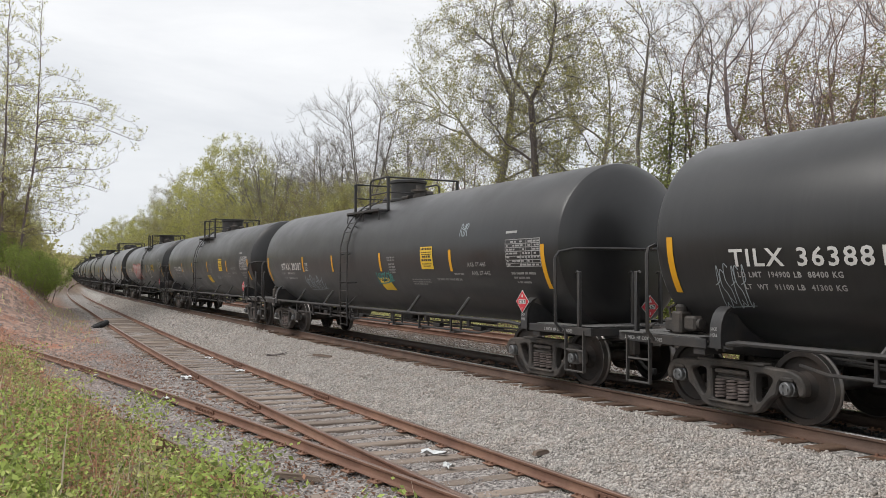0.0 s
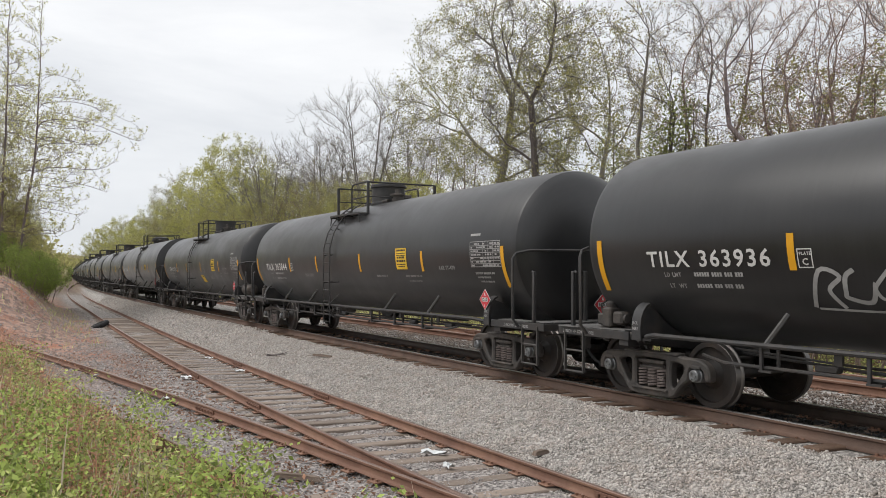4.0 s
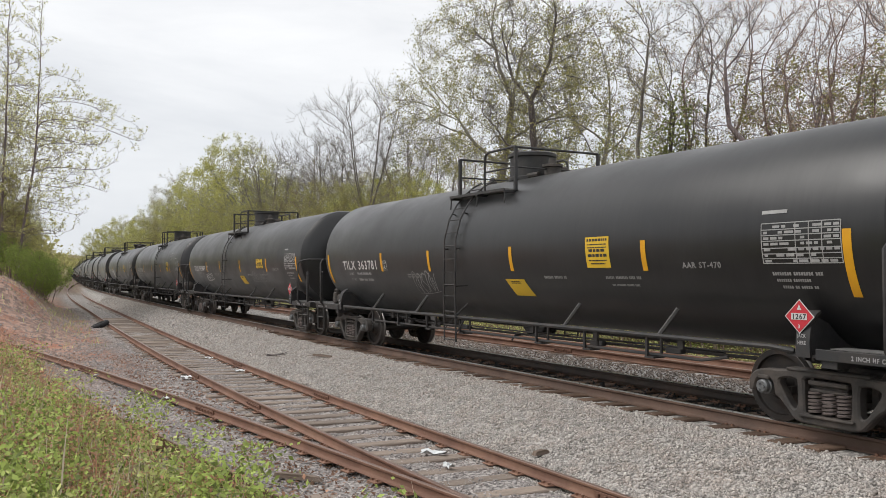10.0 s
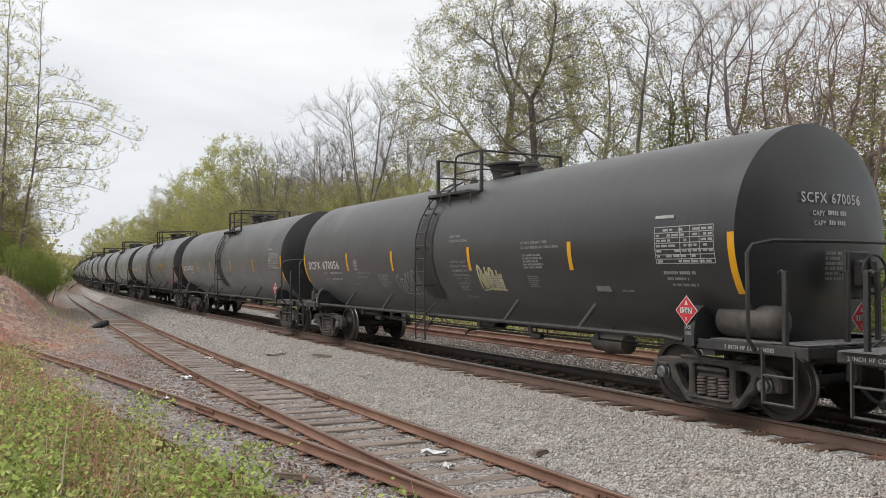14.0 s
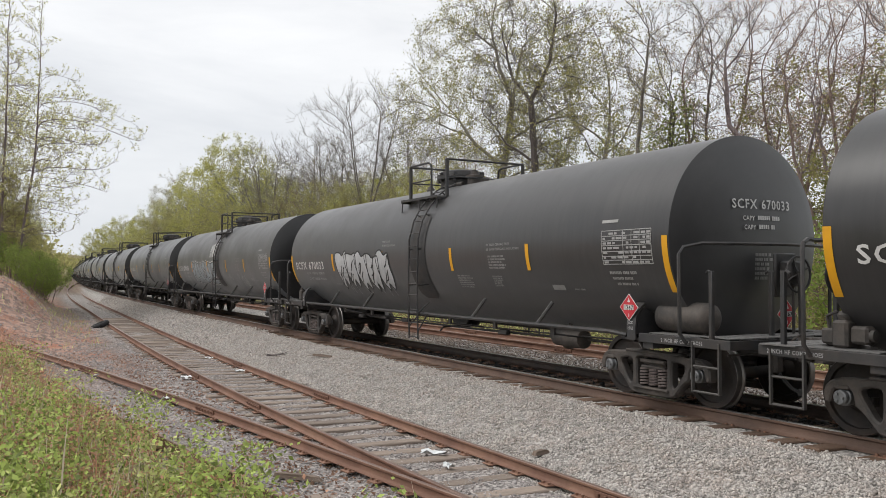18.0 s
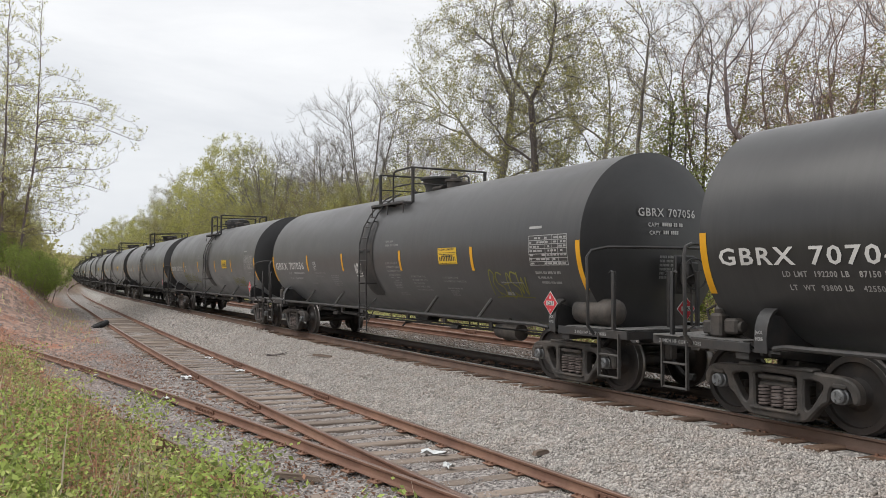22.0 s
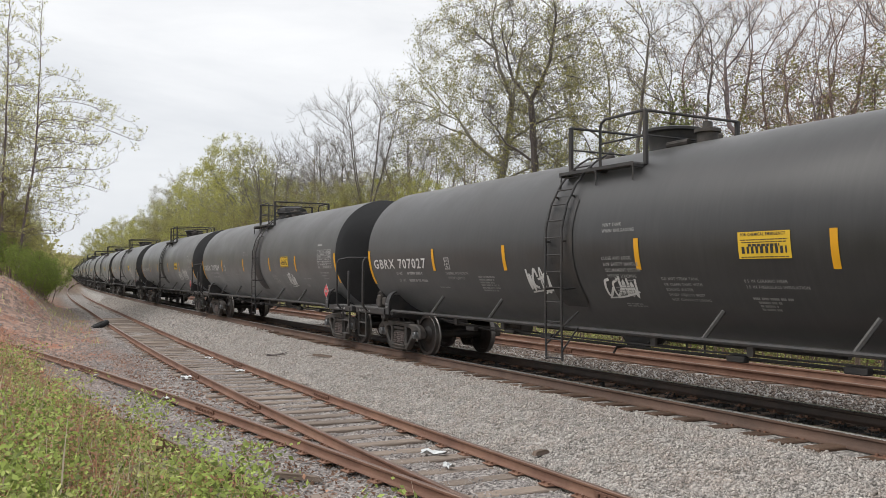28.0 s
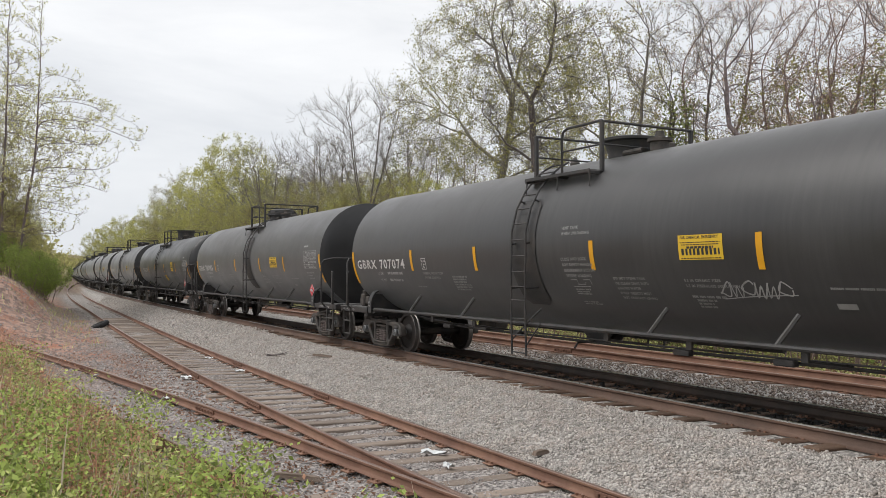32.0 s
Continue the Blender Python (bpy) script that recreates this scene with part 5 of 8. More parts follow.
def small_print(kind, layout):
    def build():
        sh, rng = Shape(), random.Random(kind)
        b_lay = layout == "B"
        if kind == "SCFX":
            q = 3.28
            lettering(sh, "0.5 INCH CERAMIC FIBER", 0.060, q, 0.0)
            lettering(sh, "3.5 INCH FIBERGLASS INSULATION", 0.060, q, -0.085)
            word_bars(sh, q + 0.04, -0.18, 0.6, 5, 0.033, rng)
            word_bars(sh, q + 0.06, -0.56, 0.34, 6, 0.024, rng)
            word_bars(sh, 1.95 if b_lay else 2.04, -0.55, 0.65, 6, 0.030, rng)
            word_bars(sh, -2.95 if b_lay else -2.64, -0.55, 0.65, 6, 0.036, rng)
            shell_patch(sh, 5.12, 5.45, -0.82, -0.72, 0, 0.007)
            word_bars(sh, 5.7, -0.78, 0.3, 1, 0.03, rng)
        elif kind == "GBRX":
            q = 3.31 if b_lay else 3.15
            lettering(sh, "0.5 IN CERAMIC FIBER", 0.056, q, -0.63)
            lettering(sh, "3.5 IN FIBERGLASS INSULATION", 0.056, q, -0.71)
            word_bars(sh, q + 0.04, -0.84, 0.62, 1, 0.036, rng)
            word_bars(sh, q + 0.10, -0.90, 0.36, 3, 0.034, rng)
            for k, line in enumerate(("DO NOT STEAM TANK", "OR CLEAN TANK WITH", "BOILING WATER", "SHARP OBJECTS MUST", "NOT CONTACT LINING")):
                lettering(sh, line, 0.058, (1.87 if b_lay else -2.64) + 0.012 * k, -0.61 - 0.082 * k)
            word_bars(sh, -3.04 if b_lay else 1.98, -0.57, 0.70, 6, 0.036, rng)
            e = 5.51 if b_lay else 5.05
            word_bars(sh, e, -0.68, 0.74, 1, 0.028, rng)
            shell_patch(sh, e, e + 0.25, -0.97, -0.89, 0, 0.007)
        if kind in ("SCFX", "GBRX") and b_lay:
            # a small drawn diagram over its caption
            for line in ([(0.82, -0.62), (0.98, -0.62), (0.98, -0.70), (1.16, -0.70), (1.18, -0.66)], [(0.84, -0.74), (1.26, -0.74)], [(1.14, -0.62), (1.30, -0.62), (1.32, -0.70)]):
                stroke(sh, line, 0.014)
            word_bars(sh, 0.86, -0.78, 0.4, 3, 0.026, rng)
            word_bars(sh, 0.90, -1.02, 0.5, 2, 0.026, rng)
        if kind in ("SCFX", "GBRX"):
            word_bars(sh, -4.75, -0.82, 0.62, 1, 0.034, rng)
        elif kind == "TILX":
            word_bars(sh, -3.2, -0.52, 0.75, 2, 0.035, rng)
            word_bars(sh, 2.0, -0.55, 0.8, 1, 0.05, rng)
            word_bars(sh, 3.6, -0.55, 1.1, 1, 0.045, rng)
            word_bars(sh, 3.7, -0.68, 0.7, 1, 0.035, rng)
            lettering(sh, "AAR ST-470", 0.115, 5.25, -0.42)
        else:
            word_bars(sh, 1.50, -0.10, 0.55, 2, 0.04, rng)
            word_bars(sh, 1.55, -0.26, 0.45, 4, 0.042, rng)
            word_bars(sh, 2.6, -0.64, 0.9, 3, 0.035, rng)
            word_bars(sh, 3.8, -0.62, 1.1, 1, 0.045, rng)
            lettering(sh, "AAR ST-445", 0.115, 5.2, -0.36)
            lettering(sh, "AAR ST-445", 0.115, 5.3, -0.54)
            word_bars(sh, 4.6, -0.5, 0.5, 1, 0.035, rng)
        if kind in ("SCFX", "GBRX"):
            lettering(sh, "THERMAL PROTECTION", 0.072, -4.28, -0.54)
            lettering(sh, "SYSTEM EQUIPPED", 0.072, -4.24, -0.64)
            u = 0.72 if layout == "B" else -1.38
            lettering(sh, "VENT TANK", 0.068, u, 0.20)
            lettering(sh, "WHEN UNLOADING", 0.068, u, 0.11)
            if layout == "B":
                for k, line in enumerate(("CLOSE AND LOCK", "BOV SAFETY HANDLE", "SECUREMENT SYSTEM", "BEFORE LOADING")):
                    lettering(sh, line, 0.068, 0.68 + 0.02 * k, -0.30 - 0.092 * k)
        word_bars(sh, 6.70, -0.48, 0.8, 1, 0.045, rng)
        word_bars(sh, 6.74, -0.57, 0.55, 1, 0.04, rng)
        word_bars(sh, 6.80, -0.66, 0.6, 1, 0.04, rng)
        return [b.mesh("stencilled_print", M_FAINT, 40) for b in apart(sh)]
    return cached(("print", kind, layout), build)


def platform_prints():
    def build():
        out = []
        vs, fs = letters("2 INCH HF COMP SHOES", 0.07)
        for u in (7.75, -8.85):
            out.append(("shoe_stencil", Shape().add([(u + a * 0.85, -1.405, 0.918 + b) for a, b, _ in vs], fs)))
        for u in (7.055, -7.225):
            for text, z in (("JACK", 1.13), ("HERE", 1.05)):
                vs, fs = letters(text, 0.058)
                out.append(("jack_stencil", Shape().add([(u + 0.015 + a * 0.75, -1.407, z + b) for a, b, _ in vs], fs)))
        return [(n, q.mesh(n, M_DIM, 40)) for n, q in out]
    return cached("jack", build)


WEIGHTS = {"707037": ("191800 LB   86950 KG", "94200 LB   42750 KG"), "363881": ("194900 LB  88400 KG", "91100 LB  41300 KG"), "363857": ("194800 LB  88300 KG", "91200 LB  41400 KG"),
           "707038": ("191900 LB   87000 KG", "94100 LB   42700 KG"), "20392": ("192200 LB  87150 KG", "93800 LB  42550 KG"), "363883": ("194900 LB  88400 KG", "91100 LB  41300 KG"),
           "363924": ("194800 LB  88300 KG", "91200 LB  41400 KG"), "670003": ("192600 LB   87300 KG", "93400 LB   42400 KG"), "670033": ("192500 LB   87300 KG", "93500 LB   42400 KG"),
           "670065": ("192400 LB   87300 KG", "93600 LB   42400 KG"), "707007": ("192000 LB   87050 KG", "94000 LB   42650 KG"), "707044": ("192200 LB   87150 KG", "93800 LB   42550 KG"), "707083": ("192200 LB   87150 KG", "93800 LB   42550 KG"),
           "707029": ("192400 LB   87250 KG", "93600 LB   42450 KG")}
STYLE = {"TILX": ("drum", 0.0, 0.32), "STAX": ("drum", 0.0, 0.31), "SCFX": ("nozzle", 1.0, 0.30), "GBRX": ("nozzle", 1.0, 0.30)}


MARK_U = {"TILX": -6.88, "STAX": -6.50, "SCFX": -7.62, "GBRX": -7.72}
BOX_U = {"TILX": -4.40, "STAX": -4.30, "SCFX": -4.30, "GBRX": -4.25}
LAYOUT = {
    "A": dict(bars=(-7.95, -4.60, -1.40, 1.90, 4.60, 7.93), lad=(0.22, 0.64), p=(-0.91, 0.83), gap=(0.12, 0.75), dome=-0.30),
    "B": dict(bars=(-7.95, -4.72, -2.02, 1.47, 4.65, 7.95), lad=(-0.60, -0.17), p=(-0.70, 1.12), gap=(-0.62, 0.06), dome=0.68),
    "T": dict(bars=(-7.90, -4.48, -2.08, 1.08, 4.52, 7.74), lad=(-1.20, -0.74), p=(-1.50, 0.58), gap=(-1.40, -0.52), dome=-0.28),
    "U": dict(bars=(-7.86, -4.42, -1.18, 1.96, 4.94, 7.84), lad=(0.64, 1.10), p=(-0.10, 1.45), gap=(0.52, 1.32), dome=0.72),
}


SHELL_PARTS = ("tank", "ladder", "reflector_strip", "inspection_table", "symbol_box", "stencilled_print", "reporting_mark", "weight_stencil", "end_mark", "capacity_stencil", "test_stencil", "emergency_sign", "caution_decal", "graffiti")
TOP_PARTS = ("walkway_grating", "walkway_frame", "railing_post", "side_rail", "end_rail", "manway_housing", "relief_valve", "valve_box", "vent_pipe", "gauge_cap")
SLIM = 0.96


def slim(car):
    """The bare shells are slimmer than the jacketed ones by their insulation: markings follow, fittings on top sit lower."""
    for ob in car.children:
        kind = ob.name.split(".")[0]
        if kind in SHELL_PARTS:
            ob.scale = (1, SLIM, SLIM)
            ob.location.z = ob.location.z * SLIM + 0.065
        elif kind in TOP_PARTS:
            ob.location.z -= 0.09


def tank_car(j, mark, number, brake_front, art=None, full=True, dome=None, layout=None):
    """One tank car with its parts. art(rng) gives (name, Shape, materials, label) of the spray paint on its side."""
    style, crease, size = STYLE[mark]
    dome = dome or style
    layout = layout or {"drum": "T", "bowl": "B", "nozzle": "A"}[dome]
    lay = LAYOUT[layout]
    END["flat"] = bool(crease)
    rng = random.Random(number)
    sprayed = " and spray paint" if art else ""
    car = thing("tank_car", None, f"black {'insulated ' if crease else ''}tank car with yellow strips, white stencils{sprayed}", "tank car", "tank cars of the train")
    CARS.append((j, car))
    t = part("tank", tank_mesh(crease), None, car, "satin black steel tank, dusty on top")
    if not full:
        for s in (-1, 1):
            part("truck", cached("farTruck", far_truck_mesh), None, car).location = (s * TRUCK_X, 0, 0)
            d = part("end_platform", deck_mesh(), None, car)
            d.rotation_euler = (0, 0, 0 if s > 0 else math.pi)
        for name, me in platform_mesh(layout):
            part(name, me, None, car)
        for name, me in railing_parts(layout):
            part(name, me, None, car)
        part("manway_housing", dome_mesh(dome), None, car).location = (lay["dome"], 0, 0)
        part("side_handrail", side_pipe_mesh(), None, car)
        for u in (-7.95, 7.95):
            part("reflector_strip", bar_mesh(True), None, car).location = (u, 0, 0)
        if not crease:
            slim(car)
        return car
    for s in (1, -1):
        turn = 0 if s > 0 else math.pi
        add_truck(car, s * TRUCK_X)
        for name, me in (("end_platform", deck_mesh()), ("end_handrail", end_rail_mesh()), ("coupler", coupler_mesh()), ("air_hose", hose_mesh()), ("saddle", saddle_mesh())):
            o = part(name, me, None, car)
            o.rotation_euler = (0, 0, turn)
            if name == "saddle":
                o.location = (s * TRUCK_X, 0, 0)
        for u, y in ((8.64, -1.36), (8.64, 1.36), (8.70, -0.30), (8.70, 0.30)):
            part("grab_post", post_mesh(u, y), None, car).rotation_euler = (0, 0, turn)
        for q in (0, 1):
            o = part("sill_step", step_mesh(), None, car)
            o.rotation_euler = (0, 0, turn)
            if q:
                o.location = (0, 2.79 * s, 0)
    part("side_handrail", side_pipe_mesh(), None, car)
    part("side_handrail", side_pipe_mesh(), None, car).rotation_euler = (0, 0, math.pi)
    for u in (-4.80, -2.55, 2.72, 4.88):
        part("strut", strut_mesh(), None, car).location = (u, 0, 0)
        o = part("strut", strut_mesh(), None, car)
        o.location, o.rotation_euler = (u, 0, 0), (0, 0, math.pi)
    part("ladder", ladder_mesh(*lay["lad"]), None, car)
    o = part("ladder", ladder_mesh(*lay["lad"]), None, car)
    o.location, o.rotation_euler = (lay["lad"][0] + lay["lad"][1], 0, 0), (0, 0, math.pi)
    if crease:
        part("ladder_pad", ladder_pad_mesh(*lay["lad"]), None, car, "dark round-cornered pad on the shell")
    else:
        part("low_pipe", low_pipe_mesh(), None, car)
        for u in (-4.9, -3.5, -2.1, -0.7, 1.9, 3.2, 4.6):
            part("pipe_hanger", hanger_mesh(), None, car).location = (u, 0, 0)
    part("brake_rigging", underside_mesh(), None, car)
    for name, me in platform_mesh(layout):
        part(name, me, None, car)
    for name, me in railing_parts(layout):
        part(name, me, None, car)
    part("manway_housing", dome_mesh(dome), None, car).location = (lay["dome"], 0, 0)
    for name, me in valve_mesh():
        part(name, me, None, car).location = (lay["dome"] - 1.2, 0, 0)
    b = 1 if brake_front else -1
    o = part("hand_brake", brake_wheel_mesh(), None, car, "spoked hand-brake wheel on its gear box")
    o.location, o.rotation_euler = (b * 8.66, b * 0.30, 1.86), (0, 0, 0 if b > 0 else math.pi)
    part("control_valve", control_valve_mesh(), None, car)
    o = part("air_reservoir", reservoir_mesh(), None, car)
    o.location = (b * 7.85, -1.0 * b, 1.25)
    o = part("brake_valve", cylinder_mesh(), None, car)
    o.location = (4.6 * b, -0.55 * b, 0.72)
    # markings on the side that shows
    for u, tall in zip(lay["bars"], (True, False, False, False, False, True)):
        part("reflector_strip", bar_mesh(tall), None, car, "faded yellow reflective strip").location = (u, 0, 0)
    for s, x, y, z in ((0, 7.10, -1.40, 1.37),):
        part("hazard_placard", placard_mesh(), None, car, "red and white diamond placard").location = (x, y, z)
    o = part("hazard_placard", placard_mesh(), None, car, "red and white diamond placard")
    o.location, o.rotation_euler = (8.50, 0.25, 1.30), (0, 0, math.pi / 2)
    part("inspection_table", table_mesh(), None, car, "white stencilled grid of inspection dates")
    part("symbol_box", square_mesh(), None, car).location = (BOX_U[mark], 0, 0)
    for me in small_print(mark, layout):
        part("stencilled_print", me, None, car)
    for name, me in platform_prints():
        part(name, me, None, car)
    sh = Shape()
    width = {"TILX": 2.1, "STAX": 1.85, "SCFX": 2.3, "GBRX": 2.65}[mark]
    vs, _ = letters(f"{mark} {number}", size)
    wide = max(q[0] for q in vs)
    lettering(sh, f"{mark} {number}", size, MARK_U[mark], -0.40, width / wide)
    part("reporting_mark", sh, M_WHITE, car, "white stencilled car number", None)
    lines = WEIGHTS.get(number)
    for k, (word, v) in enumerate((("LD LMT", -0.55), ("LT  WT", -0.72))):
        sh = Shape()
        if lines:
            lettering(sh, f"{word}  {lines[k]}", 0.105 if mark == "TILX" else 0.098, -6.80 + 0.06 * k, v, 0.9)
        else:
            lettering(sh, word, 0.09, -6.6 + 0.05 * k, v, 0.9)
            word_bars(sh, -6.05, v + 0.065, 0.95, 1, 0.06, rng)
        part("weight_stencil", sh, M_DIM, car, "", None)
    part("end_mark", lettering(Shape(), f"{mark} {number}", 0.19, -0.44, 2.80, 1.0, end=True), M_WHITE, car, "white stencilled number on the tank head", None)
    for k, text in enumerate(("CAPY 29160 US GAL", "CAPY 110350 L")):
        sh = lettering(Shape(), text if number == "670037" else "CAPY", 0.09, -0.24 + 0.02 * k, 2.63 - 0.13 * k, 0.95, end=True)
        if number != "670037":
            word_bars(sh, 0.06 + 0.02 * k, 2.70 - 0.13 * k, 0.6 - 0.15 * k, 1, 0.06, rng, end=True)
        part("capacity_stencil", sh, M_WHITE, car, "", None)
    part("test_stencil", word_bars(Shape(), 0.0, 2.16, 0.42, 6, 0.042, rng, end=True), M_FAINT, car, "", None)
    if mark == "GBRX":
        part("emergency_sign", sign_mesh(True), None, car, "yellow emergency contact decal").location = (3.70 if layout == "B" else 3.53, 0, 0)
    elif mark != "SCFX":
        part("emergency_sign", sign_mesh(number in ("363883", "20668")), None, car, "yellow emergency contact decal").location = (4.42 if number == "20668" else 3.75 if number == "363883" else 4.25 if layout == "U" else 3.5, 0, 0)
        if number == "363883" or number != "20668" and rng.random() < (0.9 if mark == "STAX" else 0.45):
            part("caution_decal", caution_mesh(), None, car, "slanted yellow caution decal")
    if art:
        for name, shape, mats, label in art(rng):
            part(name, shape, mats, car, label, None)
    if not crease:
        slim(car)
    return car


def far_truck_mesh():
    sh = Shape()
    for s in (-1, 1):
        for x in (-0.889, 0.889):
            sh.lathe([(-0.79 * s, 0.0), (-0.79 * s, 0.457), (-0.66 * s, 0.457), (-0.66 * s, 0.0)], 18, "y", (x, 0, 0.457))
        sh.box(-1.1, 1.1, s * 1.0 - 0.07, s * 1.0 + 0.07, 0.5, 0.72, bevel=0.03)
        sh.prism([(-0.75, 0.6), (0.75, 0.6), (0.42, 0.12), (-0.42, 0.12)], s * 1.0 - 0.05, s * 1.0 + 0.05)
    sh.box(-0.2, 0.2, -1.0, 1.0, 0.34, 0.9)
    return sh.mesh("truck", M_CAST, 30)


def block_letters(text, u, v, w, h):
    """Fat spray letters with a dark edge and a pale rim."""
    def fat(swell, lift, mi, sh):
        cu = bpy.data.curves.new("letters", "FONT")
        cu.body, cu.size, cu.resolution_u, cu.offset, cu.space_character = text, 1.0, 2, swell, 1.12
        ob = bpy.data.objects.new("letters", cu)
        scene.collection.objects.link(ob)
        me = ob.to_mesh()
        vs, fs = [tuple(q.co) for q in me.vertices], [tuple(p.vertices) for p in me.polygons]
        ob.to_mesh_clear()
        bpy.data.objects.remove(ob)
        bpy.data.curves.remove(cu)
        wide = max(q[0] for q in vs)
        vs, fs = slice_rows(vs, fs, 0.06)
        sh.add([on_shell(u + a / wide * w, v + h * (0.05 + b / 0.78) + 0.05 * math.sin(a * 2.6), lift) for a, b, _ in vs], fs, mi)
        return sh
    return fat(0.045, 0.0105, 0, fat(0.085, 0.0085, 1, fat(0.11, 0.0068, 2, Shape())))


def spray(kind, u, v, w, h, count, mat, mat2=None, width=0.05):
    label = "spray-painted scrawl"

    def art(rng):
        if kind == "PANCAKE":
            return [("graffiti", block_letters(kind, u, v, w, h), [mat, mat2, M_WHITE], "silver spray-painted block letters")]
        if kind == "balloon":
            return [("graffiti", balloon(rng, u, v, w, h, count), [mat, mat2 or M_INK, M_INK if mat2 is not M_RED else M_RED], label)]
        return [("graffiti", scribble(rng, u, v, w, h, count, width, kind == "loops"), mat, label)]
    return art


def both(*arts):
    return lambda rng: [x for a in arts for x in a(rng)]


CARS = []
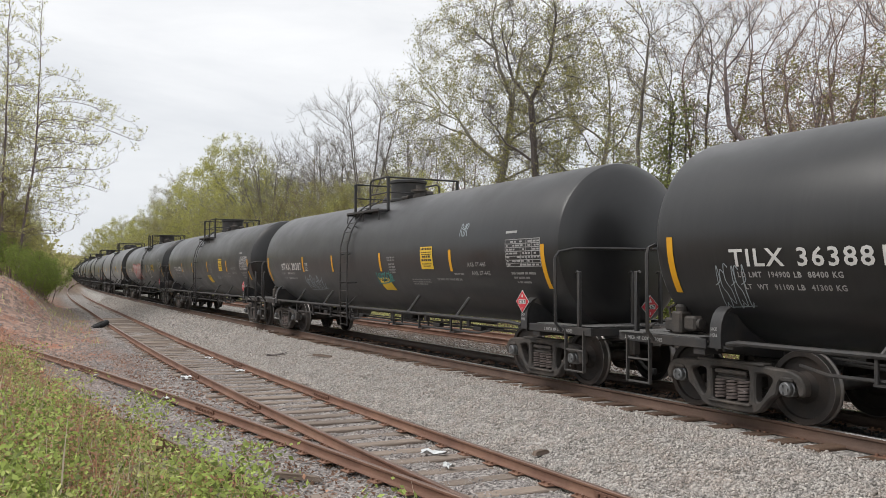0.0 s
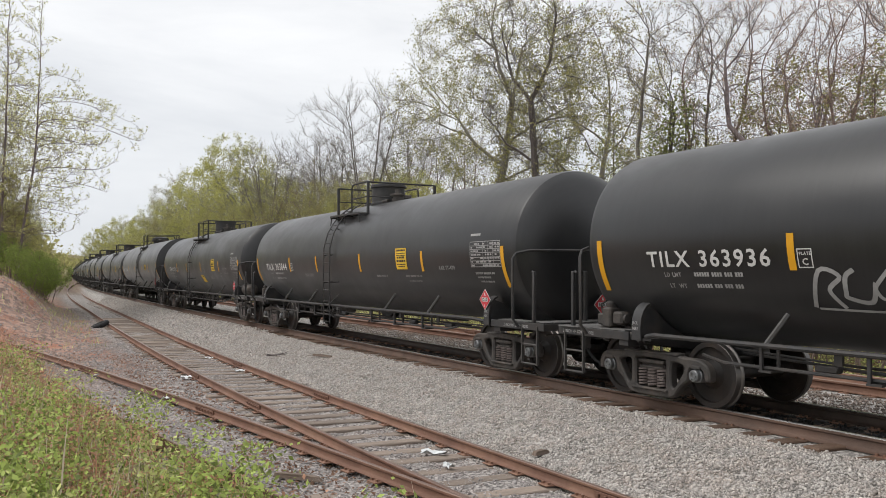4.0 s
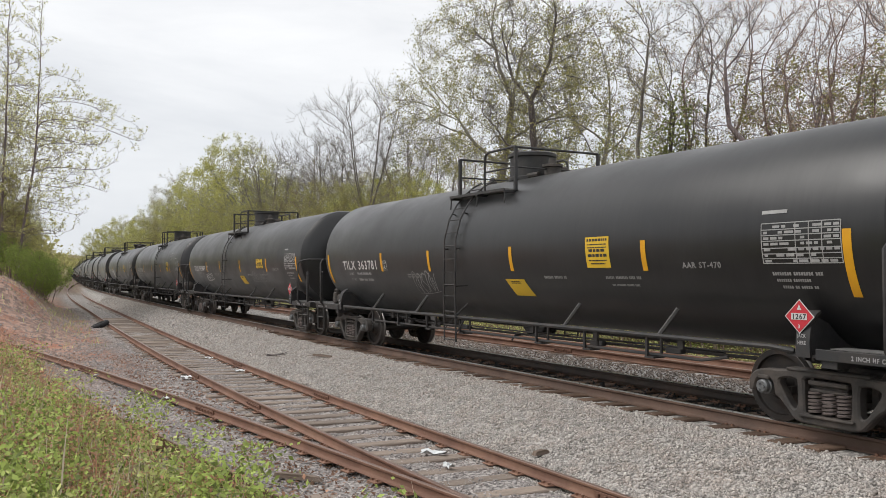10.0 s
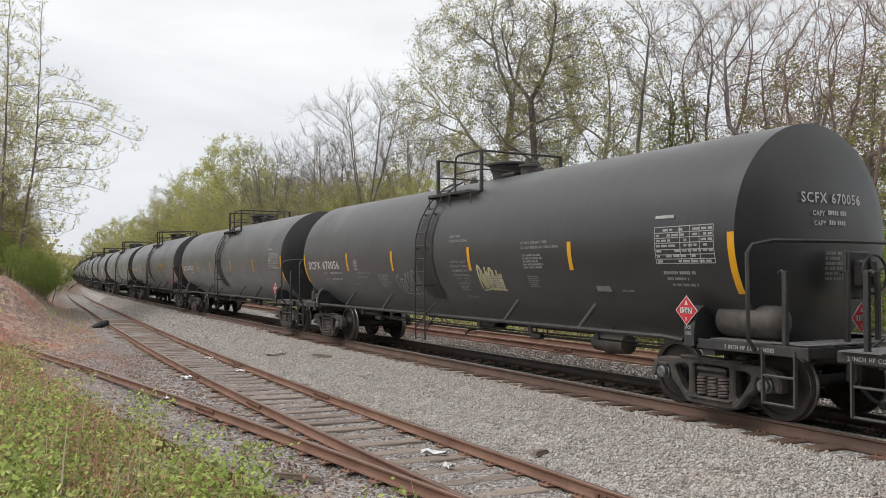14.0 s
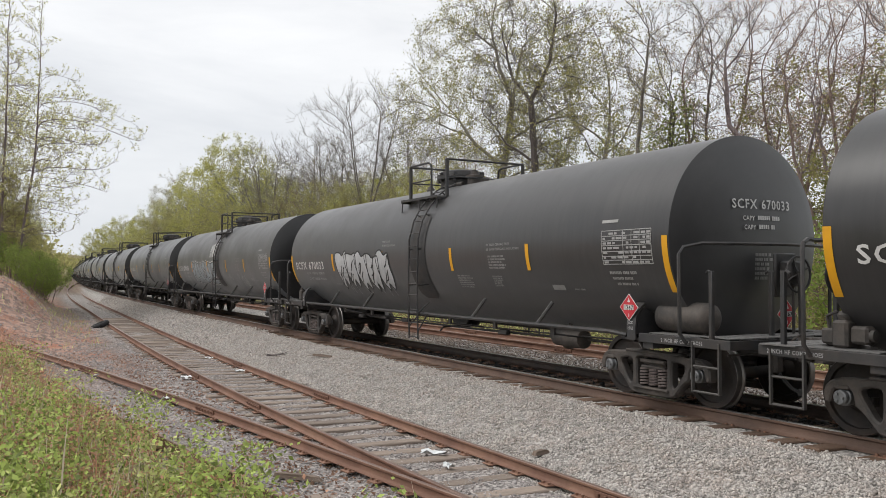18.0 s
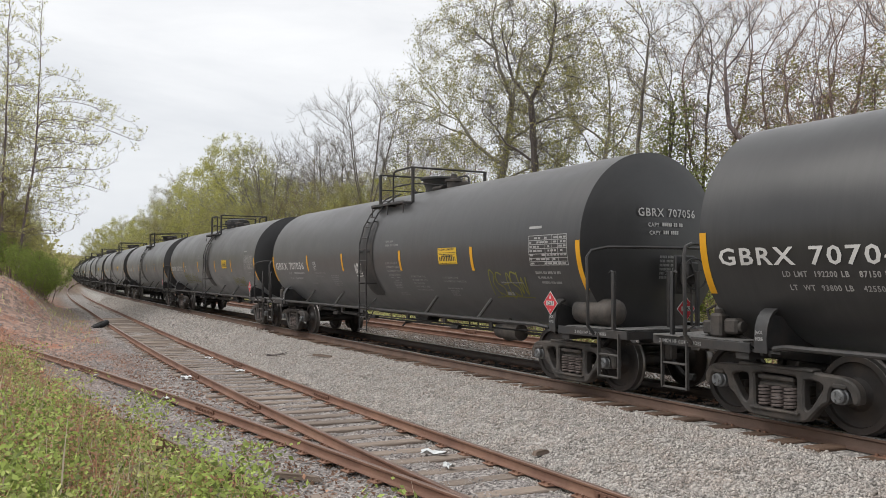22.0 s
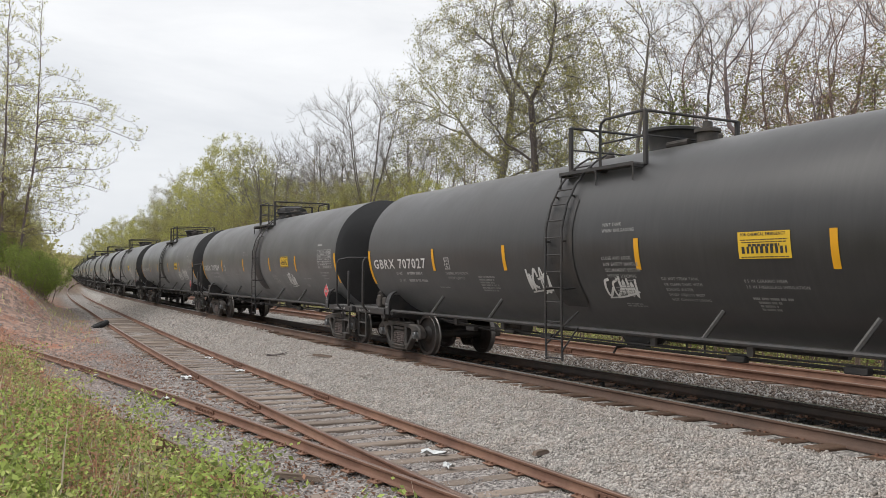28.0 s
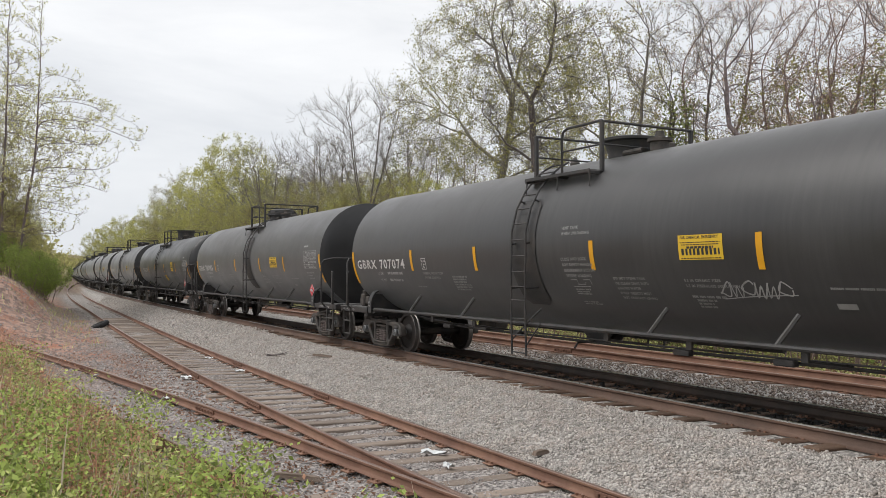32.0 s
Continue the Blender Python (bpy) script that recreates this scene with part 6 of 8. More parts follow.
# the train in order: place in the train, mark, number, hand brake at the leading end, spray paint, manway
TRAIN = [
    (-17, "TILX", "363881", 0, spray("lines", -7.2, -1.0, 0.5, 0.6, 6, M_SILVER, None, 0.015), "drum"),
    (-16, "STAX", "20387", 0, both(spray("loops", -4.6, -1.05, 1.5, 0.45, 7, M_SILVER, None, 0.03), spray("loops", 0.7, -0.75, 0.9, 0.3, 6, M_TEAL, None, 0.04), spray("loops", 4.9, 0.25, 0.3, 0.25, 3, M_SILVER, None, 0.02)), "drum"),
    (-15, "STAX", "20736", 0, None, "drum"),
    (-14, "STAX", "20668", 1, both(spray("balloon", -3.75, -0.98, 3.4, 1.05, 6, M_PINK, M_RED), spray("loops", 2.8, -0.78, 1.05, 0.72, 4, M_WHITE, None, 0.055)), "drum"),
    (-13, "GBRX", "707038", 0, None, None),
    (-12, "TILX", "363936", 1, both(spray("loops", -4.3, -0.95, 1.6, 0.5, 4, M_DIM, None, 0.05), spray("lines", 2.6, -0.85, 0.6, 0.35, 4, M_DIM, None, 0.03), spray("loops", 4.6, -0.7, 1.1, 0.35, 6, M_DIM, None, 0.03)), "drum"),
    (-11, "TILX", "363844", 0, None, "drum"),
    (-10, "STAX", "21210", 1, None, "drum"),
    (-9, "GBRX", "707004", 0, None, None),
    (-8, "TILX", "363908", 1, spray("lines", -4.35, -0.95, 0.8, 0.4, 5, M_DIM, None, 0.03), "drum"),
    (-7, "STAX", "20392", 1, None, "drum"),
    (-6, "STAX", "20931", 1, both(spray("balloon", -3.5, -1.0, 2.6, 0.5, 6, M_STEEL, M_SILVER), spray("lines", -4.1, -0.55, 1.0, 0.3, 7, M_SILVER, None, 0.025)), "drum"),
    (-5, "TILX", "363847", 1, None, "drum"),
    (-4, "TILX", "363781", 0, spray("lines", -3.0, -1.0, 1.0, 0.5, 5, M_DIM, None, 0.02), "drum"),
    (-3, "TILX", "363883", 0, both(spray("lines", -4.9, -0.85, 1.2, 0.3, 6, M_WHITE, None, 0.03), spray("lines", 2.3, -0.8, 2.2, 0.35, 7, M_FAINT, None, 0.014)), "drum"),
    (-2, "TILX", "363924", 1, spray("lines", 5.0, 0.2, 0.8, 0.4, 5, M_DIM, None, 0.02), "drum"),
    (-1, "TILX", "363857", 1, both(spray("lines", -4.75, -0.9, 0.8, 0.6, 5, M_WHITE, None, 0.12), spray("loops", 2.4, -0.95, 0.8, 0.3, 4, M_DIM, None, 0.03), spray("loops", 4.7, -0.85, 0.8, 0.3, 6, M_SILVER, None, 0.03)), "bowl"),
    (0, "SCFX", "670037", 1, both(spray("loops", 1.4, -0.92, 1.15, 0.42, 6, M_CREAM, None, 0.035), spray("lines", 3.3, -1.0, 0.7, 0.5, 7, M_DIM, None, 0.02), spray("lines", -4.3, -0.8, 0.4, 0.3, 6, M_DIM, None, 0.02)), "bowl"),
    (1, "SCFX", "670056", 1, both(spray("lines", 1.7, -0.85, 0.8, 0.45, 6, M_CREAM, None, 0.05), spray("loops", -2.0, -1.0, 1.0, 0.5, 5, M_DIM, None, 0.03)), "bowl"),
    (2, "SCFX", "670017", 0, None, "bowl"),
    (3, "GBRX", "707051", 0, None, "bowl"),
    (4, "SCFX", "670003", 0, None, "nozzle"),
    (5, "SCFX", "670091", 0, both(spray("lines", 4.75, -0.40, 1.5, 0.42, 5, M_WHITE, None, 0.05), spray("loops", 0.9, -0.6, 0.7, 0.2, 5, M_FAINT, None, 0.02)), "nozzle"),
    (6, "SCFX", "670033", 1, spray("balloon", -4.35, -0.95, 3.3, 0.95, 5, M_CHROME, M_INK), "nozzle"),
    (7, "SCFX", "670074", 0, both(spray("PANCAKE", -4.45, -0.98, 4.3, 0.92, 7, M_SILVER, M_STEEL), spray("lines", -0.9, 0.2, 0.9, 0.5, 8, M_WHITE, None, 0.035), spray("lines", 3.8, -1.05, 0.7, 0.4, 8, M_DIM, None, 0.025)), "nozzle"),
    (8, "SCFX", "670065", 0, both(spray("lines", -2.75, -0.5, 1.3, 0.3, 6, M_DIM, None, 0.014), spray("loops", -4.3, -0.75, 0.55, 0.12, 7, M_FAINT, None, 0.02)), "nozzle"),
    (9, "GBRX", "707083", 0, both(spray("loops", -3.9, -0.9, 1.9, 0.55, 8, M_SILVER, None, 0.035), spray("lines", 3.9, -0.75, 0.9, 0.65, 8, M_SILVER, None, 0.045), spray("loops", -0.9, -0.9, 0.6, 0.5, 3, M_SILVER, None, 0.05)), "nozzle"),
    (10, "GBRX", "707044", 1, None, "nozzle"),
    (11, "GBRX", "707056", 1, both(spray("loops", -1.2, -0.55, 0.6, 0.3, 4, M_WHITE, None, 0.035), spray("lines", 5.1, -1.0, 1.2, 0.5, 5, M_OLIVE, None, 0.03)), "bowl"),
    (12, "GBRX", "707012", 0, both(spray("loops", -5.0, -1.0, 3.0, 0.5, 12, M_OLIVE, None, 0.03), spray("lines", 4.4, -1.0, 1.7, 0.3, 6, M_OLIVE, None, 0.028)), "nozzle"),
    (13, "SCFX", "670054", 0, both(spray("loops", 2.3, -0.95, 1.1, 0.35, 6, M_FAINT, None, 0.015), spray("loops", -4.4, -0.85, 0.5, 0.2, 5, M_FAINT, None, 0.02)), "bowl"),
    (14, "GBRX", "707007", 0, spray("lines", -0.75, -0.85, 0.5, 0.35, 6, M_FAINT, None, 0.02), "bowl"),
    (15, "GBRX", "707026", 1, None, "nozzle"),
    (16, "GBRX", "707019", 0, None, "bowl"),
    (17, "STAX", "20382", 0, spray("lines", -4.0, -0.6, 0.8, 0.5, 5, M_SILVER, None, 0.03), "drum"),
    (18, "GBRX", "707027", 0, both(spray("loops", -1.4, -0.85, 0.9, 0.45, 6, M_WHITE, None, 0.045), spray("loops", 0.6, -0.9, 0.7, 0.35, 4, M_WHITE, None, 0.04)), "bowl"),
    (19, "GBRX", "707029", 0, spray("lines", 3.6, -0.95, 0.6, 0.4, 6, M_WHITE, None, 0.04), "nozzle"),
    (20, "GBRX", "707037", 0, both(spray("loops", 4.0, -0.85, 0.9, 0.4, 6, M_WHITE, None, 0.04), spray("loops", 5.2, -0.8, 1.2, 0.45, 8, M_WHITE, None, 0.04)), "bowl"),
    (21, "GBRX", "707041", 0, both(spray("loops", 4.1, -0.60, 0.9, 0.42, 3, M_WHITE, None, 0.05), spray("loops", 4.2, -1.0, 1.0, 0.38, 4, M_WHITE, None, 0.04)), "bowl"),
    (22, "GBRX", "707070", 1, None, "bowl"),
    (23, "GBRX", "707074", 0, spray("loops", 3.9, -0.85, 1.1, 0.25, 6, M_DIM, None, 0.02), "bowl"),
    (24, "GBRX", "707085", 0, None, "nozzle"), (25, "STAX", "20844", 0, None, "drum"), (26, "GBRX", "707030", 0, None, "bowl"), (27, "GBRX", "707066", 1, None, "nozzle"),
]
for j, mark, number, brake, art, dome in TRAIN:
    tank_car(j, mark, number, brake, art, True, dome, "U" if j in (-14, -8, -7, -5, -2) else None)
for j in range(28, 58):
    tank_car(j, ("GBRX", "STAX", "SCFX", "TILX")[j * 7 % 4], str(j), 0, None, False)
# small shifts along the train, by car, where couplings are stretched or bunched
SHIFT = dict(zip(range(-17, 24), (0.49, 0.25, 0.35, 0.33, 0.46, 0.42, 0.42, 0.42, 0.31, 0.29, 0.34, 0.38, 0.22, 0.25, 0.18, 0.11, 0.16, -0.15, -0.10, 0.05, 0.15, 0.28, 0.20, 0.18, 0.30, 0.37, -0.20, -0.20, -0.33, -0.17, 0.05, 0.23, 0.2, 0.2, 0.22, 0.40, 0.55, 0.70, 0.42, 0.55, 0.80)))


def motions():
    times = [float(t) for t in range(33)]
    for j, car in CARS:
        shift = SHIFT.get(j, 0.8)
        walk(car, [(t, line_pose(S_REF + SPEED * (t - T_REF) - PITCH_LEN * j + shift)) for t in times])
    # all axles turn alike: one spin for the leading and one for the trailing place in a truck
    for sx, sets in WHEELS.items():
        step = radians(88.0)
        walk(sets[0], [(i / FPS, Matrix.Translation((sx * 0.889, 0, 0.457)) @ Matrix.Rotation(step * i, 4, "Y")) for i in range(32 * FPS + 1)])
        spin = sets[0].animation_data
        for w in sets[1:]:
            w.rotation_mode = "QUATERNION"
            keys = w.animation_data_create()
            keys.action = spin.action
            keys.action_slot = spin.action_slot


# ---- trees ----
class Tree:
    """One tree: limbs that reach for points of a crown, twigs on the thin limbs, small leaves on the twigs."""

    def __init__(self, seed):
        self.r = np.random.RandomState(seed)
        self.v, self.f, self.count = [], [], 0

    def crown_points(self, profile, n, shell, lean, lumps):
        """Points inside a crown: profile gives (height, radius); lumps bite gaps into its outline."""
        r = self.r
        zs = np.array([q[0] for q in profile], dtype=float)
        rs = np.array([q[1] for q in profile], dtype=float)
        z = r.uniform(zs[0], zs[-1], n * 5)
        rad = np.interp(z, zs, rs)
        keep = r.uniform(0, 1, len(z)) < (rad / rs.max()) ** 1.6
        z, rad = z[keep], rad[keep]
        a = r.uniform(0, 2 * np.pi, len(z))
        p0, p1 = r.uniform(0, 6.28, 2)
        span = zs[-1] - zs[0]
        wave = 1 + lumps * (np.sin(3 * a + p0 + 5 * (z - zs[0]) / span) * 0.55 + np.sin(7 * a + p1 - 9 * (z - zs[0]) / span) * 0.45)
        d = rad * wave * r.uniform(0, 1, len(z)) ** shell
        t = (z - zs[0]) / span
        pts = np.stack([d * np.cos(a) + lean[0] * t, d * np.sin(a) + lean[1] * t, z], -1)
        for _ in range(int(14 * lumps / 0.3)):
            c = pts[r.randint(len(pts))]
            pts = pts[np.linalg.norm(pts - c, axis=1) > rs.max() * r.uniform(0.12, 0.24)]
        return pts[:n]

    def grow(self, stems, pts, step, kill, pull, wander, reach=99.0):
        r = self.r
        pos, parent = [], []
        for stem in stems:
            path = [np.array(q, dtype=float) for q in stem]
            last = -1
            if len(pos):
                near = min(range(len(pos)), key=lambda i: np.linalg.norm(pos[i] - path[0]))
                last = near if np.linalg.norm(pos[near] - path[0]) < 0.8 else -1
            bend = np.zeros(3)
            for a, b in zip(path, path[1:]):
                m = max(1, int(np.linalg.norm(b - a) / step))
                for k in range(m):
                    bend = bend * 0.8 + r.normal(0, wander * step * 0.6, 3) * (1, 1, 0)
                    pos.append(a + (b - a) * (k + (1 if last >= 0 else 0)) / m + bend * min(1, len(pos) / 8))
                    parent.append(last)
                    last = len(pos) - 1
        pos, parent = [np.array(q) for q in pos], list(parent)
        P = np.array(pos)
        d = np.linalg.norm(pts[:, None, :] - P[None], axis=2)
        near, dist = d.argmin(1), d.min(1)
        alive = dist > kill
        stuck = np.zeros(len(pts), dtype=int)
        for _ in range(150):
            idx = np.where(alive & (dist < reach))[0]
            if len(idx) == 0:
                break
            acc = np.zeros((len(P), 3))
            v = pts[idx] - P[near[idx]]
            v /= np.linalg.norm(v, axis=1)[:, None] + 1e-9
            np.add.at(acc, near[idx], v)
            src = np.where(np.abs(acc).sum(1) > 0)[0]
            g = acc[src]
            g /= np.linalg.norm(g, axis=1)[:, None] + 1e-9
            par = np.array(parent)[src]
            flow = np.where(par[:, None] >= 0, P[src] - P[np.maximum(par, 0)], 0.0)
            flow /= np.linalg.norm(flow, axis=1)[:, None] + 1e-9
            g = g + flow * 0.8 + r.normal(0, wander, g.shape) + np.array([0, 0, pull])
            g /= np.linalg.norm(g, axis=1)[:, None] + 1e-9
            Q = P[src] + g * step
            base = len(P)
            P = np.concatenate([P, Q])
            parent.extend(int(s) for s in src)
            d = np.linalg.norm(pts[:, None, :] - Q[None], axis=2)
            dm = d.min(1)
            better = dm < dist
            stuck = np.where(better, 0, stuck + 1)
            near = np.where(better, base + d.argmin(1), near)
            dist = np.minimum(dist, dm)
            alive &= (dist > kill) & ~((stuck >= 2) & np.isin(near, src))
            if len(P) > 7000:
                break
        self.P, self.parent = P, np.array(parent)

    def thicken(self, girth, fine):
        n = len(self.P)
        kids = [[] for _ in range(n)]
        for i, p in enumerate(self.parent):
            if p >= 0:
                kids[p].append(i)
        tips = max(2, sum(1 for k in kids if not k))
        e = min(3.2, max(1.7, math.log(tips) / math.log(max(1.5, girth / fine))))
        rad = np.zeros(n)
        for i in range(n - 1, -1, -1):
            rad[i] = fine if not kids[i] else sum(rad[k] ** e for k in kids[i]) ** (1 / e)
        self.rad, self.kids = np.minimum(rad, girth * 1.2), kids

    def tube(self, pts, radii):
        n = len(pts)
        sides = 8 if radii[0] > 0.10 else 6 if radii[0] > 0.04 else 4 if radii[0] > 0.018 else 3
        pts = np.array(pts)
        d = np.gradient(pts, axis=0)
        d /= np.linalg.norm(d, axis=1)[:, None] + 1e-9
        up = np.cross(d, np.array([0.31, 0.62, 0.72]))
        up /= np.linalg.norm(up, axis=1)[:, None] + 1e-9
        side = np.cross(d, up)
        a = 2 * np.pi * np.arange(sides) / sides
        ring = pts[:, None, :] + (up[:, None, :] * np.cos(a)[None, :, None] + side[:, None, :] * np.sin(a)[None, :, None]) * np.array(radii)[:, None, None]
        i, k = np.meshgrid(np.arange(n - 1), np.arange(sides), indexing="ij")
        q = np.stack([i * sides + k, i * sides + (k + 1) % sides, (i + 1) * sides + (k + 1) % sides, (i + 1) * sides + k], -1).reshape(-1, 4)
        self.v.append(ring.reshape(-1, 3))
        self.f.append(q + self.count)
        self.count += n * sides

    def limbs(self):
        roots = [i for i, p in enumerate(self.parent) if p < 0]
        todo = [(None, i) for i in roots]
        while todo:
            start, i = todo.pop()
            pts, rr = ([self.P[start]], [min(self.rad[start], self.rad[i] * 1.15)]) if start is not None else ([], [])
            while True:
                pts.append(self.P[i])
                rr.append(self.rad[i])
                k = sorted(self.kids[i], key=lambda q: -self.rad[q])
                if not k:
                    break
                todo.extend((i, q) for q in k[1:])
                i = k[0]
            if len(pts) == 1:
                continue
            if start is None:
                rr[0] *= 1.35
            rr[-1] *= 0.55
            self.tube(pts, rr)

    def twigs(self, thin, per, length, rise, fine):
        """Two generations of straight-ish twigs on every thin limb; keeps their ends for the leaves."""
        r = self.r
        ok = np.where((self.rad < thin) & (self.parent >= 0))[0]
        base = np.repeat(ok, per)
        at = self.P[base] + (self.P[self.parent[base]] - self.P[base]) * r.uniform(0, 1, len(base))[:, None]
        along = self.P[base] - self.P[self.parent[base]]
        along /= np.linalg.norm(along, axis=1)[:, None] + 1e-9
        ends = []
        for gen, (size, rr) in enumerate(((length, fine), (length * 0.55, fine * 0.8))):
            n = len(at)
            d = along * 0.75 + r.normal(0, 0.55, (n, 3)) + np.array([0, 0, rise])
            d /= np.linalg.norm(d, axis=1)[:, None] + 1e-9
            ln = size * r.uniform(0.5, 1.3, n)[:, None]
            mid = at + d * ln * 0.5
            d2 = d + r.normal(0, 0.22, (n, 3)) + np.array([0, 0, rise * 0.5])
            d2 /= np.linalg.norm(d2, axis=1)[:, None]
            tip = mid + d2 * ln * 0.5
            u = np.cross(d, np.array([0.4, 0.5, 0.77]))
            u /= np.linalg.norm(u, axis=1)[:, None] + 1e-9
            w = np.cross(d, u)
            rings = []
            for p, q in ((at, 1.0), (mid, 0.8), (tip, 0.45)):
                for k in range(3):
                    a = 2 * math.pi * k / 3
                    rings.append(p + (u * math.cos(a) + w * math.sin(a)) * rr * q)
            self.v.append(np.stack(rings, 1).reshape(-1, 3))
            q = np.array([(i * 3 + k, i * 3 + (k + 1) % 3, i * 3 + 3 + (k + 1) % 3, i * 3 + 3 + k) for i in range(2) for k in range(3)])
            self.f.append((q[None] + (np.arange(n) * 9)[:, None, None]).reshape(-1, 4) + self.count)
            self.count += 9 * n
            ends += [tip, mid]
            at, along = mid, d
        self.ends = np.concatenate(ends)

    def crown(self, mat, n, size, spread, patchy):
        """Small leaf blades round the twig ends, gathered in patches."""
        r = self.r
        ends = self.ends
        if patchy:
            c = ends.mean(0)
            q = (ends - c) * 0.55
            keep = noise2(q[:, 0] + q[:, 2] * 0.7, q[:, 1] - q[:, 2] * 0.8, 2.4, 17) + r.normal(0, 0.35, len(ends)) > patchy
            ends = ends[keep] if keep.sum() > 20 else ends
        c = ends[r.randint(0, len(ends), n)] + r.normal(0, spread, (n, 3))
        a, b = r.normal(size=(n, 3)), r.normal(size=(n, 3))
        a /= np.linalg.norm(a, axis=1)[:, None]
        b -= a * (a * b).sum(1)[:, None]
        b /= np.linalg.norm(b, axis=1)[:, None]
        s = size * r.uniform(0.6, 1.35, n)[:, None]
        v = np.stack([c - a * s, c + b * s * 0.5, c + a * s, c - b * s * 0.5], 1).reshape(-1, 3)
        return cloud_mesh("crown", v, np.arange(4 * n).reshape(n, 4), mat)


def tree_kind(seed, profile, stems, girth, bark, leaf_mat, leaves, size, n=700, step=0.42, kill=0.66, pull=0.12, wander=0.09, shell=0.42, lean=(0, 0), lumps=0.3,
              fine=0.0095, thin=0.022, per=2, twig=0.60, rise=0.35, hair=0.0065, spread=0.10, patchy=0.0):
    """Trunk mesh, crown mesh and height of one kind of tree."""
    t = Tree(seed)
    t.grow(stems, t.crown_points(profile, n, shell, lean, lumps), step, kill, pull, wander)
    t.thicken(girth, fine)
    t.limbs()
    t.twigs(thin, per, twig, rise, hair)
    return cloud_mesh("trunk", np.concatenate(t.v), np.concatenate(t.f), bark), t.crown(leaf_mat, leaves, size, spread, patchy), float(np.percentile(t.ends[:, 2], 99))


def dome(z0, z1, wide, at=0.55):
    """A rounded crown from z0 to z1, widest at a share of its height."""
    out = []
    for k in range(9):
        t = k / 8
        q = (t - at) / (1 - at) if t > at else (at - t) / at
        out.append((z0 + (z1 - z0) * t, wide * math.sqrt(max(0.02, 1 - q * q * 0.97))))
    return out


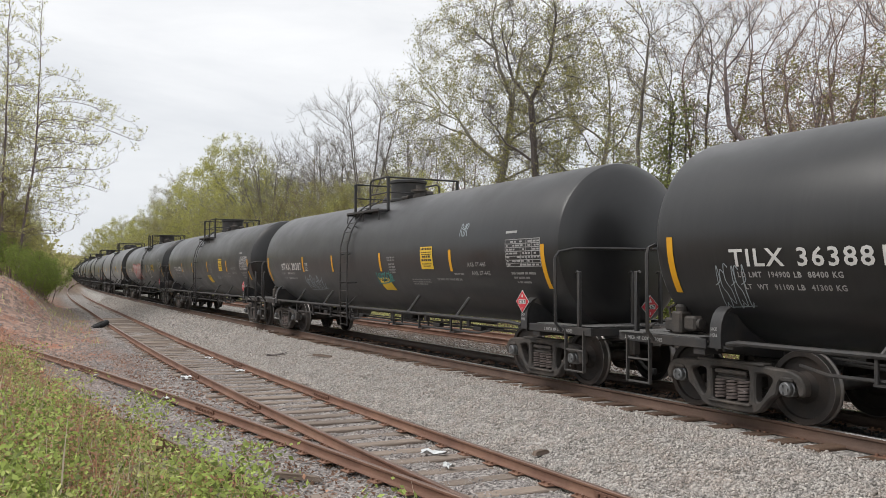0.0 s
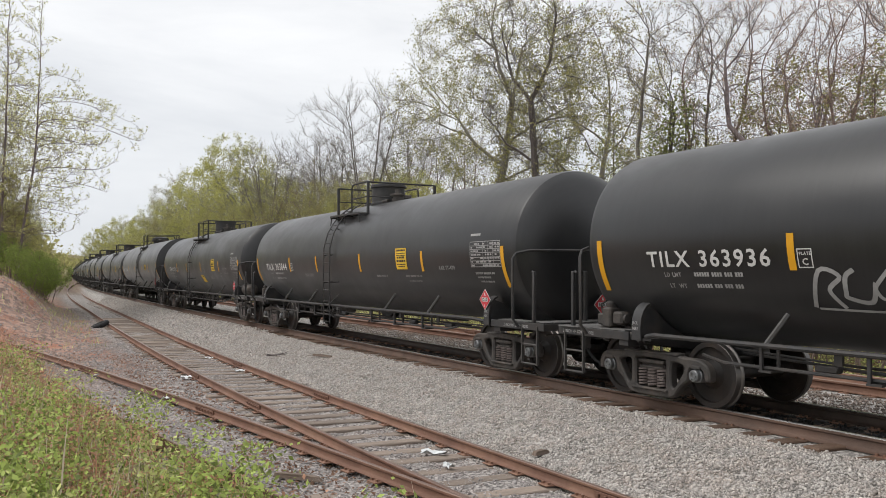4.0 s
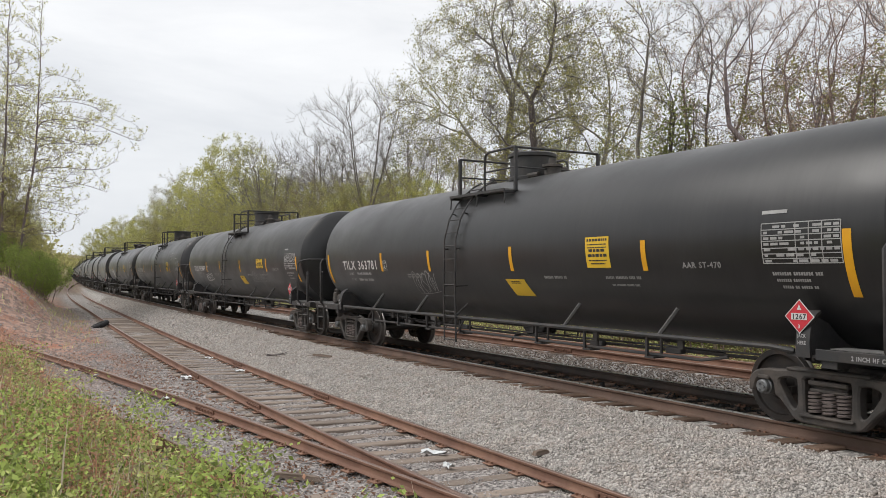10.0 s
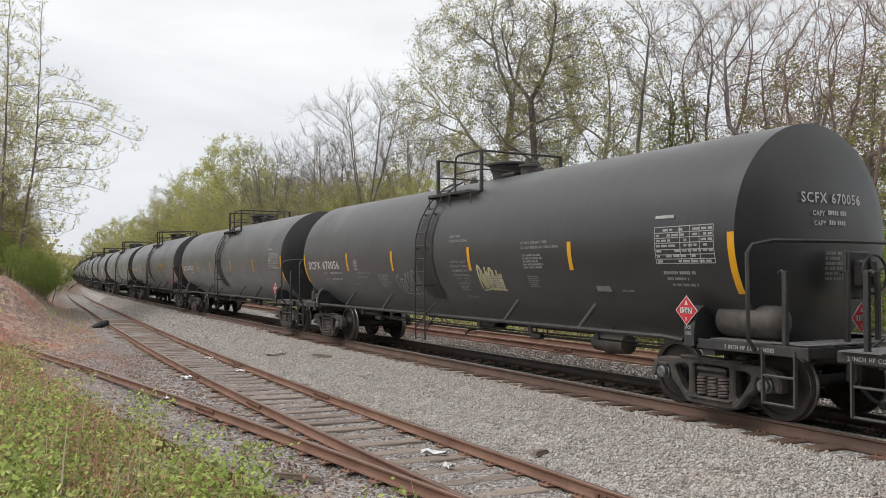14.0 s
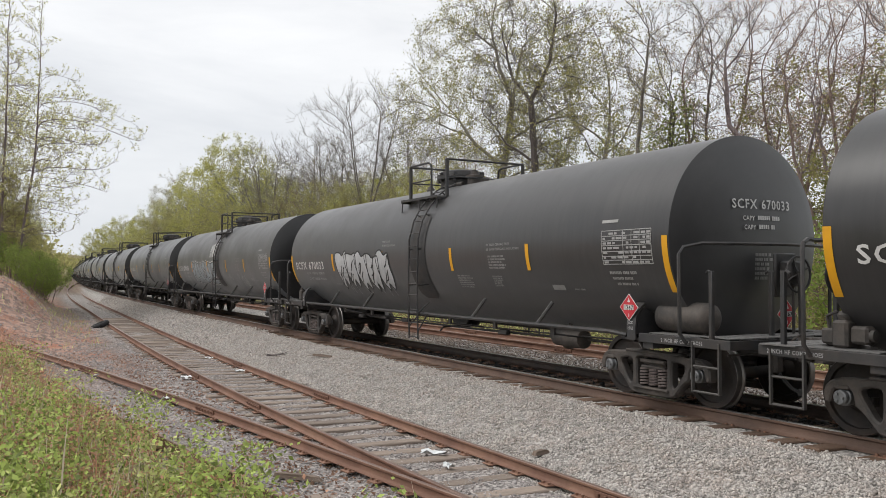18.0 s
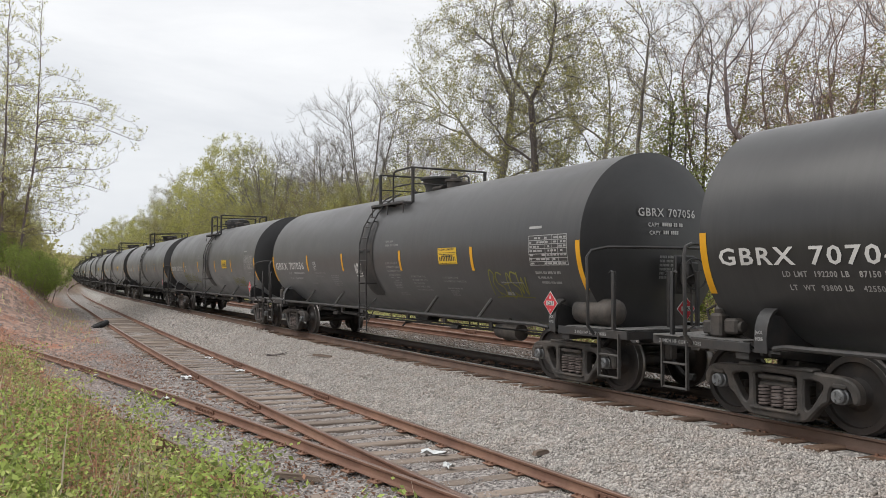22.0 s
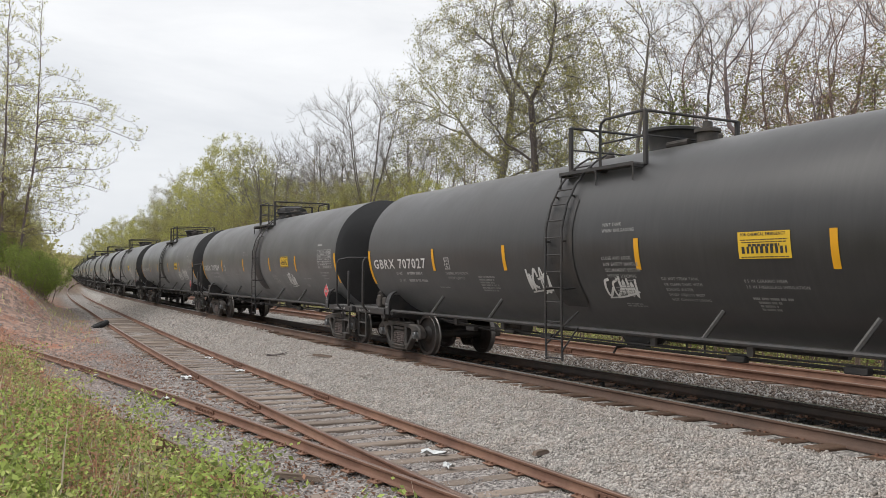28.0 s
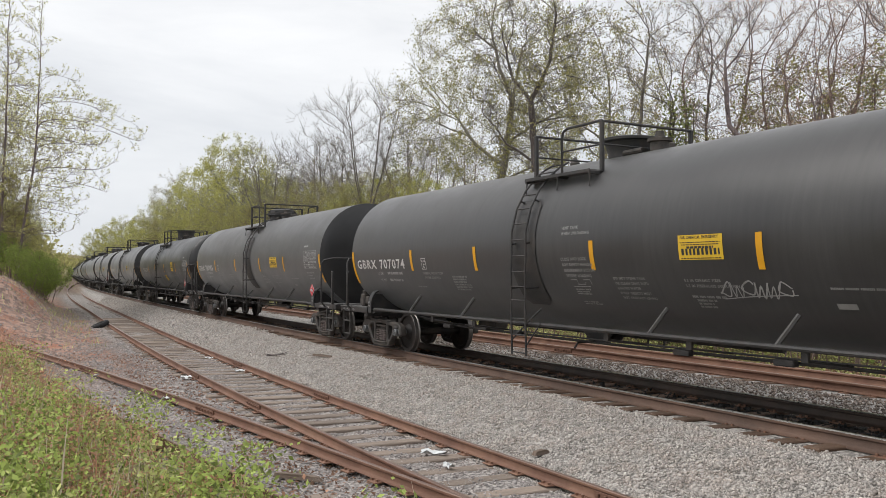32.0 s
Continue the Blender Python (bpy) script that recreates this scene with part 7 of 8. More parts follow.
CONE = [(2.0, 3.2), (4.5, 4.4), (7.0, 5.6), (9.2, 6.6), (10.4, 4.4), (13.0, 2.5), (15.5, 1.4), (18.0, 0.6), (18.8, 0.3)]
FANNED = [(6.4, 1.2), (8.0, 2.8), (10.0, 4.1), (12.5, 4.6), (14.4, 3.6), (15.8, 1.6)]
KINDS = {
    "leafy": tree_kind(3, dome(6.0, 17.4, 5.3, 0.5), [[(0, 0, -0.3), (0, 0, 6.5), (-0.45, 0, 9), (-0.8, 0, 11.5), (-1.3, 0, 14)], [(-0.8, 0, 11.4), (-0.1, 0.2, 13), (0.4, 0.2, 15)], [(-0.5, 0, 9.2), (-2.2, 0.2, 10.0), (-4.2, 0.3, 10.8)],
                                                      [(-0.3, 0, 8.0), (1.2, 0.2, 9.2), (2.2, 0.3, 10.5)], [(0, 0, 7.2), (-2.0, -0.3, 8.0), (-3.6, -0.4, 8.2)]], 0.22, M_BARK, M_LEAF, 36000, 0.048, 1700, kill=0.56, per=3, spread=0.12, patchy=-0.25, lumps=0.2),
    "leafy2": tree_kind(8, dome(3.0, 15.0, 4.6, 0.55), [[(0, 0, -0.3), (0.1, 0.1, 3.0), (0.3, 0, 6.5)], [(0.1, 0, 3.2), (-0.9, 0.2, 6.0), (-1.3, 0.3, 9)]], 0.16, M_BARK, M_LEAF, 16000, 0.054, 800, spread=0.13, patchy=-0.3),
    "dark": tree_kind(11, dome(7.2, 17.6, 3.6, 0.65), [[(0, 0, -0.3), (-0.1, 0, 7.5), (0.15, 0, 11.6)], [(0.15, 0, 11.5), (-1.0, 0.2, 13.4), (-1.3, 0.2, 15.5)], [(0.15, 0, 11.5), (1.2, 0, 12.8), (1.8, 0, 14.8)], [(0.05, 0, 8.6), (1.3, 0.2, 9.4), (2.6, 0.3, 11)]],
                      0.19, M_BARK2, M_LEAF3, 1800, 0.045, 1250, kill=0.56, per=3, wander=0.12, hair=0.0075),
    "bare": tree_kind(21, FANNED, [[(0, 0, -0.3), (0, 0, 6.2)], [(0, 0, 6.0), (-1.2, 0.2, 9), (-2.4, 0.4, 12.5)], [(0, 0, 6.0), (0.9, 0.2, 9.5), (1.6, 0, 13)], [(0, 0, 6.1), (-0.3, -0.4, 10), (-0.5, -0.6, 14)], [(0, 0, 5.6), (0.4, 0.9, 9), (0.6, 1.5, 12.5)], [(0, 0, 5.8), (1.6, -0.3, 8.4), (2.8, -0.4, 11)]],
                      0.14, M_BARK5, M_LEAF3, 500, 0.035, 760, pull=0.42, wander=0.04, rise=0.6, twig=0.8, hair=0.0075),
    "budding": tree_kind(31, dome(7.4, 17.5, 2.9, 0.62), [[(0, 0, -0.3), (-0.3, 0, 5), (-1.3, 0.2, 9.5), (-2.0, 0.2, 13.5)], [(-0.3, 0, 5.2), (0.8, 0.2, 9), (1.2, 0.3, 13)]], 0.11, M_BARK3, M_LEAF4, 2800, 0.042, 430, lean=(-1.6, 0), wander=0.12, lumps=0.4),
    "pale": tree_kind(41, dome(7.0, 16.8, 2.9, 0.6), [[(0, 0, -0.3), (0.2, 0, 5), (-0.2, 0.2, 9), (0.3, 0.2, 14)], [(0.1, 0, 4), (1.2, 0.2, 8), (1.5, 0.3, 11)]], 0.105, M_BARK5, M_LEAF3, 3200, 0.045, 430, wander=0.11, lumps=0.4),
    "crooked": tree_kind(44, dome(7.4, 16.5, 3.8, 0.6), [[(0, 0, -0.3), (0.1, 0, 3.4), (-0.9, 0.2, 6.4), (-0.6, 0.2, 8.4)], [(-0.9, 0.2, 6.3), (-2.4, 0.3, 8), (-3.0, 0.3, 11)], [(-0.6, 0.2, 8.2), (0.8, 0.2, 10), (1.1, 0, 13)]], 0.15, M_BARK4, M_LEAF4, 2200, 0.042, 560, wander=0.14, lumps=0.35),
    "thicket": tree_kind(47, dome(6.4, 16.2, 3.2, 0.64), [[(0, 0, -0.3), (-0.6, 0, 6), (-1.0, 0.2, 12)], [(0.4, 0.2, -0.3), (0.9, 0, 5), (0.7, 0.3, 11)], [(-0.3, 0.7, -0.3), (0, 1.0, 6), (-0.2, 1.2, 10)]], 0.11, M_BARK2, M_LEAF3, 2600, 0.045, 620, wander=0.10, pull=0.22, hair=0.008),
    "yellow": tree_kind(51, dome(2.6, 13.5, 4.6, 0.55), [[(0, 0, -0.3), (0, 0.1, 3.0), (0.3, 0, 7.5)], [(0, 0.1, 3), (-1.2, 0.2, 6), (-1.6, 0, 8)]], 0.20, M_BARK, M_LEAF2, 15000, 0.078, 560, step=0.5, kill=0.75, spread=0.17, patchy=-0.45),
    "olive": tree_kind(55, dome(1.6, 9.0, 2.5, 0.5), [[(0, 0, -0.3), (0.2, 0, 3), (0, 0.2, 6)]], 0.09, M_BARK3, M_LEAF7, 7000, 0.052, 300, spread=0.14, patchy=-0.4),
    "spring": tree_kind(61, CONE, [[(0, 0, -0.3), (0.1, 0, 8), (-0.2, 0, 18.2)], [(0.6, 0.5, -0.3), (1.3, 0.8, 6), (1.7, 0.6, 15.5)], [(-0.5, -0.6, -0.3), (-1.2, -0.9, 7), (-1.8, -0.8, 14.5)]], 0.11, M_BARK4, M_LEAF6, 22000, 0.050, 1500, per=1, kill=0.58, pull=-0.02, wander=0.07, shell=0.55, lumps=0.24, rise=0.75, twig=0.6, spread=0.06, hair=0.008, patchy=-0.5),
    "bush": tree_kind(71, dome(0.5, 3.4, 1.5, 0.55), [[(0, 0, -0.2), (0.1, 0, 0.6)], [(0.2, 0.1, -0.2), (0.5, 0.2, 0.8)], [(-0.2, 0.1, -0.2), (-0.5, 0.1, 0.8)]], 0.04, M_BARK3, M_LEAF5, 3400, 0.062, 170, step=0.25, kill=0.35, fine=0.008, twig=0.32, hair=0.004, spread=0.10),
    "scrub": tree_kind(81, dome(0.6, 4.4, 1.7, 0.6), [[(0, 0, -0.2), (0.1, 0, 0.8)], [(0.2, 0.1, -0.2), (0.6, 0.2, 1.2)], [(-0.2, 0.1, -0.2), (-0.5, 0.3, 1.2)]], 0.04, M_BARK3, M_LEAF, 1900, 0.055, 170, step=0.28, kill=0.4, fine=0.008, twig=0.42, hair=0.005, pull=0.25, rise=0.5, spread=0.10),
    "fir": tree_kind(91, [(0.8, 2.3), (2.5, 2.0), (5.0, 1.2), (7.5, 0.25)], [[(0, 0, -0.3), (0, 0, 7.4)]], 0.11, M_BARK2, M_EVER, 9000, 0.055, 330, step=0.32, kill=0.42, pull=-0.15, wander=0.06, spread=0.13, twig=0.4, rise=-0.1),
}
WORDS = {
    "leafy": ("broad grey-barked tree with sparse yellow-green spring leaves", "tree"), "leafy2": ("forked grey-barked tree coming into yellow-green leaf", "tree"),
    "dark": ("dark-barked tree with bare forking limbs and few buds", "tree"),
    "bare": ("leafless grey tree with fine upswept twigs", "tree"), "budding": ("slim leaning reddish tree with russet buds", "tree"), "pale": ("tall slim grey tree with scattered opening buds", "tree"),
    "yellow": ("tree full of fresh yellow-green spring foliage", "tree"), "spring": ("many-stemmed spreading tree with small pale spring leaves", "tree"),
    "crooked": ("crooked violet-grey tree with opening russet buds", "tree"), "thicket": ("dark many-stemmed tree with fine upright twigs", "tree"),
    "olive": ("small understorey tree with olive-brown young leaves", "tree"), "fir": ("dark green conifer standing among the bare trees", "tree"),
    "bush": ("bright green bush at the foot of the trees", "bush"), "scrub": ("thin brushy scrub coming into leaf", "bush"),
}


def plant(kind, x, y, scale, turn):
    words, cat = WORDS[kind]
    z = float(ground_z(x, y))
    t = thing("bush" if cat == "bush" else "tree", pose(x, y, z, 0, 0, turn), words, cat, "bushes along the line" if cat == "bush" else "trees along the line")
    t.scale = (scale, scale, scale)
    part("trunk", KINDS[kind][0], None, t)
    part("crown", KINDS[kind][1], None, t)
    return t


VIEW = look(EYE, AIM, ROLL).to_3x3()


def by_bearing(px, lat, py=502.0):
    """Ground place on a bearing from the tripod, lat metres across the line, and the height seen at py there."""
    d = VIEW @ Vector(((px - 784.0) / 1475.1, (441.0 - py) / 1475.1, -1.0))
    k = lat / d.y
    return EYE.x + d.x * k, EYE.y + lat, EYE.z + d.z * k


def stand(kind, px, lat, top, turn, foot=None):
    """A tree at its trunk's bearing, as tall as it rises over the train."""
    x, y, _ = by_bearing(foot or px, lat, 320)
    z = by_bearing(px, lat, top)[2]
    plant(kind, x, y, (z - float(ground_z(x, y))) / KINDS[kind][2], turn)


SIGHT = math.degrees(TH) - 90.0
# the wood behind the train: kind, bearing, metres across, height of its top, turn against the sight line
for kind, px, lat, top, turn in (
    ("leafy", 880, 24.0, -14, 0), ("dark", 941, 22.8, -22, 0), ("leafy2", 1030, 25.5, 34, 60), 
    ("pale", 1131, 23.6, -30, 180), ("thicket", 1216, 24.4, -18, 20), ("budding", 1254, 25.0, -20, 0),
    ("crooked", 1327, 23.2, -16, 0), ("budding", 1442, 23.0, -40, 0), ("budding", 1395, 25.5, -25, 15), ("budding", 1518, 22.8, -60, 330), ("crooked", 1575, 23.6, -60, 180),
    
    ("olive", 1378, 25.4, 118, 10), ("olive", 1406, 26.5, 150, 100), ("olive", 1556, 24.0, 105, 280),
    ("bare", 652, 24.6, 150, 0), ("bare", 566, 27.0, 238, 130), ("bare", 724, 27.5, 205, 240), ("thicket", 590, 28.0, 250, 70), 
    ("bare", 478, 24.6, 250, 20), ("yellow", 420, 25.0, 252, 15), ("leafy2", 448, 27.5, 262, 190), ("yellow", 385, 27.0, 290, 265), ("pale", 316, 25.5, 300, 145), ("leafy2", 330, 27.0, 318, 35), ("olive", 300, 24.5, 336, 35),
    ("yellow", 352, 24.0, 335, 80), ("yellow", 283, 25.0, 362, 170), ("yellow", 258, 24.5, 384, 20), ("leafy2", 240, 25.5, 388, 230), ("yellow", 222, 26.0, 386, 300), ("leafy2", 205, 26.0, 392, 95), ("yellow", 190, 25.0, 402, 60), ("leafy2", 178, 26.5, 412, 10),
):
    stand(kind, px, lat, top, SIGHT + 180 + turn + 90)
rng = random.Random(77)
# thin rows behind, scrub and young trees at the foot of the wood
for k in range(9):
    px = 480 + k * 42
    stand(rng.choice(("pale", "budding", "bare")), px + rng.uniform(-20, 20), rng.uniform(31, 40), float(np.interp(px, [470, 560, 640, 760, 900, 1600], [285, 280, 265, 215, 120, 110])) + rng.uniform(0, 45), rng.uniform(0, 360))
for k in range(30):
    px = 330 + k * 43
    x, y, _ = by_bearing(px + rng.uniform(-12, 12), rng.uniform(19.5, 27))
    plant(rng.choice(("scrub", "scrub", "bush", "scrub")), x, y, rng.uniform(0.7, 1.35), rng.uniform(0, 360))
for k in range(16):
    px = 266 + k * 30
    top = float(np.interp(px, [262, 300, 420, 560, 700, 780], [388, 348, 300, 290, 292, 300]))
    stand(rng.choice(("leafy2", "yellow", "bare", "leafy2")), px + rng.uniform(-6, 6), rng.uniform(26, 36), top + rng.uniform(0, 26), rng.uniform(0, 360))
for k in range(17):
    px = 300 + k * 28
    top = float(np.interp(px, [300, 400, 560, 700, 850], [385, 352, 322, 308, 296]))
    stand(rng.choice(("yellow", "leafy2", "olive")), px + rng.uniform(-9, 9), rng.uniform(22, 25.5), top + rng.uniform(-6, 22), rng.uniform(0, 360))
for k in range(14):
    px = 163 + k * 10
    stand(rng.choice(("yellow", "leafy2")), px, rng.uniform(26, 30), float(np.interp(px, [163, 230, 300], [432, 410, 392])) + rng.uniform(0, 14), rng.uniform(0, 360))
for px, lat, top in ((1186, 23.6, 196), (1214, 24.0, 188), (1545, 29, 150), (1580, 28, 140), (985, 36, 250), (700, 36, 285), (1085, 33, 225)):
    stand("fir", px, lat, top, px)
# trees and bushes on the near side, past the spoil mound
for kind, x, y, scale, turn in (("spring", -50.5, -8.75, 1.0, 40), ("spring", -57.0, -10.0, 0.98, 160), ("spring", -53.0, -11.6, 0.95, 280), ("olive", -51.0, -8.7, 0.72, 100), ("yellow", -56.0, -9.0, 0.42, 210), ("yellow", -60.0, -7.9, 0.36, 30), ("leafy2", -63.0, -7.3, 0.36, 110), ("yellow", -69.0, -7.5, 0.40, 200), ("yellow", -80.0, -6.6, 0.42, 60), ("olive", -56.0, -7.6, 0.55, 160), ("olive", -52.5, -8.1, 0.5, 20), ("leafy2", -76.0, -8.6, 0.66, 90), ("olive", -88.0, -7.6, 0.75, 300),
                                ("budding", -72.0, -7.9, 0.5, 20), ("leafy2", -104.0, -6.2, 0.6, 130), ("yellow", -125.0, -4.8, 0.56, 250), ("leafy2", -150.0, -3.0, 0.6, 75), ("thicket", -95.0, -9.5, 0.6, 45), ("leafy2", -180.0, -1.0, 0.6, 200)):
    plant(kind, x, y, scale, turn)
for k in range(46):
    x = -58 - k * 2.3
    y = float(bend_y(x) + np.interp(x, *T_SIDING)) - rng.uniform(2.6, 5.5)
    plant(rng.choice(("bush", "bush", "scrub")), x, y, rng.uniform(0.45, 0.95), rng.uniform(0, 360))
for x, y, s in ((-44.5, -8.2, 0.5), (-46.5, -7.4, 0.62), (-48.5, -8.6, 0.7), (-49.0, -6.9, 0.55), (-51.5, -7.2, 0.7), (-54.0, -6.6, 0.6), (-57.0, -6.2, 0.6), (-47.5, -9.4, 0.6), (-60.0, -5.9, 0.5)):
    plant("bush", x, y, s, rng.uniform(0, 360))
for x, y, s in ((-66, -6.9, 0.6), (-61, -7.6, 0.5), (-70, -6.4, 0.6)):
    plant("scrub", x, y, s, rng.uniform(0, 360))


# far woods on the rising ground
def far_woods():
    r = np.random.RandomState(9)
    vs, n = [], 0
    cs = []
    for _ in range(700):
        d, a = r.uniform(190, 900), r.uniform(-0.06, 0.75)
        x, y = -d * math.cos(a), EYE.y + d * math.sin(a)
        if d < 430 and -9 < y - float(bend_y(x)) < 16:
            continue
        h = r.uniform(8, 14)
        m = 190
        c = r.normal(size=(m, 3)) * np.array([2.6, 2.6, h * 0.24]) + np.array([x, y, float(ground_z(x, y)) + h * 0.55])
        cs.append(c)
    c = np.concatenate(cs)
    n = len(c)
    a, b = r.normal(size=(n, 3)), r.normal(size=(n, 3))
    a /= np.linalg.norm(a, axis=1)[:, None]
    b -= a * (a * b).sum(1)[:, None]
    b /= np.linalg.norm(b, axis=1)[:, None]
    s = r.uniform(0.35, 0.8, n)[:, None]
    v = np.stack([c - a * s, c + b * s * 0.7, c + a * s, c - b * s * 0.7], 1).reshape(-1, 3)
    tagged(new("far_woods", cloud_mesh("far_woods", v, np.arange(4 * n).reshape(n, 4), M_LEAF)), "hazy far woods in spring leaf on low hills", "woods", kind="stuff")


far_woods()


# ---- weeds, litter and small debris ----
def blades(name, label, mat, n, place, length, width, lean, seed, segs=2):
    """Upright or leaning narrow leaves rooted in the ground."""
    r = np.random.RandomState(seed)
    x, y = place(r, n)
    n = len(x)
    z = ground_z(x, y)
    a = r.uniform(0, 2 * np.pi, n)
    ln = length * r.uniform(0.45, 1.2, n)
    tilt = np.abs(r.normal(0, lean, n))
    d = np.stack([np.cos(a) * np.sin(tilt), np.sin(a) * np.sin(tilt), np.cos(tilt)], -1)
    side = np.stack([-np.sin(a), np.cos(a), np.zeros(n)], -1) * (width * r.uniform(0.6, 1.3, n))[:, None]
    p = np.stack([x, y, z - 0.01], -1)
    droop = np.stack([np.cos(a), np.sin(a), -0.4 * np.ones(n)], -1) * (ln * 0.16)[:, None]
    m = p + d * (ln * 0.6)[:, None]
    e = p + d * ln[:, None] + droop
    v = np.stack([p - side * 0.6, p + side * 0.6, m + side, m - side, e + side * 0.15, e - side * 0.15], 1).reshape(-1, 3)
    b = np.arange(n)[:, None] * 6
    q = np.concatenate([b + np.array([0, 1, 2, 3]), b + np.array([3, 2, 4, 5])])
    return tagged(new(name, cloud_mesh(name, v, q, mat)), label, "weeds", kind="stuff")


def leafage(name, label, mat, n, place, height, size, seed, flat=0.6, cat="weeds", clumps=0):
    """Small broad leaves held at varying heights over the ground."""
    r = np.random.RandomState(seed)
    if clumps:
        # plants: leaves gather round leaning stems
        k = n // clumps
        px, py = place(r, k)
        tall = np.minimum(height * r.lognormal(-0.35, 0.6, k), 0.8)
        pick = r.randint(0, k, n)
        t = r.uniform(0, 1, n) ** 0.7
        lx, ly = r.normal(0, 0.22, k), r.normal(0, 0.22, k)
        x = px[pick] + (lx[pick] * tall[pick]) * t + r.normal(0, 0.045 + 0.10 * tall[pick], n)
        y = py[pick] + (ly[pick] * tall[pick]) * t + r.normal(0, 0.045 + 0.10 * tall[pick], n)
        z = ground_z(px, py)[pick] + tall[pick] * t
    else:
        x, y = place(r, n)
        z = ground_z(x, y) + height * r.uniform(0.05, 1.0, n)
    n = len(x)
    c = np.stack([x, y, z], -1)
    nrm = r.normal(size=(n, 3)) * np.array([flat, flat, 1.0])
    nrm /= np.linalg.norm(nrm, axis=1)[:, None]
    a = np.cross(nrm, r.normal(size=(n, 3)))
    a /= np.linalg.norm(a, axis=1)[:, None]
    b = np.cross(nrm, a)
    s = size * r.uniform(0.55, 1.35, n)[:, None]
    v = np.stack([c - a * s, c + b * s * 0.55, c + a * s, c - b * s * 0.55], 1).reshape(-1, 3)
    return tagged(new(name, cloud_mesh(name, v, np.arange(4 * n).reshape(n, 4), mat)), label, cat, kind="stuff")


def weed_edge(x):
    """The weeds' edge: they cover what lies to the south of it."""
    return np.interp(x, [-30, -26, -22, -18, -15, -12, -10, -8, -5], [-9.2, -9.0, -8.8, -8.6, -8.35, -8.0, -7.8, -7.6, -7.4])


def verge(x0, x1, depth, fade=0.25, patch=0, bias=0.0):
    """Places on the verge; a patch of 1 or -1 keeps to one half of a blotchy pattern."""
    def place(r, n):
        x = r.uniform(x0, x1, n * 4)
        y = weed_edge(x) + 0.3 * noise2(x, x * 0.3, 1.4, 4) + fade * (r.uniform(0, 1, n * 4) ** 4 * 0.6) - depth * r.uniform(0, 1, n * 4) ** 1.3
        if patch:
            k = patch * (noise2(x, y, 1.1, 41) + 0.5 * noise2(x, y, 0.45, 43)) + 0.10 * patch * (x + 11) + r.normal(0, 0.25, len(x)) > bias
            x, y = x[k], y[k]
        return np.resize(x, n), np.resize(y, n)
    return place


leafage("weeds", "low green weeds on the trackside verge", M_WEED, 30000, verge(-20, -4.5, 2.6, patch=1, bias=-0.2), 0.32, 0.026, 21, clumps=60)
leafage("weeds", "taller leafy green weeds in clumps", M_WEED, 12000, verge(-19, -4.5, 2.4, 0.4, 1, 0.2), 0.58, 0.031, 35, clumps=130)
leafage("weeds", "pale green weed leaves on the verge", M_WEED2, 15000, verge(-20, -4.5, 2.6, patch=1, bias=0.0), 0.42, 0.029, 22, clumps=80)
leafage("russet_weeds", "reddish-brown weeds on the verge", M_RUSSET, 34000, verge(-30, -7.5, 2.8, patch=-1, bias=-0.35), 0.42, 0.022, 23, clumps=60)
leafage("russet_weeds", "reddish-brown tips among the green weeds", M_RUSSET, 12000, verge(-12, -4, 2.6, patch=-1, bias=-0.3), 0.42, 0.021, 34, clumps=50)
leafage("weeds", "green weeds at the foot of the spoil", M_WEED, 11000, verge(-31, -17, 2.2, 0.5, 1, 0.2), 0.45, 0.027, 24, clumps=60)
blades("dry_stems", "dry straw-coloured stems among the weeds", M_DRY, 3000, verge(-26, -3, 2.4), 0.66, 0.0034, 0.6, 25)
blades("dry_stalks", "long pale dead stalks leaning over the weeds", M_DRY, 90, verge(-22, -5, 2.0, 1.2), 1.0, 0.006, 0.6, 36)
blades("grass_blades", "thin green grass among the weeds", M_WEED2, 3600, verge(-24, -3, 2.6), 0.40, 0.005, 0.45, 26)
blades("russet_stems", "thin reddish stems among the weeds", M_RUSSET, 3200, verge(-28, -6, 2.6, patch=-1), 0.62, 0.004, 0.35, 27)
leafage("verge_litter", "brown dead leaves under the weeds", M_LITTER, 16000, verge(-24, -3, 2.6), 0.06, 0.04, 33, 0.3, "leaf litter")
leafage("leaf_litter", "brown dead leaves caught along the rails", M_LITTER, 2600, strip(-26, -5, -2.0, -1.0, 1.3, "siding"), 0.02, 0.035, 28, 0.3, "leaf litter")
leafage("leaf_litter", "brown dead leaves along the spur bed", M_LITTER, 1600, strip(-26, -5, -3.3, -1.6, 1.3, "siding"), 0.02, 0.035, 29, 0.3, "leaf litter")
leafage("far_bank_grass", "rough green and straw grass beyond the tracks", M_WEED2, 22000, strip(-50, 8, 8.4, 16, 1.0), 0.35, 0.05, 30)
leafage("far_bank_litter", "brown dead growth beyond the tracks", M_LITTER, 16000, strip(-50, 8, 8.0, 16, 1.0), 0.25, 0.05, 31)
blades("mound_tufts", "sparse grass tufts on the spoil mound", M_WEED2, 900, strip(-60, -28, -5.5, -1.6, 1.0, "siding"), 0.22, 0.008, 0.5, 32)


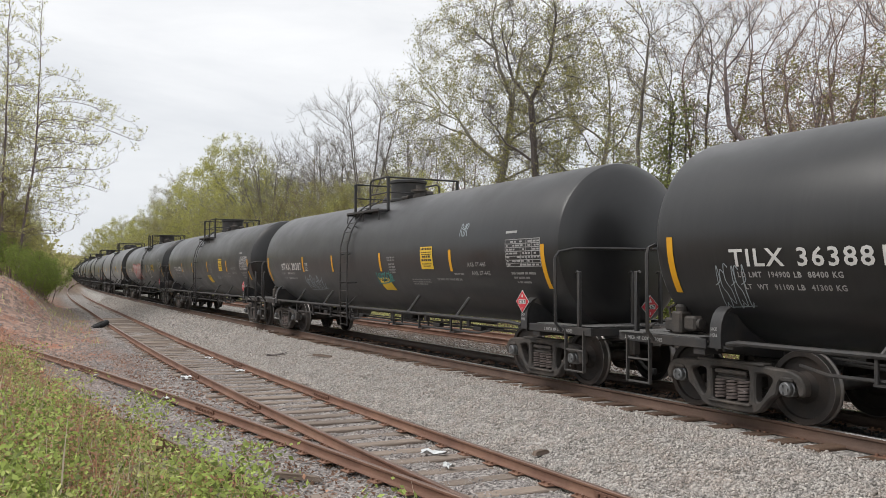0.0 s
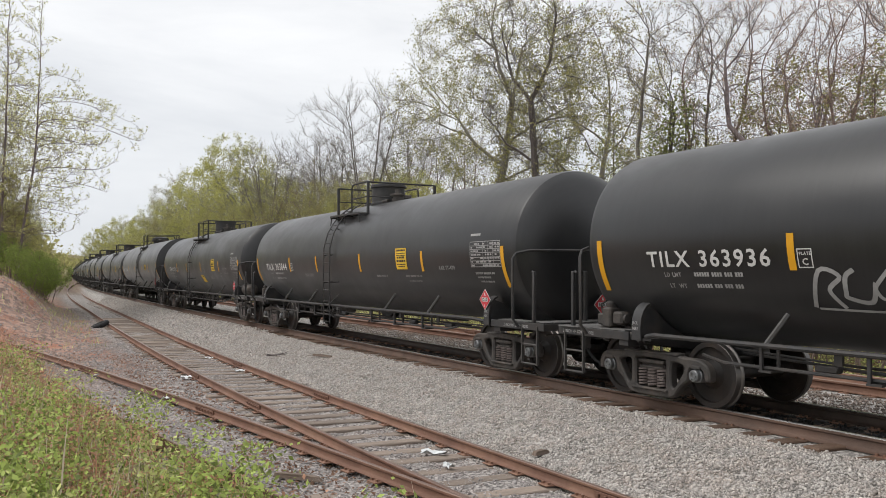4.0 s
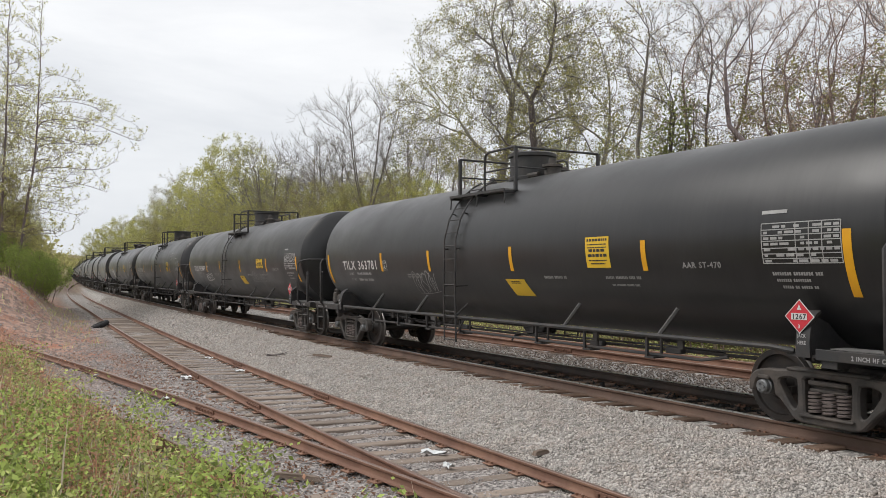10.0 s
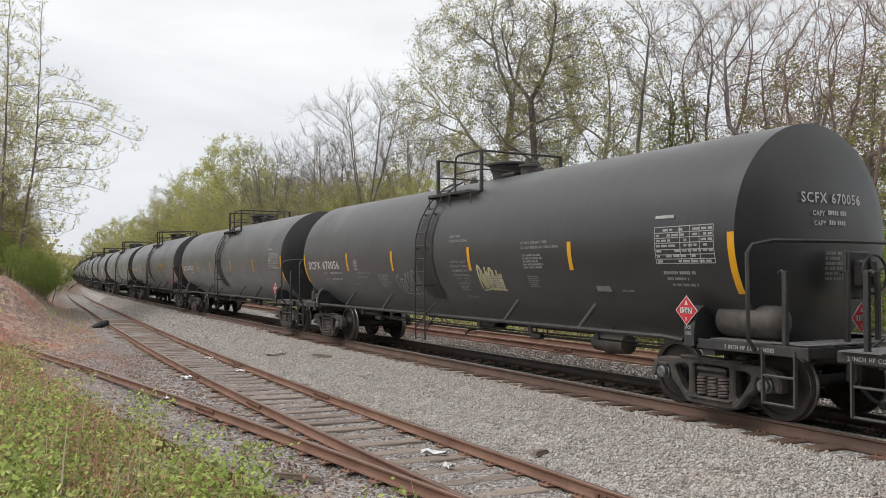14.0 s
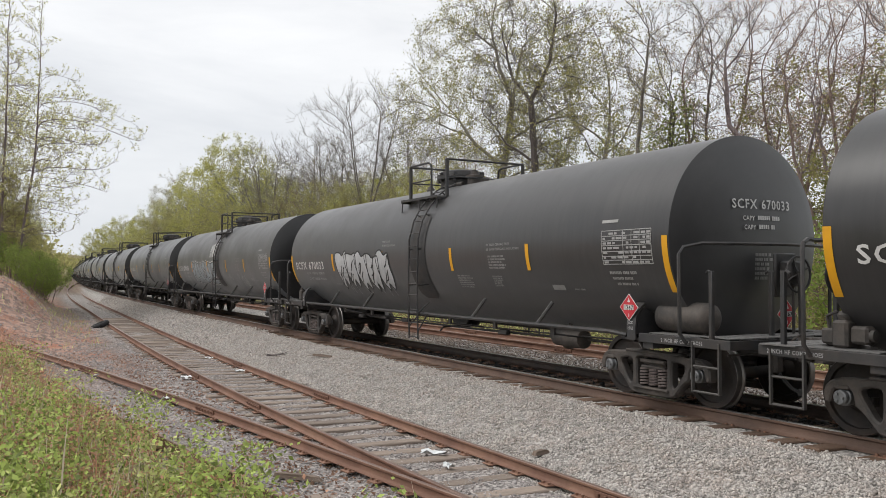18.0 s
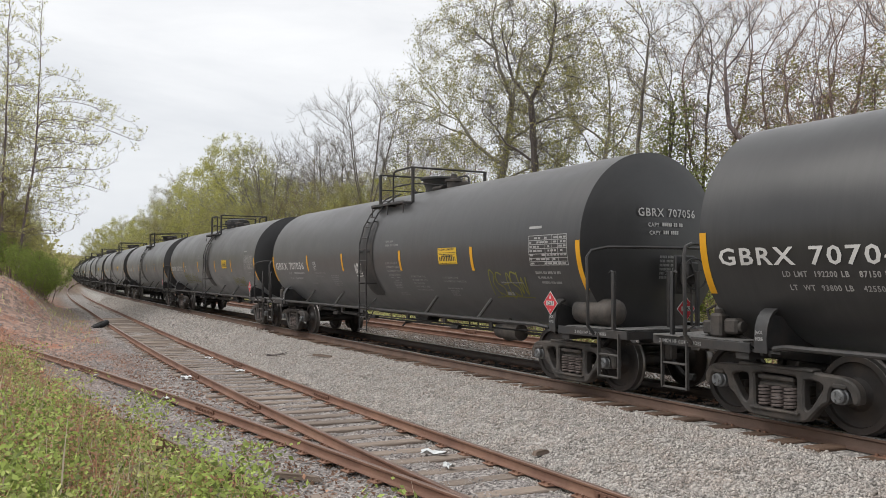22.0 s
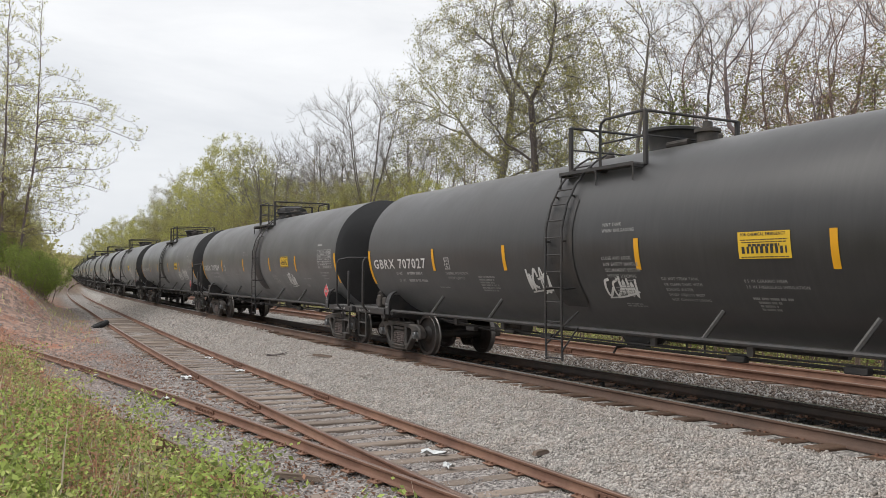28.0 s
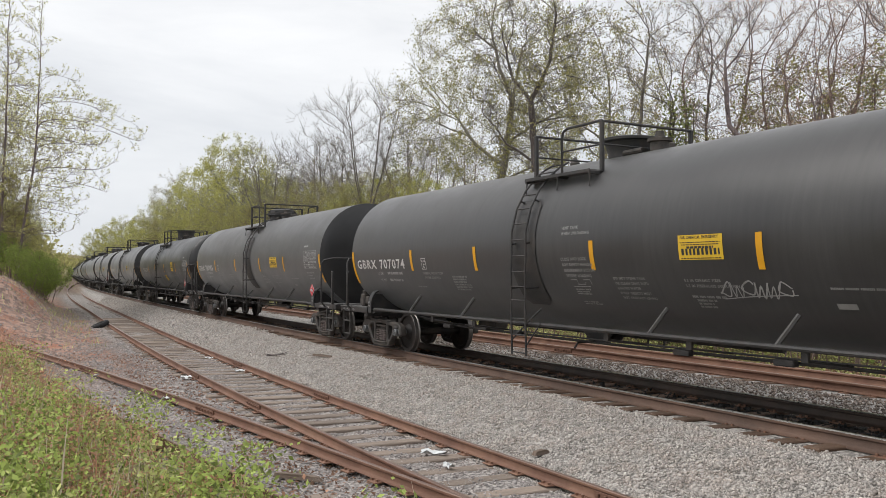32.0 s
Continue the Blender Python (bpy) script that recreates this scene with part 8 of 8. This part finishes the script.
def crumpled(seed, sx, sy, sz):
    r = random.Random(seed)
    sh, n = Shape(), 5
    g = [[(sx * (i / (n - 1) - 0.5) + r.uniform(-0.02, 0.02), sy * (k / (n - 1) - 0.5) + r.uniform(-0.02, 0.02), sz * r.uniform(0, 1)) for k in range(n)] for i in range(n)]
    v = [p for row in g for p in row] + [(a, b, c - 0.006) for row in g for a, b, c in row]
    m = n * n
    f = [(i * n + k, (i + 1) * n + k, (i + 1) * n + k + 1, i * n + k + 1) for i in range(n - 1) for k in range(n - 1)]
    return sh.add(v, f + [tuple(m + q for q in reversed(t)) for t in f])


def lay(name, sh, mat, x, y, turn, label, cat, lift=0.0, tilt=0.0, smooth=30):
    ob = new(name, sh.mesh(name, mat, smooth))
    ob.matrix_basis = pose(x, y, float(ground_z(x, y)) + lift, tilt, 0, turn)
    return tagged(ob, label, cat)


for k, (x, y, sx, sy, turn) in enumerate(((-9.72, -4.40, 0.34, 0.15, 60), (-20.3, -4.05, 0.26, 0.18, 20), (-18.95, -5.62, 0.34, 0.16, 10), (-15.75, -6.62, 0.20, 0.14, 35), (-20.0, -7.25, 0.30, 0.14, 70), (-8.95, -4.62, 0.12, 0.09, 0), (-23.7, -3.95, 0.22, 0.14, 40))):
    lay("plastic_scrap", crumpled(k, sx, sy, 0.07), M_DEBRIS, x, y, turn, "crumpled white plastic scrap lying beside the siding", "litter", 0.035)
for k, (x, y, ln, turn, label) in enumerate(((-9.15, -6.48, 0.62, 42, "broken weathered board on the cinders"), (-19.6, -2.17, 0.7, 20, "thin split board on the ballast"), (-8.95, -3.22, 0.30, 100, "rusty brown splintered tie end"))):
    sh = Shape().prism([(-ln / 2, 0), (ln / 2, 0.0), (ln / 2 - 0.06, 0.05), (ln * 0.1, 0.06), (-ln / 2 + 0.04, 0.05)], -0.035, 0.035)
    lay("board", sh, M_PLANK, x, y, turn, label, "board", 0.02)
sh = Shape()
for a, b in (((-0.3, 0, 0.02), (0.35, 0.05, 0.10)), ((0.0, 0.02, 0.05), (0.2, 0.22, 0.12)), ((-0.1, 0, 0.04), (-0.25, -0.14, 0.08))):
    sh.tube([a, b], 0.022, 5, r2=0.008)
lay("branch", sh, M_BARK2, -21.7, -2.70, 30, "short dark branch lying on the ballast", "branch", 0.03)
ring = [(0.30 * math.cos(a), 0.30 * math.sin(a), 0.0) for a in (2 * math.pi * k / 20 for k in range(21))]
lay("old_tyre", Shape().tube(ring, 0.115, 10, cap=False), M_TYRE, -39.6, -4.90, 0, "old black tyre half buried in the spoil", "tyre", 0.10, 25)

motions()
